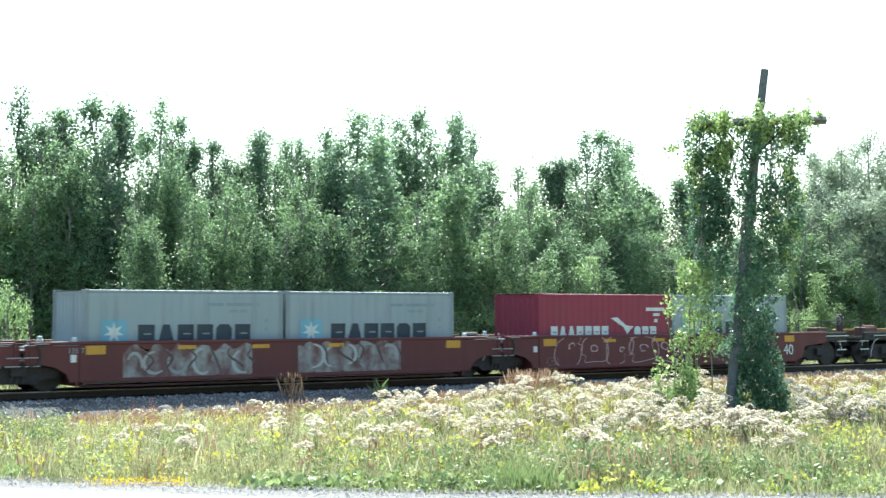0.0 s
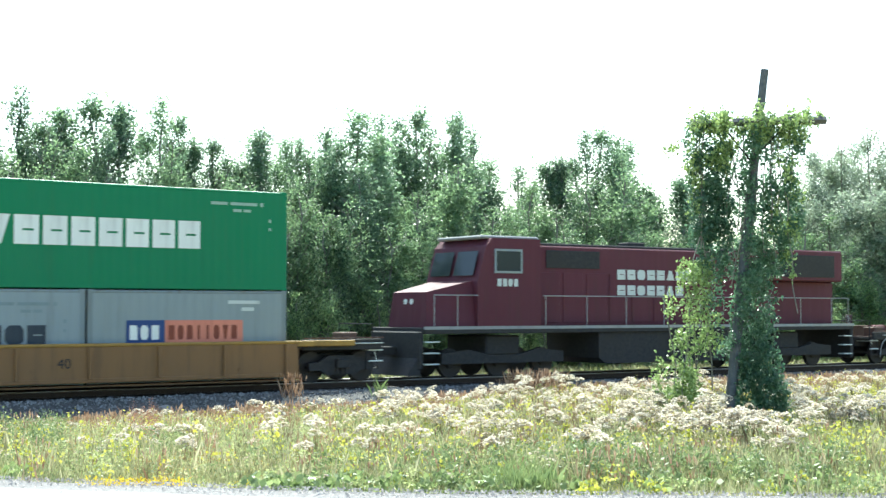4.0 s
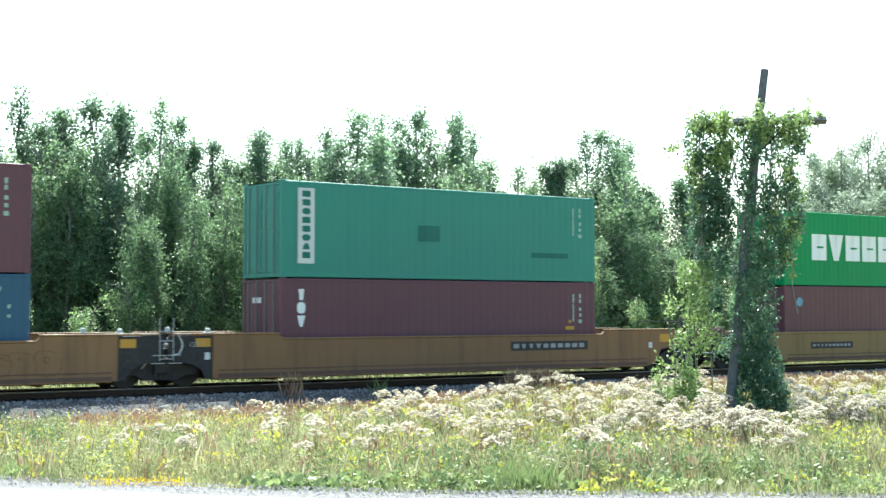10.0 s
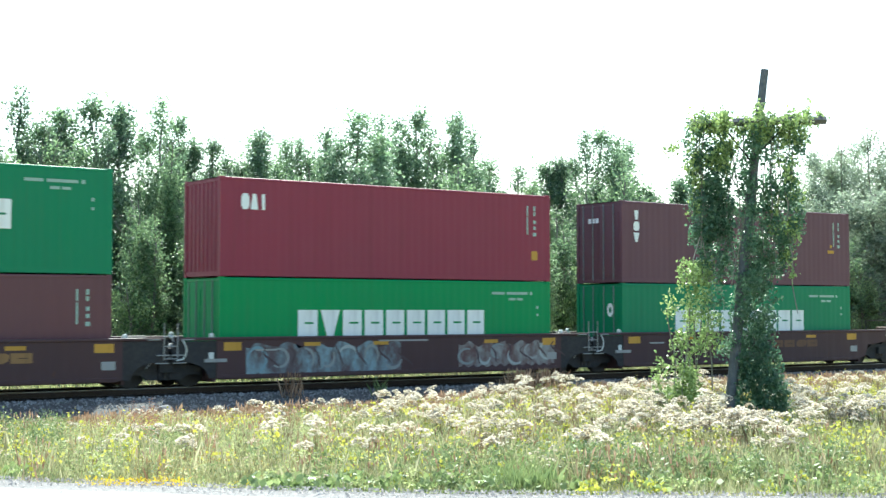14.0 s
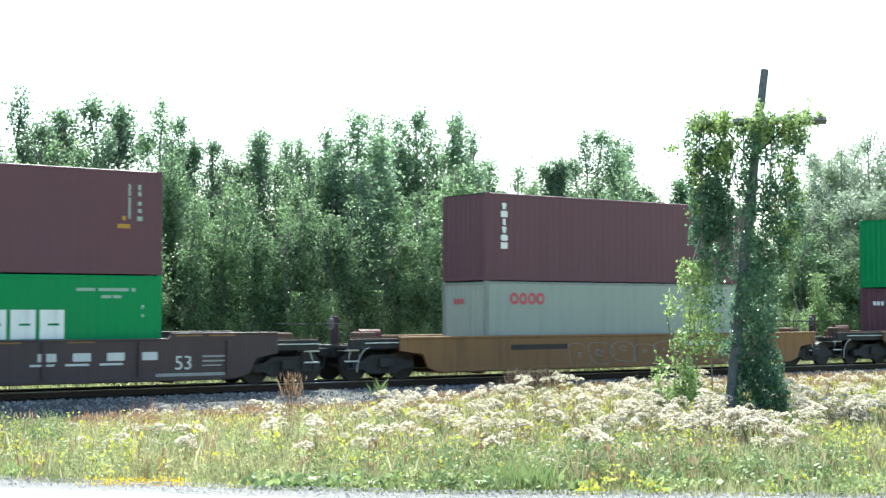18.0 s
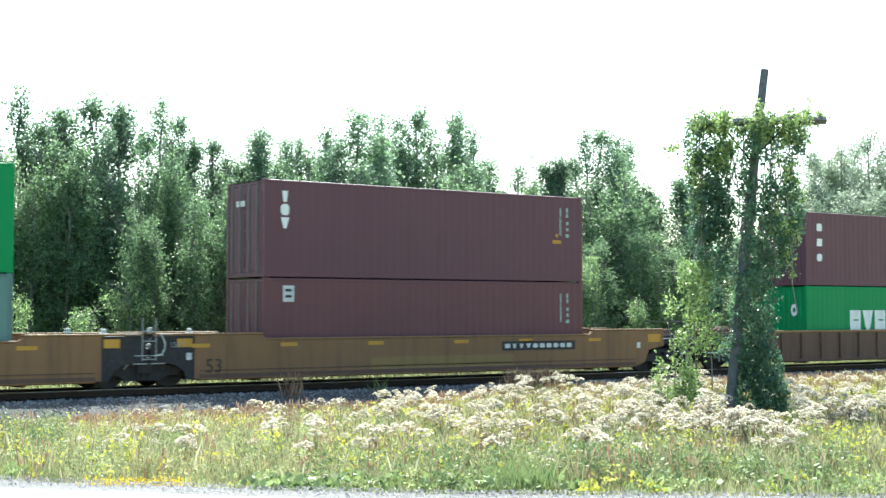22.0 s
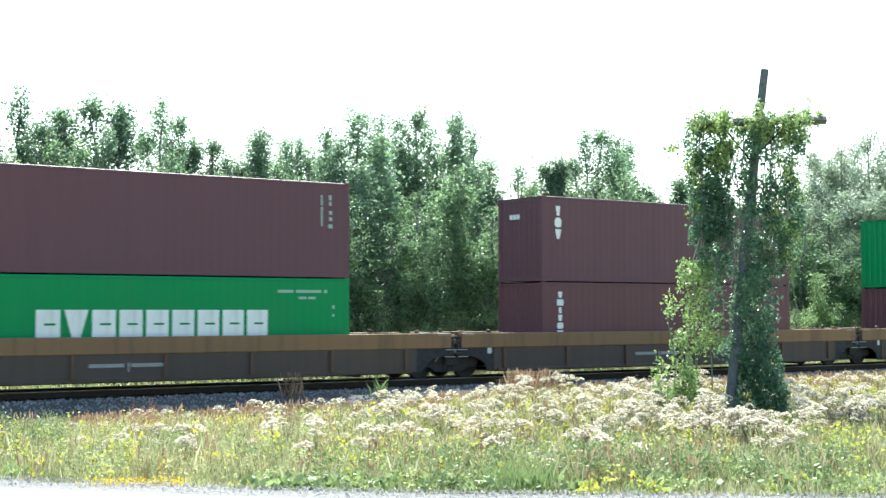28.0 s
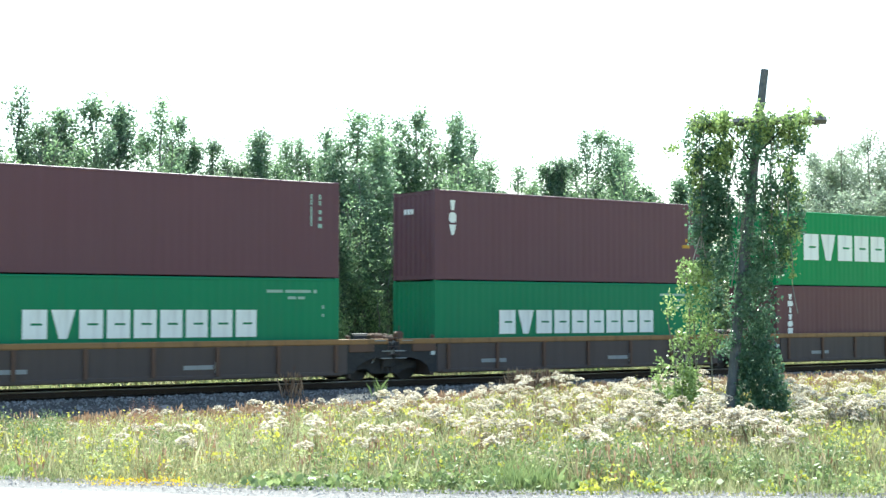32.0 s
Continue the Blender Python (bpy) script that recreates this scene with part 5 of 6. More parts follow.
    for q in w:
        text_part(q, "125T", -1.8, 0.45, 0.36, "dull_white")
        text_part(q, "53", 12.45, 0.52, 0.55, "off_white")
        strips(q, "tan_patch", (1.0, 2.6, 7.4, 9.4), 1.29, 0.75, 0.07, "sill_brown", "worn yellow-brown edge patch")
        strips(q, "tan_patch", (12.5, 13.5, -1.6), 1.44, 0.8, 0.07, "sill_brown", "worn yellow-brown edge patch")
        part("name_marking", ticks([(8.6 + k * 0.95, 9.1 + k * 0.95, 0.80, 1.02) for k in range(4)] + [(8.4 + k * 0.95, 9.05 + k * 0.95, 0.68, 0.74) for k in range(3)], Y0 - 0.012), MAT["off_white"], q, "four pale blocks underlined")
        part("pale_panel", ticks([(-2.0, 0.35, 0.24, 0.40), (11.9, 14.0, 0.24, 0.42)], Y0 - 0.012), MAT["dull_white"], q, "dull pale panels")
        data_bars(q, [(0.0, 0.8, 0.95, 1.06), (1.3, 2.2, 0.95, 1.06), (3.8, 4.4, 0.85, 0.97), (13.3, 14.0, 0.85, 0.9), (13.3, 14.0, 0.72, 0.77), (13.3, 13.9, 0.6, 0.64), (6.5, 6.75, 0.95, 1.15)])
    # orange-brown single car
    w, = run_of_wells("orange", 8.2, 9.6, [431.96], 426.2, 448.6)
    pair(431.96, "maroon", "tall_column", "cream", "red_row", "ww")
    graffiti(w, 31, 3.2, 8.2, 0.3, 1.1, 5, None, "graffiti_grey")
    data_bars(w, [(0.8, 3.2, 0.88, 1.05)], "dull_black")
    data_bars(w, [(8.6, 10.2, 0.92, 1.08)], "off_white")
    # grimy brown single car
    w, = run_of_wells("brown_low", 6.6, 8.1, [453.81], 448.6, 470.0)
    pair(453.81, "green", "big_row", "maroon", "three_column", "ww")
    flags(w, 1.02, (-0.9, 3.2, 5.4, 8.3, 10.5, 12.8))
    name_plate(w, 2.2, 4.6, 0.82, 1.02, 10, False, "dull_white")
    graffiti(w, 51, 7.4, 12.3, 0.28, 0.96, 5, "worn_brown", "rust_brown")
    # tan set of three
    w = run_of_wells("tan", 8.35, 9.6, [475.42, 495.0, 514.54], 470.0, 532.3)
    pair(475.42, "green", "big_row", "deep_green", "wide_row+ring", "ww")
    pair(495.0, "green", "big_row", "slate_green", "spaced_row")
    pair(514.54, "maroon", "three_column", "brown", "square")
    name_plate(w[0], 1.3, 4.7, 0.82, 1.14, 10, True, "off_white")
    name_plate(w[1], 5.0, 7.7, 0.62, 1.06, 3, True, "off_white", 0.2)
    name_plate(w[2], 8.5, 11.6, 0.86, 1.16, 10, True, "off_white")
    part("repaint_panel", ticks([(3.5, 9.0, 0.3, 0.75)], Y0 - 0.010), MAT["yellow_tan"], w[2], "paler repainted panel")
    for q in w:
        text_part(q, "53", -2.0, 0.42, 0.55, "dull_black")
        flags(q, 1.12, (-2.4, 0.4, 3.4, 6.6, 9.2, 12.2))
    # brown car with many ribs
    w, = run_of_wells("many_ribs", 8.25, 9.7, [538.17], 532.3, 554.3)
    pair(538.17, "maroon", "loose_column", "green", "wide_row+ring", "ww")
    name_plate(w, 9.6, 11.4, 0.8, 1.05, 3, False, "dull_white", 0.2)
    # tan short set of five
    w = run_of_wells("tan_short", 6.3, 7.5, [559.81, 575.27, 590.62, 606.17, 621.3], 554.3, 637.3)
    pair(559.81, "pale_teal", "spaced_row", "pale", "blue_row", "ww")
    pair(575.27, "deep_green", "wide_row+ring", "green", "wide_row", "ww")
    pair(590.62, "deep_green", "wide_row", "brown", "square", "ww")
    pair(606.17, "maroon", "three_column", "brown", "sign", "ww")
    pair(621.3, "red", "short_row", "green", "wide_row", "ww")
    for k, q in enumerate(w):
        corner_flags(q, 1.36, (0.0, 11.7))
        flags(q, 1.1, (2.0, 6.3, 9.0), "mark_yellow", 0.5, 0.09)
        if k in (1, 2, 3):
            name_plate(q, 3.4, 6.1, 0.52, 1.1, 3, True, "off_white", 0.2)
            text_part(q, "40", 0.25, 0.45, 0.36, "dull_black")
    name_plate(w[0], 2.6, 5.9, 0.82, 1.12, 10, True, "off_white")
    for ch, x, wide in (("L", 6.75, 1.75), ("A", 7.85, 1.70), ("S", 9.15, 1.55), ("T", 10.15, 1.65)):
        for offset, mat, y in ((0.045, "graffiti_dark", Y0 - 0.010), (0.012, "graffiti_dusk", Y0 - 0.016)):
            ob = text_part(w[0], ch, x, 0.46, 1.12, mat, y, "sprayed_letter")
            ob.data.offset = offset
            ob.matrix_basis = ob.matrix_basis @ Matrix.Diagonal((wide, 1, 1, 1))
    graffiti(w[1], 42, 9.9, 11.9, 0.4, 1.2, 4, None, "graffiti_grey")
    for x0, x1, z0 in ((1.5, 2.6, 0.3), (7.0, 8.1, 0.42), (8.35, 9.4, 0.42)):
        part("pale_patch", ticks([(x0, x1, z0, 1.24)], Y0 - 0.010), MAT["pale_green"], w[2], "pale green-white painted patch")
    # dark set of three
    w = run_of_wells("charcoal", 8.3, 9.8, [643.09, 662.82, 682.39], 637.3, 698.8)
    pair(643.09, "maroon", "col", "green", "wide_row", "ww")
    pair(662.82, "maroon", "three_column", "brown", "tall_column", "ww")
    pair(682.39, "green", "wide_row", "brown", "square", "ww")
    for q in w:
        data_bars(q, [(3.9, 4.9, 0.62, 0.72), (5.0, 5.05, 0.5, 0.75), (5.1, 6.1, 0.62, 0.72)])
        flags(q, 1.36, (-1.5, 4.4, 10.1), "mark_yellow", 0.5, 0.07)
    # dark short set of five
    w = run_of_wells("charcoal_short", 6.15, 7.5, [704.06, 719.6, 735.34, 751.06, 766.9], 698.8, 783.0)
    pair(704.06, "maroon", "sign", "deep_green", "wide_row+ring", "ww")
    pair(719.6, "maroon", "tall_column", "maroon", "col", "ww")
    pair(735.34, "maroon", "col", "deep_green", "wide_row+ring", "ww")
    pair(751.06, "maroon", "three_column", "deep_green", "wide_row", "ww")
    pair(766.9, "green", "big_row", "brown", "tall_column", "ww")
    for q in w:
        data_bars(q, [(1.6, 2.6, 0.5, 0.62), (7.0, 7.9, 0.5, 0.62), (7.95, 8.0, 0.4, 0.7)])
        flags(q, 1.2, (2.2, 4.6, 8.6), "off_white", 0.4, 0.06)


# ---- trees ----
# place, height and half width of each tree
BACK_TREES = [(15.5, 16.5, 10.3, 0.85), (17.4, 17.5, 11.2, 0.8), (18.0, 16.5, 9.8, 0.61), (19.3, 18, 10.6, 0.45), (20.2, 17, 11.1, 1.13), (21.2, 16.5, 10.8, 0.68), (23.1, 17, 11.2, 0.88), (24.4, 18, 10.7, 0.62), (24.6, 17, 9.7, 0.52), (25.7, 17.5, 9.8, 0.6), (27.1, 18, 8.9, 0.73), (27.6, 17, 10.5, 0.68), (29.5, 18, 10.4, 0.45), (29.9, 17.5, 10.4, 0.45), (30.9, 17, 10.6, 0.8)]
BACK_TREES += [(31.7, 15.5, 11.3, 1.09), (33.6, 17, 11.4, 0.87), (36.1, 17.5, 12.0, 0.9), (37.5, 18.5, 11.5, 0.92), (37.9, 17, 11.9, 0.85), (39.7, 18, 11.4, 0.88), (41.1, 18.5, 10.3, 0.61), (41.7, 17, 9.6, 0.83), (44.1, 18, 10.2, 0.74), (44.8, 17.5, 9.8, 0.57), (46.9, 18, 11.2, 0.87), (47.0, 17, 11.4, 0.86), (50.1, 18.5, 11.0, 0.96), (50.4, 17, 8.6, 0.71), (51.8, 16, 9.7, 0.77)]
MIDDLE_TREES = [(16.2, 14.5, 8.2, 0.75), (17.8, 14.5, 9.3, 0.85), (18.8, 14, 8.8, 0.85), (20.1, 15, 9.4, 0.79), (20.9, 14, 7.4, 0.52), (22.4, 14.5, 9.1, 0.76), (22.8, 13.5, 7.5, 0.57), (24.6, 14.5, 8.5, 0.82), (25.6, 14, 7.9, 0.68), (27.1, 14.5, 8.7, 0.79), (28.6, 14.5, 9.0, 0.8), (30.3, 15, 9.6, 0.78), (32.0, 13.5, 7.5, 0.72), (30.3, 13, 8.5, 0.85), (33.8, 14, 8.1, 0.84), (38.6, 14, 6.9, 0.88), (40.5, 14.5, 8.5, 0.95), (41.6, 14, 7.6, 0.85), (44.0, 14.5, 8.7, 0.98), (44.8, 13, 9.1, 1.56), (47.2, 13, 6.2, 0.93), (50.5, 14, 6.9, 0.97), (52.3, 14, 6.6, 1.16)]
FRONT_TREES = [(28.4, 10.8, 6.6, 0.85), (25.3, 10.2, 5.4, 0.8), (15.2, 14.2, 7.2, 0.90), (16.7, 13.6, 6.9, 0.78), (17.9, 13.2, 6.3, 0.78), (19.4, 11, 6.2, 0.65), (20.1, 10.5, 5.5, 0.69), (21.8, 11, 6.4, 0.71), (23.1, 11, 6.8, 0.76), (24.2, 10.5, 5.8, 0.76), (26.3, 11, 7.2, 0.88), (27.1, 10.5, 5.9, 0.75), (30.1, 10.5, 5.6, 0.77), (31.9, 11, 6.3, 0.84), (34.6, 12, 9.4, 1.4), (35.6, 11, 6.5, 0.96), (36.9, 10.5, 5.6, 0.87), (39.6, 11, 5.9, 0.95), (41.2, 10.5, 5.4, 0.91), (44.4, 11, 5.8, 0.94), (45.7, 10.5, 5.0, 0.94), (48.4, 11, 5.4, 1.08), (51.3, 11.5, 6.0, 1.23)]
RIGHT_TREES = [(54.3, 13, 6.4, 1.28), (59.0, 15, 8.5, 1.23), (64.5, 18, 11.0, 1.33), (67.0, 18, 12.1, 1.42), (70.7, 19, 12.7, 1.54), (71.8, 18, 12.6, 1.61), (56.4, 12, 6.8, 1.29), (59.9, 13, 7.2, 1.4), (61.5, 11.5, 8.8, 1.88), (64.2, 11.5, 9.2, 1.85), (58.1, 10.5, 5.6, 1.46), (73.8, 17, 11.8, 1.75)]


STYLES = {  # height, widest radius, branches, tufts to a branch, leaves to a tuft, leaf size, rise of the branches, slimness of the leaf
    "spire": (10.0, 1.2, 210, 5, 18, 0.130, 2.4, 0.85), "poplar": (10.0, 1.5, 250, 5, 19, 0.130, 2.2, 0.85), "birch": (8.0, 1.5, 195, 5, 18, 0.120, 1.7, 0.75),
    "willow": (10.0, 2.0, 300, 5, 18, 0.150, 1.0, 0.5), "low": (3.5, 1.3, 64, 4, 20, 0.105, 0.5, 0.8), "wood": (8.0, 2.0, 70, 4, 14, 0.20, 1.1, 0.85)}


def crown_mesh(seed, style):
    """Leaves in tufts along many rising branches, which end unevenly all round the trunk."""
    H, R, n, tufts, leaves, big, rise, slim = STYLES[style]
    rng = np.random.RandomState(seed)
    s = rng.uniform(0.03 if style in ("low", "birch") else 0.12, 1.0, n) ** (0.85 if style in ("low", "willow") else 1.12)
    shape = {"low": (0.9, 1.0, 0.95, 0.7, 0.4, 0.1), "birch": (0.85, 1.0, 0.92, 0.66, 0.38, 0.05), "willow": (0.8, 1.0, 1.0, 0.85, 0.55, 0.15)}.get(style, (0.85, 1.0, 0.9, 0.66, 0.38, 0.05))
    lead = {"spire": 3, "poplar": 5, "birch": 6, "willow": 7, "low": 5, "wood": 4}[style]
    which = rng.randint(0, lead, n)
    la, lo = rng.uniform(0, math.tau, lead), np.concatenate([[0], rng.uniform(0.3, 0.62, lead - 1)]) * R
    tall = np.concatenate([[1.0], rng.uniform(0.76, 0.98, lead - 1)])[which]
    a = rng.uniform(0, math.tau, n)
    side = 1 + 0.3 * np.sin(a * 2 + rng.uniform(0, 6)) + 0.25 * np.sin(a + s * 9 + rng.uniform(0, 6)) + 0.15 * np.sin(s * 23 + rng.uniform(0, 6))
    reach = np.interp(s, (0, 0.25, 0.5, 0.75, 0.9, 1.0), shape) * R * rng.uniform(0.5, 1.1, n) * side * {"spire": 0.85, "poplar": 0.72}.get(style, 0.62)
    up = np.minimum(rise * reach, s * H * 0.8)
    f = np.linspace(0.35, 1.0, tufts)[None] + rng.uniform(-0.14, 0.1, (n, tufts))
    r = reach[:, None] * f
    z = (s * H * tall)[:, None] - up[:, None] * (1 - f) + rng.uniform(-0.12, 0.12, (n, tufts))
    off = (lo[which] * (0.45 + 0.55 * s))[:, None]
    c = np.stack([off * np.cos(la[which])[:, None] + r * np.cos(a)[:, None], off * np.sin(la[which])[:, None] + r * np.sin(a)[:, None], z], 2).reshape(-1, 3)
    c[:, :2] += rng.normal(0, 0.12, (len(c), 2))
    keep = np.array([noise.noise((p[0] * 1.1, p[1] * 1.1, p[2] * 0.9 + seed)) for p in c]) > (-0.42 if style in ("spire", "poplar", "willow") else -0.22)
    c = c[keep]
    spread = rng.uniform(0.13, 0.34, len(c)) * (1.3 if style == "wood" else 1.0)
    many = np.repeat(np.arange(len(c)), rng.randint(leaves // 2, leaves * 3 // 2, len(c)))
    d = rng.normal(size=(len(many), 3)) * (0.62, 0.62, 0.9)
    p = c[many] + d * spread[many, None]
    p[:, 2] = np.clip(p[:, 2], 0.05, H * 1.02)
    q = leaf_quads(rng, p, rng.uniform(0.6, 1.15, len(p)) * big * 1.32, 0.45, slim).reshape(-1, 4, 3)
    return quads_mesh("crown", q[:, 1:].reshape(-1, 3), 3)


def trunk_mesh(seed):
    rng = random.Random(seed)
    bm = bmesh.new()
    prev, r = Vector((0, 0, -0.2)), 0.11
    for k in range(8):
        nxt = Vector((rng.uniform(-0.1, 0.1), rng.uniform(-0.1, 0.1), (k + 1) * 1.18))
        add_rod(bm, prev, nxt, r, 8, r * 0.84)
        if k > 0:
            for _ in range(5):
                a, q = rng.uniform(0, 6.28), prev.lerp(nxt, rng.random())
                tip = q + Vector((math.cos(a) * 0.75, math.sin(a) * 0.75, rng.uniform(0.8, 1.3)))
                add_rod(bm, q, tip, r * 0.33, 5, 0.006)
        prev, r = nxt, r * 0.84
    return bm


def build_trees():
    rng = random.Random(8)
    crowns = {}
    for st, n, mt in (("spire", 5, "poplar"), ("poplar", 4, "poplar"), ("birch", 5, "birch"), ("willow", 3, "willow"), ("low", 4, "shrub"), ("wood", 3, "poplar")):
        crowns[st] = [crown_mesh(30 + 7 * k + len(st), st) for k in range(n)]
        for me in crowns[st]:
            me.materials.append(MAT[mt])
    trunks = [shared("trunk%d:" % k, MAT["bark"], lambda k=k: trunk_mesh(k)) for k in range(4)]
    words = {"spire": ("tall slender green poplar in the row behind the track", "poplar tree"),
             "poplar": ("full green poplar in the row behind the track", "poplar tree"),
             "birch": ("olive green young birch in the row behind the track", "birch tree"),
             "low": ("low leafy shrub at the foot of the trees, yellow-green lifted as if sunlit", "shrub"),
             "wood": ("dense green poplar deeper in the wood", "poplar tree"),
             "willow": ("pale grey-green willow beside the track", "willow tree")}

    def plant(x, y, h, r, st):
        t = new("tree")
        t.location = (x, y, ground_z(x, y))
        t.rotation_euler = (0, 0, rng.uniform(0, 6.28))
        H, R = STYLES[st][:2]
        t.scale = (r / R, r / R, h / H)
        tagged(t, words[st][0], words[st][1], "trees behind the track")
        link("trunk", rng.choice(trunks), None, t, "pale slender trunk", Matrix.Diagonal((1, 1, H / 10, 1)))
        link("crown", rng.choice(crowns[st]), None, t)

    for x, y, h, r in BACK_TREES:
        plant(x, y, h * (1.0 if x < 42 else 1.045), r * 2.0 + 0.12, "spire" if r < 0.8 else "poplar")
    for k, (x, y, h, r) in enumerate(MIDDLE_TREES):
        plant(x, y, h + 0.2, r * (1.45 if r > 1.5 else 1.95), "poplar" if k in (3, 11, 13) else "birch")
    for x, y, h, r in FRONT_TREES:
        plant(x, y, h + (0 if r > 1.3 else 0.5), r * (1.5 if r > 1.3 else 1.95), "birch")
    for k, (x, y, h, r) in enumerate(RIGHT_TREES):
        plant(x, y, h * 1.08, r * 1.8, "birch" if k in (0, 6, 7, 10) else "willow")
    # low growth in front and a second wood behind
    for k in range(30):
        x = 11 + k * 1.95 + rng.uniform(-0.6, 0.6)
        tall = rng.uniform(1.6, 3.8) if x < 33 else rng.uniform(2.8, 5.0)
        plant(x, rng.uniform(8.6, 9.8), tall, rng.uniform(0.8, 1.3), "low")
    for k in range(24):
        x = 15 + k * 2.6 + rng.uniform(-0.6, 0.6)
        plant(x, rng.uniform(20, 23), rng.uniform(5.6, 7.0) + x * 0.012 + (1.7 if x < 30 else 0), rng.uniform(1.8, 2.3), "wood")


# ---- pole with vine ----
BASE, RIGHT, AWAY = Vector((20.81, -16.56, -0.1)), Vector((0.82, -0.5725, 0)), Vector((0.5725, 0.82, 0))


def on_pole(a, z, d=0.0):
    return BASE + RIGHT * a + AWAY * d + Vector((0, 0, z + 0.1))


def build_pole():
    p = new("utility_pole")
    p.location = BASE
    tagged(p, "old leaning wooden utility pole with one crossarm, overgrown", "utility pole")
    off = Matrix.Translation(-BASE)
    bm = bmesh.new()
    add_rod(bm, on_pole(-0.03, -0.4), on_pole(0.43, 4.0), 0.115, 12, 0.10)
    add_rod(bm, on_pole(0.43, 4.0), on_pole(0.80, 7.05), 0.10, 12, 0.08)
    part("pole", bm, MAT["timber"], p, "dark weathered pole", off)
    bm = bmesh.new()
    a, b = on_pole(-0.75, 5.93, -0.12), on_pole(2.0, 6.0, -0.12)
    add_rod(bm, a, b, 0.085, 4)
    part("crossarm", bm, MAT["timber"], p, "", off)
    part("brace", rods([(on_pole(0.5, 5.2, -0.1), on_pole(1.2, 5.92, -0.16), 0.018), (on_pole(0.45, 5.2, -0.1), on_pole(-0.1, 5.88, -0.16), 0.018)], 6), MAT["iron"], p, "iron brace", off)
    rng = np.random.RandomState(17)

    def cloud(rows, behind):
        pts = []
        for a0, a1, z0, z1, n in rows:
            for _ in range(n):
                a, z, d = rng.uniform(a0, a1), rng.uniform(z0, z1), rng.uniform(-0.28, 0.28) + behind
                for _ in range(rng.randint(14, 35)):
                    pts.append(on_pole(a + rng.normal(0, 0.055), z + rng.normal(0, 0.09), d + rng.normal(0, 0.07)))
        return np.array([tuple(q) for q in pts])

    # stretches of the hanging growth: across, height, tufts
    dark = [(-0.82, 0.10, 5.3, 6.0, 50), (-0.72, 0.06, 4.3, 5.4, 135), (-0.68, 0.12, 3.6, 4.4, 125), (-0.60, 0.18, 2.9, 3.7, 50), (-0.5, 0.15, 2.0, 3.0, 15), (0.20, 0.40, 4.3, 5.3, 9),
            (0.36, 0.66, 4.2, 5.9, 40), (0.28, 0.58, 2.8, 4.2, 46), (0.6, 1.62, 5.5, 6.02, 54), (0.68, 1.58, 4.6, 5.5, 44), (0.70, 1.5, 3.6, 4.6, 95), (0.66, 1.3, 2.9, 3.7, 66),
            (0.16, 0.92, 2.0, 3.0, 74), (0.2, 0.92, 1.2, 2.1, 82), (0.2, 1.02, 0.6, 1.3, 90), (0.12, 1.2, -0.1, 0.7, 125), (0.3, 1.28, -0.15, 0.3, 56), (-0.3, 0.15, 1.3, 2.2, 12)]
    # light and veil: stretches given the sunlit tone on tops, edges and foot
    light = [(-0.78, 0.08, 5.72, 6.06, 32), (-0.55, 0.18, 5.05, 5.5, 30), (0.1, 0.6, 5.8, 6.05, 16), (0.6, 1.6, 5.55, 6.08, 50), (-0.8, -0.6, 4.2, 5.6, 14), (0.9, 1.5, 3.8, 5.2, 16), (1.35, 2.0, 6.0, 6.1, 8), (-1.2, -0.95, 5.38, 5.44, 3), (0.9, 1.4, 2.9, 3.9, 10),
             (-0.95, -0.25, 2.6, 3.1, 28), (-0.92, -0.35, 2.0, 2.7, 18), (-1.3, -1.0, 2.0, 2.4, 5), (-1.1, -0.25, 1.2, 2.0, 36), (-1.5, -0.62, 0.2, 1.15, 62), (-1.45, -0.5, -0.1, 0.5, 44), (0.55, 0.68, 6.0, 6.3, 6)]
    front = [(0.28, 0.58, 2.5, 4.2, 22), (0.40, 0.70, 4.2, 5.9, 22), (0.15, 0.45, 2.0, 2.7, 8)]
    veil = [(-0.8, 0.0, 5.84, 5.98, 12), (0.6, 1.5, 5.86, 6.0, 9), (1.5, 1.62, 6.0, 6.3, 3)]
    v = new("climbing_vine")
    v.location = BASE
    tagged(v, "dense green climbing vine hanging from the pole and its crossarm", "vine")
    for rows, behind, mat, label in ((dark, 0.1, MAT["vine"], "hanging leaves in the shaded green tone"), (front, -0.3, MAT["vine"], "leaves twined round the pole, in the shaded green tone"), (light, -0.12, MAT["vine_sunlit"], "leaves coloured yellow-green as if sunlit"), (veil, -0.45, MAT["vine_sunlit"], "leaves trailing over the crossarm, coloured pale as if sunlit")):
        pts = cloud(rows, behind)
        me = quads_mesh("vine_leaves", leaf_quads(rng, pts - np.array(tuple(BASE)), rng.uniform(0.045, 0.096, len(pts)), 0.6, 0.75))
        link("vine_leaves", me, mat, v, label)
    for k in range(16):
        bm = bmesh.new()
        a = rng.uniform(-0.6, 1.35)
        q = on_pole(a, 5.95, rng.uniform(-0.2, 0.2))
        for z in np.arange(5.4, rng.uniform(2.0, 3.8), -0.55):
            nq = on_pole(a + rng.uniform(-0.12, 0.12), z, rng.uniform(-0.2, 0.2))
            add_rod(bm, q, nq, 0.012, 5)
            q = nq
        part("vine_stem", bm, MAT["bark"], v, "brown twining stem", off)
    for k in range(7):
        bm = bmesh.new()
        q = on_pole(-0.4 - 0.1 * k, 0.0, rng.uniform(-0.2, 0.2))
        for j in range(4):
            nq = q + RIGHT * rng.uniform(-0.12, 0.12) + Vector((0, 0, 0.55))
            add_rod(bm, q, nq, 0.014, 5)
            q = nq
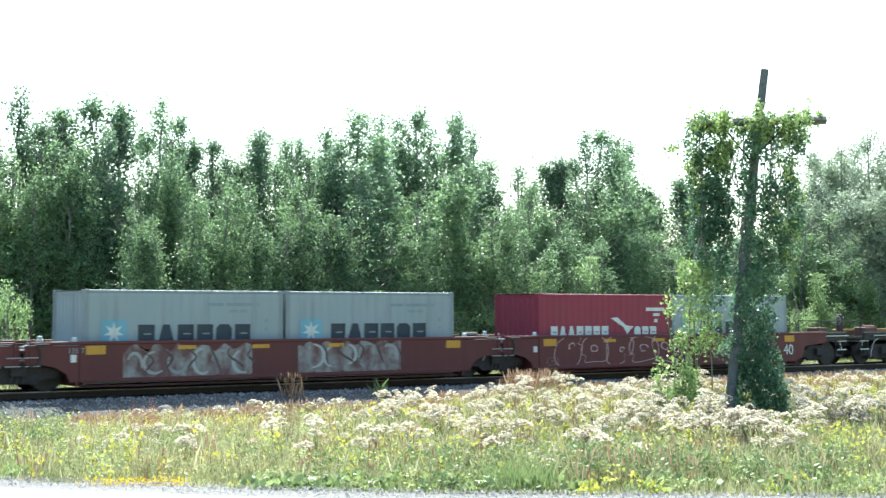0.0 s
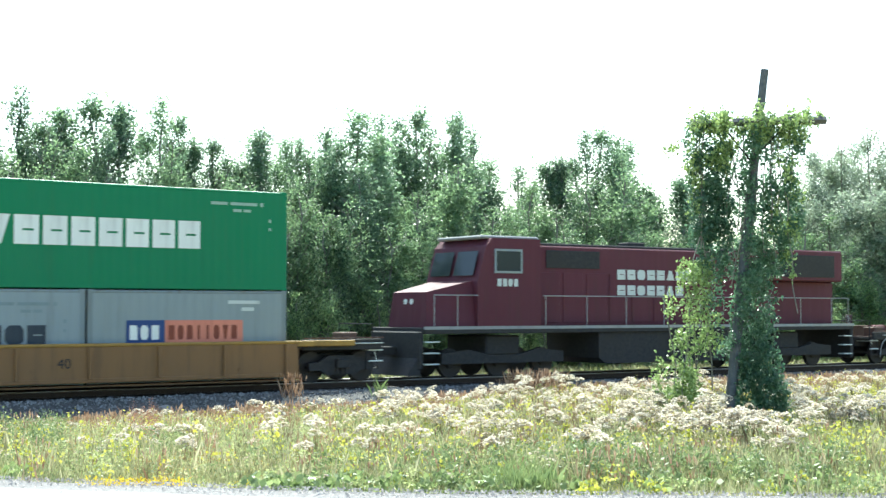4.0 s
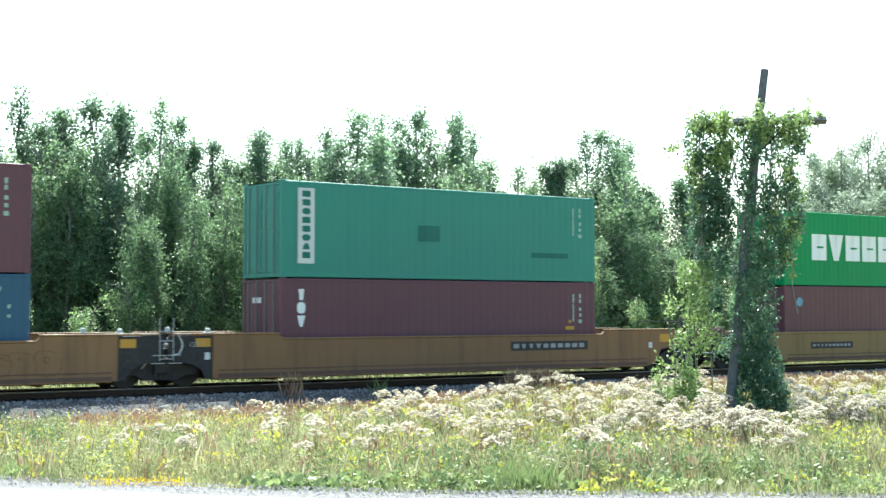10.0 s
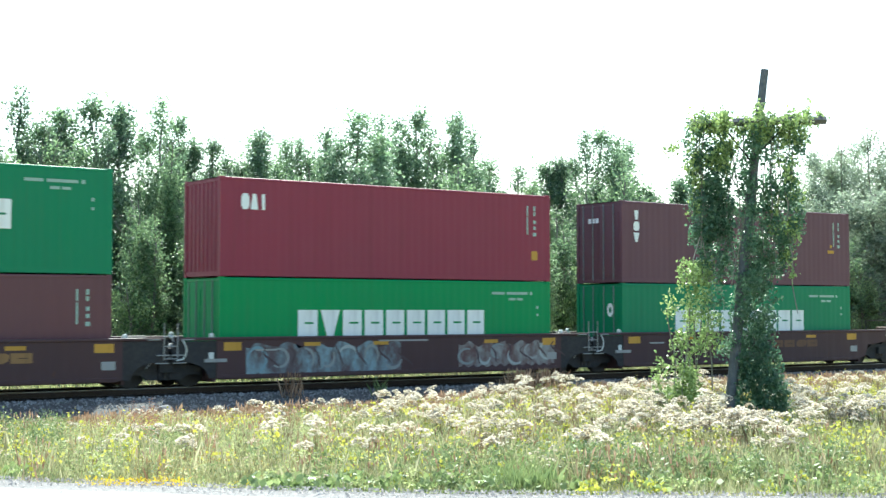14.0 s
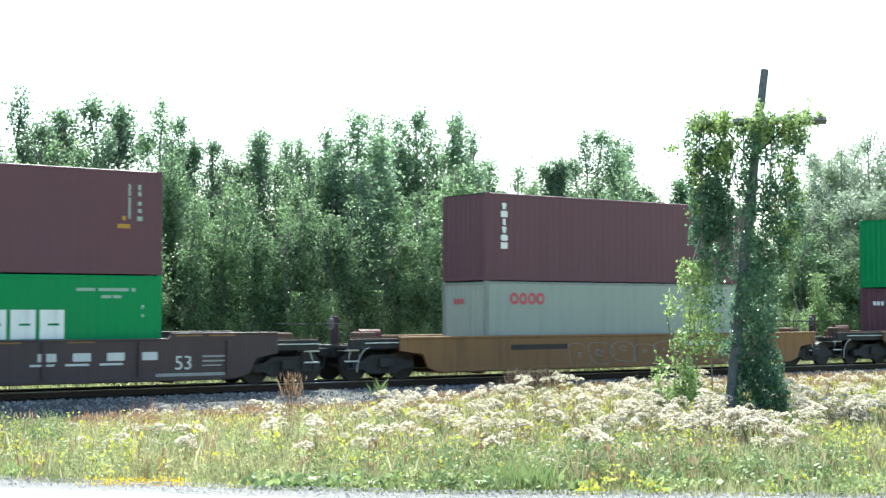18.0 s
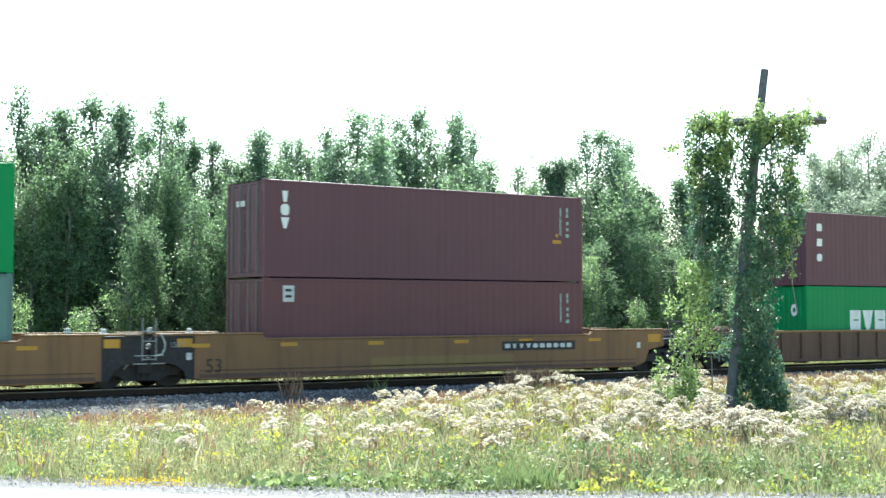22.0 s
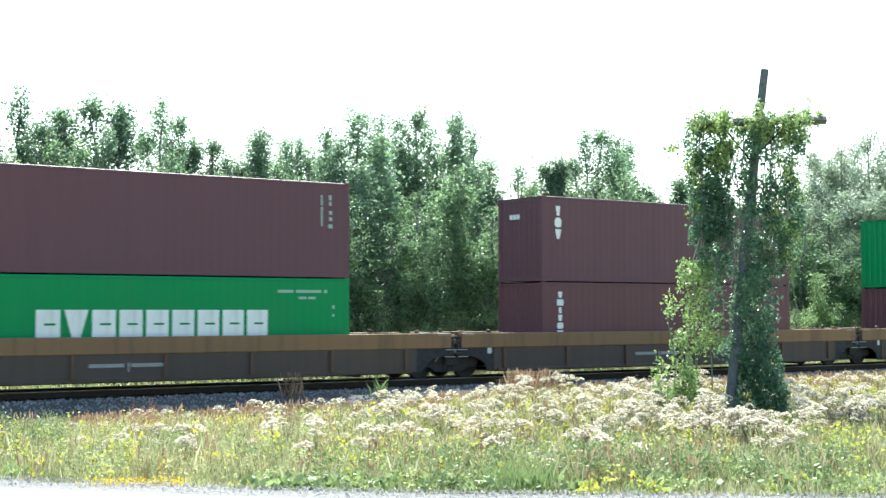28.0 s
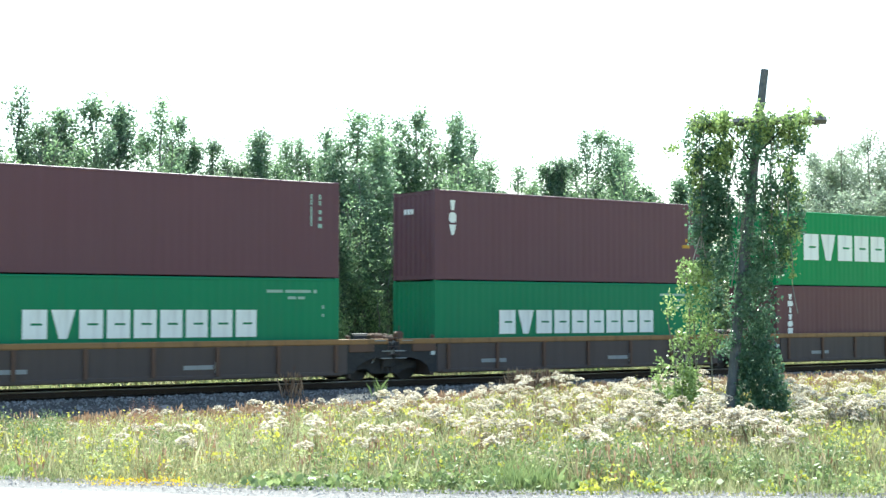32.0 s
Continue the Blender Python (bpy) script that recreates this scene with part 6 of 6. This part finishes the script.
        part("vine_stem", bm, MAT["bark"], v, "brown twining stem", off)


# ---- meadow ----
def in_view(x, y, lo=-0.36, hi=0.36):
    ex, ey = x - EYE.x, y - EYE.y
    w = ex * math.sin(YAW) + ey * math.cos(YAW)
    a = ex * math.cos(YAW) - ey * math.sin(YAW)
    return w, a / np.maximum(w, 0.1)


def meadow_points(rng, n, y0=-29.0, y1=-3.6):
    x = rng.uniform(2, 62, n)
    y = rng.uniform(y0, y1, n)
    w, s = in_view(x, y)
    edge = np.interp(x, (8, 12, 16, 19.5, 23, 40), (-5.8, -6.8, -7.2, -6.0, -4.2, -3.6)) + 0.4 * np.sin(x * 2.1) + 0.25 * np.sin(x * 5.3)
    keep = (w > np.interp(s, (-0.32, -0.2, 0, 0.32), (16.6, 16.05, 15.5, 15.1)) + 0.12 * np.sin(x * 3)) & (np.abs(s) < 0.36) & (y < edge)
    return x[keep], y[keep], w[keep], s[keep]


def field(x, y, scale, seed):
    return np.array([noise.noise((a * scale, b * scale, seed)) for a, b in zip(x, y)])


def stretch(rng, n, s0, s1, w0, w1):
    """Points of a patch of the meadow, by bearing and distance."""
    w, s = rng.uniform(w0, w1, n), rng.uniform(s0, s1, n)
    return EYE.x + w * (math.sin(YAW) + s * math.cos(YAW)), EYE.y + w * (math.cos(YAW) - s * math.sin(YAW))


def vigour(x, y):
    """How tall the plants stand: short by the road, the ballast and the pole, waist-high in patches between."""
    w, s = in_view(x, y)
    v = np.clip((w - 14.6) / 2.6, 0.5, 1.0)
    v = v * np.clip((-5.6 - y) / 6.0 + np.clip((x - 17.5) / 8, 0, 1.0), 0.25, 1.0)
    return v * np.where((np.abs(s - 0.222) < 0.03) & (w > 22.5) & (w < 29), 0.45, 1.0)


def heights(x, y):
    return np.interp(y, (-60, -27, -16, -4, 3, 30), (0.14, 0.12, -0.08, -0.48, -0.56, -0.5))


def tufted(rng, x, y, k, spread):
    """k points round each place, with the number of its tuft."""
    i = np.repeat(np.arange(len(x)), k)
    return x[i] + rng.normal(0, 1, len(i)) * spread, y[i] + rng.normal(0, 1, len(i)) * spread, i


def blades(rng, x, y, h, wide, lean=0.35):
    n = len(x)
    z = heights(x, y)
    h = h * rng.uniform(0.6, 1.0, n)
    a = rng.uniform(0, math.tau, n)
    dx, dy = np.cos(a) * wide, np.sin(a) * wide
    lx, ly = rng.normal(0, lean, n) * h, rng.normal(0, lean, n) * h
    v = np.stack([np.stack([x - dx, y - dy, z - 0.03], 1), np.stack([x + dx, y + dy, z - 0.03], 1), np.stack([x + lx * 0.4 + dx * 0.7, y + ly * 0.4 + dy * 0.7, z + h * 0.6], 1),
                  np.stack([x + lx, y + ly, z + h], 1)], 1)
    return v.reshape(-1, 3)


def spikes(rng, x, y, h, wide):
    """Upright seed heads at the top of grass stalks."""
    lx, ly, z = rng.normal(0, 0.12, len(x)) * h, rng.normal(0, 0.12, len(x)) * h, heights(x, y)
    a = rng.uniform(0, math.tau, len(x))
    dx, dy = np.cos(a) * wide, np.sin(a) * wide
    t = np.stack([x + lx, y + ly, z + h], 1)
    m = np.stack([x + lx * 0.8, y + ly * 0.8, z + h * 0.88], 1)
    b = np.stack([x + lx * 0.65, y + ly * 0.65, z + h * 0.72], 1)
    d = np.stack([dx, dy, dx * 0], 1)
    return np.stack([b, m - d, t, m + d], 1).reshape(-1, 3)


def mounds(rng, x, y, h, k, r, size, droop=0.3, slim=0.6):
    """Leafy plants: k leaves in a loose dome of height h round each place."""
    px, py, i = tufted(rng, x, y, k, r)
    off = np.hypot(px - x[i], py - y[i]) / r
    pz = heights(px, py) + h[i] * np.clip(1.0 - 0.16 * off ** 2, 0.1, 1) * np.sqrt(rng.uniform(0.02, 1, len(i)))
    return leaf_quads(rng, np.stack([px, py, pz], 1), rng.uniform(size * 0.6, size * 1.3, len(i)), droop, slim)


def umbel_quads(rng, centre, radius, k=40):
    """Domed flower heads: small round clusters of florets set close on a shallow dome."""
    n, g = len(centre), 5
    m = max(3, k // g)
    a = rng.uniform(0, math.tau, (n, m))
    r = np.sqrt(rng.uniform(0, 1, (n, m))) * radius[:, None]
    lean = rng.normal(0, 0.16, (n, 2))
    c = np.stack([centre[:, None, 0] + r * np.cos(a), centre[:, None, 1] + r * np.sin(a),
                  centre[:, None, 2] - 0.72 * r * r / radius[:, None] + lean[:, :1] * r * np.cos(a) + lean[:, 1:] * r * np.sin(a)], 2)
    size = (radius[:, None] * rng.uniform(0.16, 0.30, (n, m)))[:, :, None]
    b = rng.uniform(0, math.tau, (n, m, g))
    d = np.sqrt(rng.uniform(0.05, 1, (n, m, g))) * size
    p = np.stack([c[..., 0, None] + d * np.cos(b), c[..., 1, None] + d * np.sin(b), c[..., 2, None] - 0.7 * d * d / size + rng.normal(0, 0.004, d.shape)], 3).reshape(-1, 3)
    s = np.broadcast_to(size, d.shape).ravel() * rng.uniform(0.55, 0.85, n * m * g)
    b = rng.uniform(0, math.tau, len(s))
    tilt = rng.normal(0, 0.28, (len(s), 2))
    q = []
    for t in range(4):
        cx, cy = np.cos(b + t * math.pi / 2) * s, np.sin(b + t * math.pi / 2) * s
        q.append(np.stack([p[:, 0] + cx, p[:, 1] + cy, p[:, 2] + cx * tilt[:, 0] + cy * tilt[:, 1]], 1))
    return np.stack(q, 1).reshape(-1, 3)


def stuff(name, verts, mat, label, category):
    tagged(link(name, quads_mesh(name, verts), MAT[mat]), label, category, kind="stuff")


def build_meadow():
    rng = np.random.RandomState(21)
    # green and straw-coloured grass in tufts
    x, y, w, s = meadow_points(rng, 40000)
    keep = rng.rand(len(x)) < np.clip(1.3 - w / 45, 0.35, 1)
    x, y = x[keep], y[keep]
    tall = rng.uniform(0.12, 0.42, len(x)) * vigour(x, y) * np.interp(in_view(x, y)[1], (-0.12, 0.05), (0.66, 1))
    px, py, i = tufted(rng, x, y, 16, 0.09)
    stuff("meadow_grass", blades(rng, px, py, tall[i], 0.0028, 0.24), "grass", "tangled yellow-green meadow grass beside the track", "grass")
    x, y, w, s = meadow_points(rng, 15000)
    keep = (field(x, y, 0.45, 4) > -0.12) & (rng.rand(len(x)) < np.clip(1.3 - w / 45, 0.35, 1) * np.interp(s, (-0.15, 0.05), (0.5, 1)))
    x, y = x[keep], y[keep]
    tall = rng.uniform(0.25, 0.6, len(x)) * vigour(x, y)
    px, py, i = tufted(rng, x, y, 9, 0.08)
    stuff("straw_grass", blades(rng, px, py, tall[i], 0.0026, 0.12), "straw", "pale straw-coloured grass stalks in the meadow", "dry grass")
    # rust-brown seeding grass, by the ballast and to the road bend
    x, y, w, s = meadow_points(rng, 30000)
    by_track = np.where(x < 20, y > -9.8, y > -7.8 - np.clip((x - 24) / 3, 0, 2.5))
    keep = rng.rand(len(x)) < np.where(by_track, np.clip(np.where(x > 26, 0.9, 0.22) + field(x, y, 0.5, 9) * 2.0, 0.05, 1), 0.05) * np.where(s > -0.12, 0.8, np.where(by_track, 1, 0.35))
    x, y = x[keep], y[keep]
    tall = rng.uniform(0.25, 0.5, len(x)) * np.clip(vigour(x, y) + 0.3, 0, 1)
    px, py, i = tufted(rng, x, y, 9, 0.09)
    stuff("seeding_grass", np.concatenate([blades(rng, px, py, tall[i], 0.003, 0.16), spikes(rng, px, py, tall[i] * rng.uniform(0.9, 1.2, len(i)), 0.014)]), "dry_grass", "rust-brown seeding grass along the ballast", "dry grass")
    # short tan grass at the foot of the ballast
    x, y = rng.uniform(9, 30, 32000), rng.uniform(-7.4, -3.2, 32000)
    stuff("short_grass", blades(rng, x, y, rng.uniform(0.03, 0.13, len(x)), 0.004, 0.5), "straw", "short tan grass at the foot of the ballast", "dry grass")
    # leafy weeds in mounds
    x, y, w, s = meadow_points(rng, 19000)
    keep = (field(x, y, 0.6, 11) > -0.14) & (rng.rand(len(x)) < np.clip(1.4 - w / 40, 0.4, 1))
    x, y = x[keep], y[keep]
    stuff("meadow_weeds", mounds(rng, x, y, rng.uniform(0.2, 0.48, len(x)) * vigour(x, y), 30, 0.1, 0.045, 0.2, 0.5), "weed", "leafy green weeds among the grass", "weeds")
    x, y, w, s = meadow_points(rng, 6000)
    keep = field(x, y, 0.5, 23) > np.where(s < -0.1, 0.34, 0.24)
    x, y = x[keep], y[keep]
    xs, ys = [x], [y]
    for s0, s1, w0, w1, n in ((0.10, 0.175, 16.1, 18.4, 70), (-0.01, 0.04, 15.9, 18.0, 34), (0.045, 0.10, 17.0, 19.5, 34), (0.18, 0.23, 15.8, 17.4, 26), (0.25, 0.31, 16.0, 18.0, 22)):
        a, b = stretch(rng, n, s0, s1, w0, w1)
        xs.append(a)
        ys.append(b)
    x, y = np.concatenate(xs), np.concatenate(ys)
    stuff("tall_weeds", mounds(rng, x, y, rng.uniform(0.3, 0.56, len(x)) * np.clip(vigour(x, y) + 0.1, 0, 1), 54, 0.1, 0.065, 0.5, 0.4), "tall_weed", "dark leafy weeds standing in the meadow", "weeds")
    # fine-leaved growth toward the road bend, green and tan in patches
    x, y, w, s = meadow_points(rng, 17000)
    keep = rng.rand(len(x)) < np.interp(s, (-0.2, 0.0, 0.15), (1, 0.5, 0.1))
    x, y = x[keep], y[keep]
    tan = field(x, y, 0.6, 91) + np.clip((y + 13) / 22, -0.2, 0.3) + rng.normal(0, 0.06, len(x)) > 0.0
    for name, pick, mat, label in (("fine_weeds", ~tan, "tall_weed", "fine-leaved olive green weeds"), ("tan_weeds", tan, "tan_weed", "withered tan and ochre weeds")):
        stuff(name, mounds(rng, x[pick], y[pick], rng.uniform(0.16, 0.46, pick.sum()) * vigour(x[pick], y[pick]), 26, 0.09, 0.034, 0.3, 0.5), mat, label, "weeds")
    x, y = stretch(rng, 130, -0.345, -0.272, 21.0, 25.5)
    stuff("weed_bush", mounds(rng, x, y, rng.uniform(0.35, 0.75, len(x)), 70, 0.12, 0.04, 0.4, 0.5), "tall_weed", "bushy olive green weeds by the ballast", "weeds")
    x, y = stretch(rng, 26, -0.222, -0.205, 22.6, 25.5)
    stuff("red_dock", mounds(rng, x, y, rng.uniform(0.4, 0.85, len(x)), 90, 0.05, 0.032, 0.4, 0.5), "dock", "rust-red seed plumes of dock", "weeds")
    # vivid low leaves along the road's edge
    xs, ys = [], []
    for s0, s1, w0, w1, n in ((-0.14, -0.07, 15.7, 16.5, 60), (-0.09, 0.0, 16.0, 17.2, 30), (0.0, 0.2, 15.5, 16.5, 30), (-0.32, -0.3, 17.0, 18.5, 10), (0.22, 0.32, 15.4, 16.6, 20)):
        a, b = stretch(rng, n, s0, s1, w0, w1)
        xs.append(a)
        ys.append(b)
    x, y = np.concatenate(xs), np.concatenate(ys)
    stuff("broad_leaves", mounds(rng, x, y, rng.uniform(0.1, 0.26, len(x)), 18, 0.1, 0.095, 0.1, 0.8), "fresh_leaf", "low broad fresh green leaves along the road edge", "weeds")
    x, y = stretch(rng, 26, 0.04, 0.075, 15.9, 17.2)
    px, py, i = tufted(rng, x, y, 26, 0.06)
    stuff("fresh_grass", blades(rng, px, py, rng.uniform(0.2, 0.4, len(x))[i], 0.0035, 0.22), "fresh_leaf", "fresh green grass clump by the road edge", "grass")
    x, y, w, s = meadow_points(rng, 9000)
    keep = (rng.rand(len(x)) < np.clip(0.15 + field(x, y, 0.7, 71) * 2.2, 0.02, 0.8) * np.where(s < 0.0, 0.25, 1) * np.clip((w - 15.5) / 2.5, 0.2, 1))
    x, y = x[keep], y[keep]
    px, py, i = tufted(rng, x, y, 5, 0.07)
    tall = rng.uniform(0.3, 0.62, len(x)) * vigour(x, y)
    stuff("brown_stalks", np.concatenate([blades(rng, px, py, tall[i], 0.0042, 0.10), spikes(rng, px, py, tall[i], 0.011)]), "stalk", "thin red-brown seed stalks in the meadow", "seed stalks")
    # white umbels
    x, y, w, s = meadow_points(rng, 9000, -29, -5.0)
    want = np.clip(0.52 + s * 1.0, 0.14, 0.72) * np.clip((w - 17.2) / 3.0, 0.0, 1) * np.where((y > -8.5) & (x < 19), 0.1, 1) * np.interp(s, (-0.3, -0.14, -0.06), (0.4, 0.5, 1)) * np.where(y > -8 - 4.5 * np.clip((x - 24) / 6, 0, 1), 0.03, 1)
    keep = rng.rand(len(x)) < want * np.clip(0.30 + field(x, y, 0.55, 7) * 2.4, 0.02, 1.2) * np.clip(1.35 - w / 55, 0.4, 1) * np.where((np.abs(s - 0.222) < 0.028) & (w > 24) & (w < 29), 0.15, 1)
    x, y = x[keep], y[keep]
    hh = heights(x, y) + rng.uniform(0.38, 0.74, len(x)) * np.clip(vigour(x, y) + 0.12, 0, 1) * np.where((in_view(x, y)[1] < -0.08) & (y > -13.5), 0.66, 1)
    heads, stems = [], []
    for k in range(3):
        px, py, pz = x + rng.normal(0, 0.19, len(x)), y + rng.normal(0, 0.19, len(x)), hh + rng.normal(0, 0.07, len(x))
        heads.append(np.stack([px, py, pz], 1))
        stems.append(np.stack([np.stack([x - 0.004, y, hh - 0.5], 1), np.stack([x + 0.004, y, hh - 0.5], 1), np.stack([px + 0.003, py, pz], 1), np.stack([px - 0.003, py, pz], 1)], 1).reshape(-1, 3))
    hd = np.concatenate(heads)
    stuff("umbel_flowers", umbel_quads(rng, hd, rng.uniform(0.07, 0.165, len(hd)), 125), "umbel", "white flat-topped umbel flowers in the meadow", "white flowers")
    stuff("umbel_stems", np.concatenate(stems), "stem", "thin green flower stems", "flower stems")
    # fading, cream-pink flower heads lower down
    x, y, w, s = meadow_points(rng, 5000)
    keep = rng.rand(len(x)) < np.clip(0.7 + s * 0.6, 0.4, 0.9) * np.clip(0.5 + field(x, y, 0.6, 41) * 2, 0.02, 1)
    x, y = x[keep], y[keep]
    c = np.stack([x, y, heights(x, y) + rng.uniform(0.2, 0.5, len(x)) * vigour(x, y)], 1)
    stuff("faded_flowers", umbel_quads(rng, c, rng.uniform(0.04, 0.10, len(c)), 25), "faded", "fading cream and pink umbel flowers", "white flowers")
    # yellow flowers in small sprays
    x, y, w, s = meadow_points(rng, 7000)
    keep = rng.rand(len(x)) < np.clip(0.02 + field(x, y, 0.8, 15) * 2.6, 0.02, 0.9) * np.where(s < -0.05, 0.85, 0.75)
    x, y = x[keep], y[keep]
    hh = rng.uniform(0.25, 0.55, len(x)) * vigour(x, y)
    px, py, i = tufted(rng, x, y, 9, 0.06)
    c = np.stack([px, py, heights(px, py) + hh[i] + rng.normal(0, 0.05, len(i))], 1)
    stuff("yellow_flowers", leaf_quads(rng, c, rng.uniform(0.03, 0.06, len(c)), 0.0, 0.9), "yellow_flower", "small yellow meadow flowers", "yellow flowers")
    x, y, w, s = meadow_points(rng, 9000)
    keep = rng.rand(len(x)) < np.clip(0.25 + field(x, y, 0.7, 51) * 2.4, 0.05, 0.95) * np.interp(s, (-0.12, 0.05), (0.35, 1))
    x, y = x[keep], y[keep]
    stuff("yellow_heads", mounds(rng, x, y, rng.uniform(0.3, 0.58, len(x)) * vigour(x, y), 20, 0.07, 0.06, 0.0, 0.8), "yellow_green", "yellow-green leafy flower clusters", "yellow flowers")
    # yellow carpet by the road
    x, y = stretch(rng, 1000, -0.268, -0.125, 16.0, 16.6)
    w, s = in_view(x, y)
    keep = rng.rand(len(x)) < np.clip(0.55 + field(x, y, 1.7, 61) * 1.6, 0.0, 1) * np.interp(s, (-0.268, -0.25, -0.245, -0.205, -0.18, -0.125), (0.0, 0.3, 1, 1, 0.2, 0.03))
    x, y = x[keep], y[keep]
    stuff("yellow_carpet", mounds(rng, x, y, rng.uniform(0.08, 0.22, len(x)), 14, 0.07, 0.035, 0.0, 0.9), "golden", "low carpet of golden yellow flowers by the road", "yellow flowers")
    x, y = rng.normal(21.9, 0.10, 34), rng.normal(-1.7, 0.08, 34)
    v = blades(rng, x, y, rng.uniform(0.3, 0.62, len(x)), 0.016, 0.28)
    v[:, 2] += 0.19
    tagged(link("sprout", quads_mesh("sprout", v), MAT["fresh_leaf"]), "fresh green weed sprouting from the ballast", "weed", "", "stuff")
    # grass and weeds behind the track
    x, y = rng.uniform(8, 78, 34000), rng.uniform(3.9, 10.5, 34000)
    green = field(x, y, 0.5, 81) + rng.normal(0, 0.12, len(x)) > -0.05
    tall = rng.uniform(0.25, 0.6, len(x))
    # far grass takes the pale straw tone to stand in for sun on it
    stuff("far_grass", blades(rng, x[~green], y[~green], tall[~green], 0.012), "straw", "straw-pale grass between the track and the trees, coloured to look sunlit", "grass")
    stuff("far_weeds", blades(rng, x[green], y[green], tall[green], 0.018), "weed", "green weeds between the track and the trees", "weeds")
    # single plants that stand out
    for px, py, h in ((22.6, -7.6, 1.0), (23.8, -8.2, 0.95), (24.4, -7.0, 1.0), (21.4, -15.0, 0.85), (21.9, -18.9, 0.8), (22.4, -15.6, 0.8), (19.6, -17.4, 0.75), (23.4, -16.4, 0.75), (27.6, -9.0, 1.0), (25.6, -9.6, 0.95)):
        f, h = new("umbel_plant"), h * 0.88
        gz = ground_z(px, py)
        f.location = (px, py, gz)
        tagged(f, "tall white umbel flower rising above the meadow", "umbel plant", "tall umbel plants")
        for k in range(5):
            a = rng.uniform(0, 6.28)
            tip = Vector((math.cos(a) * 0.2, math.sin(a) * 0.2, h * rng.uniform(0.85, 1.05)))
            part("stem", rods([((0, 0, -0.05), tip, 0.006)], 5), MAT["stem"], f)
            tagged(link("flower_head", quads_mesh("flower_head", umbel_quads(rng, np.array([tuple(tip)]), np.array([rng.uniform(0.09, 0.15)]), 90)), MAT["umbel"], f), kind="stuff")
    for px, py, gz, n, r in ((19.15, -1.5, -0.32, 64, 0.15), (26.4, -3.0, -0.55, 190, 0.3), (27.1, -3.1, -0.55, 190, 0.3), (26.0, -2.9, -0.55, 90, 0.2)):
        x, y = rng.normal(px, r, n), rng.normal(py, r * 0.7, n)
        h = rng.uniform(0.35, 0.8, n) * (1 if r < 0.2 else 1.25)
        v = np.concatenate([blades(rng, x, y, h, 0.0035, 0.22), spikes(rng, x, y, h, 0.016)])
        v[:, 2] += gz - heights(0, py)
        t = link("grass_tuft", quads_mesh("grass_tuft", v), MAT["dry_grass"])
        tagged(t, "tuft of dry seeding grass on the ballast slope", "grass tuft", "grass tufts by the track", "stuff")


# ---- the train runs ----
def motions():
    for ob, u, y, z in MOVING:
        walk(ob, [(t, pose(u - s, y, z)) for t, s in TRAIN])


build_ground()
build_road()
build_track()
build_trees()
build_pole()
build_meadow()
build_train()
motions()
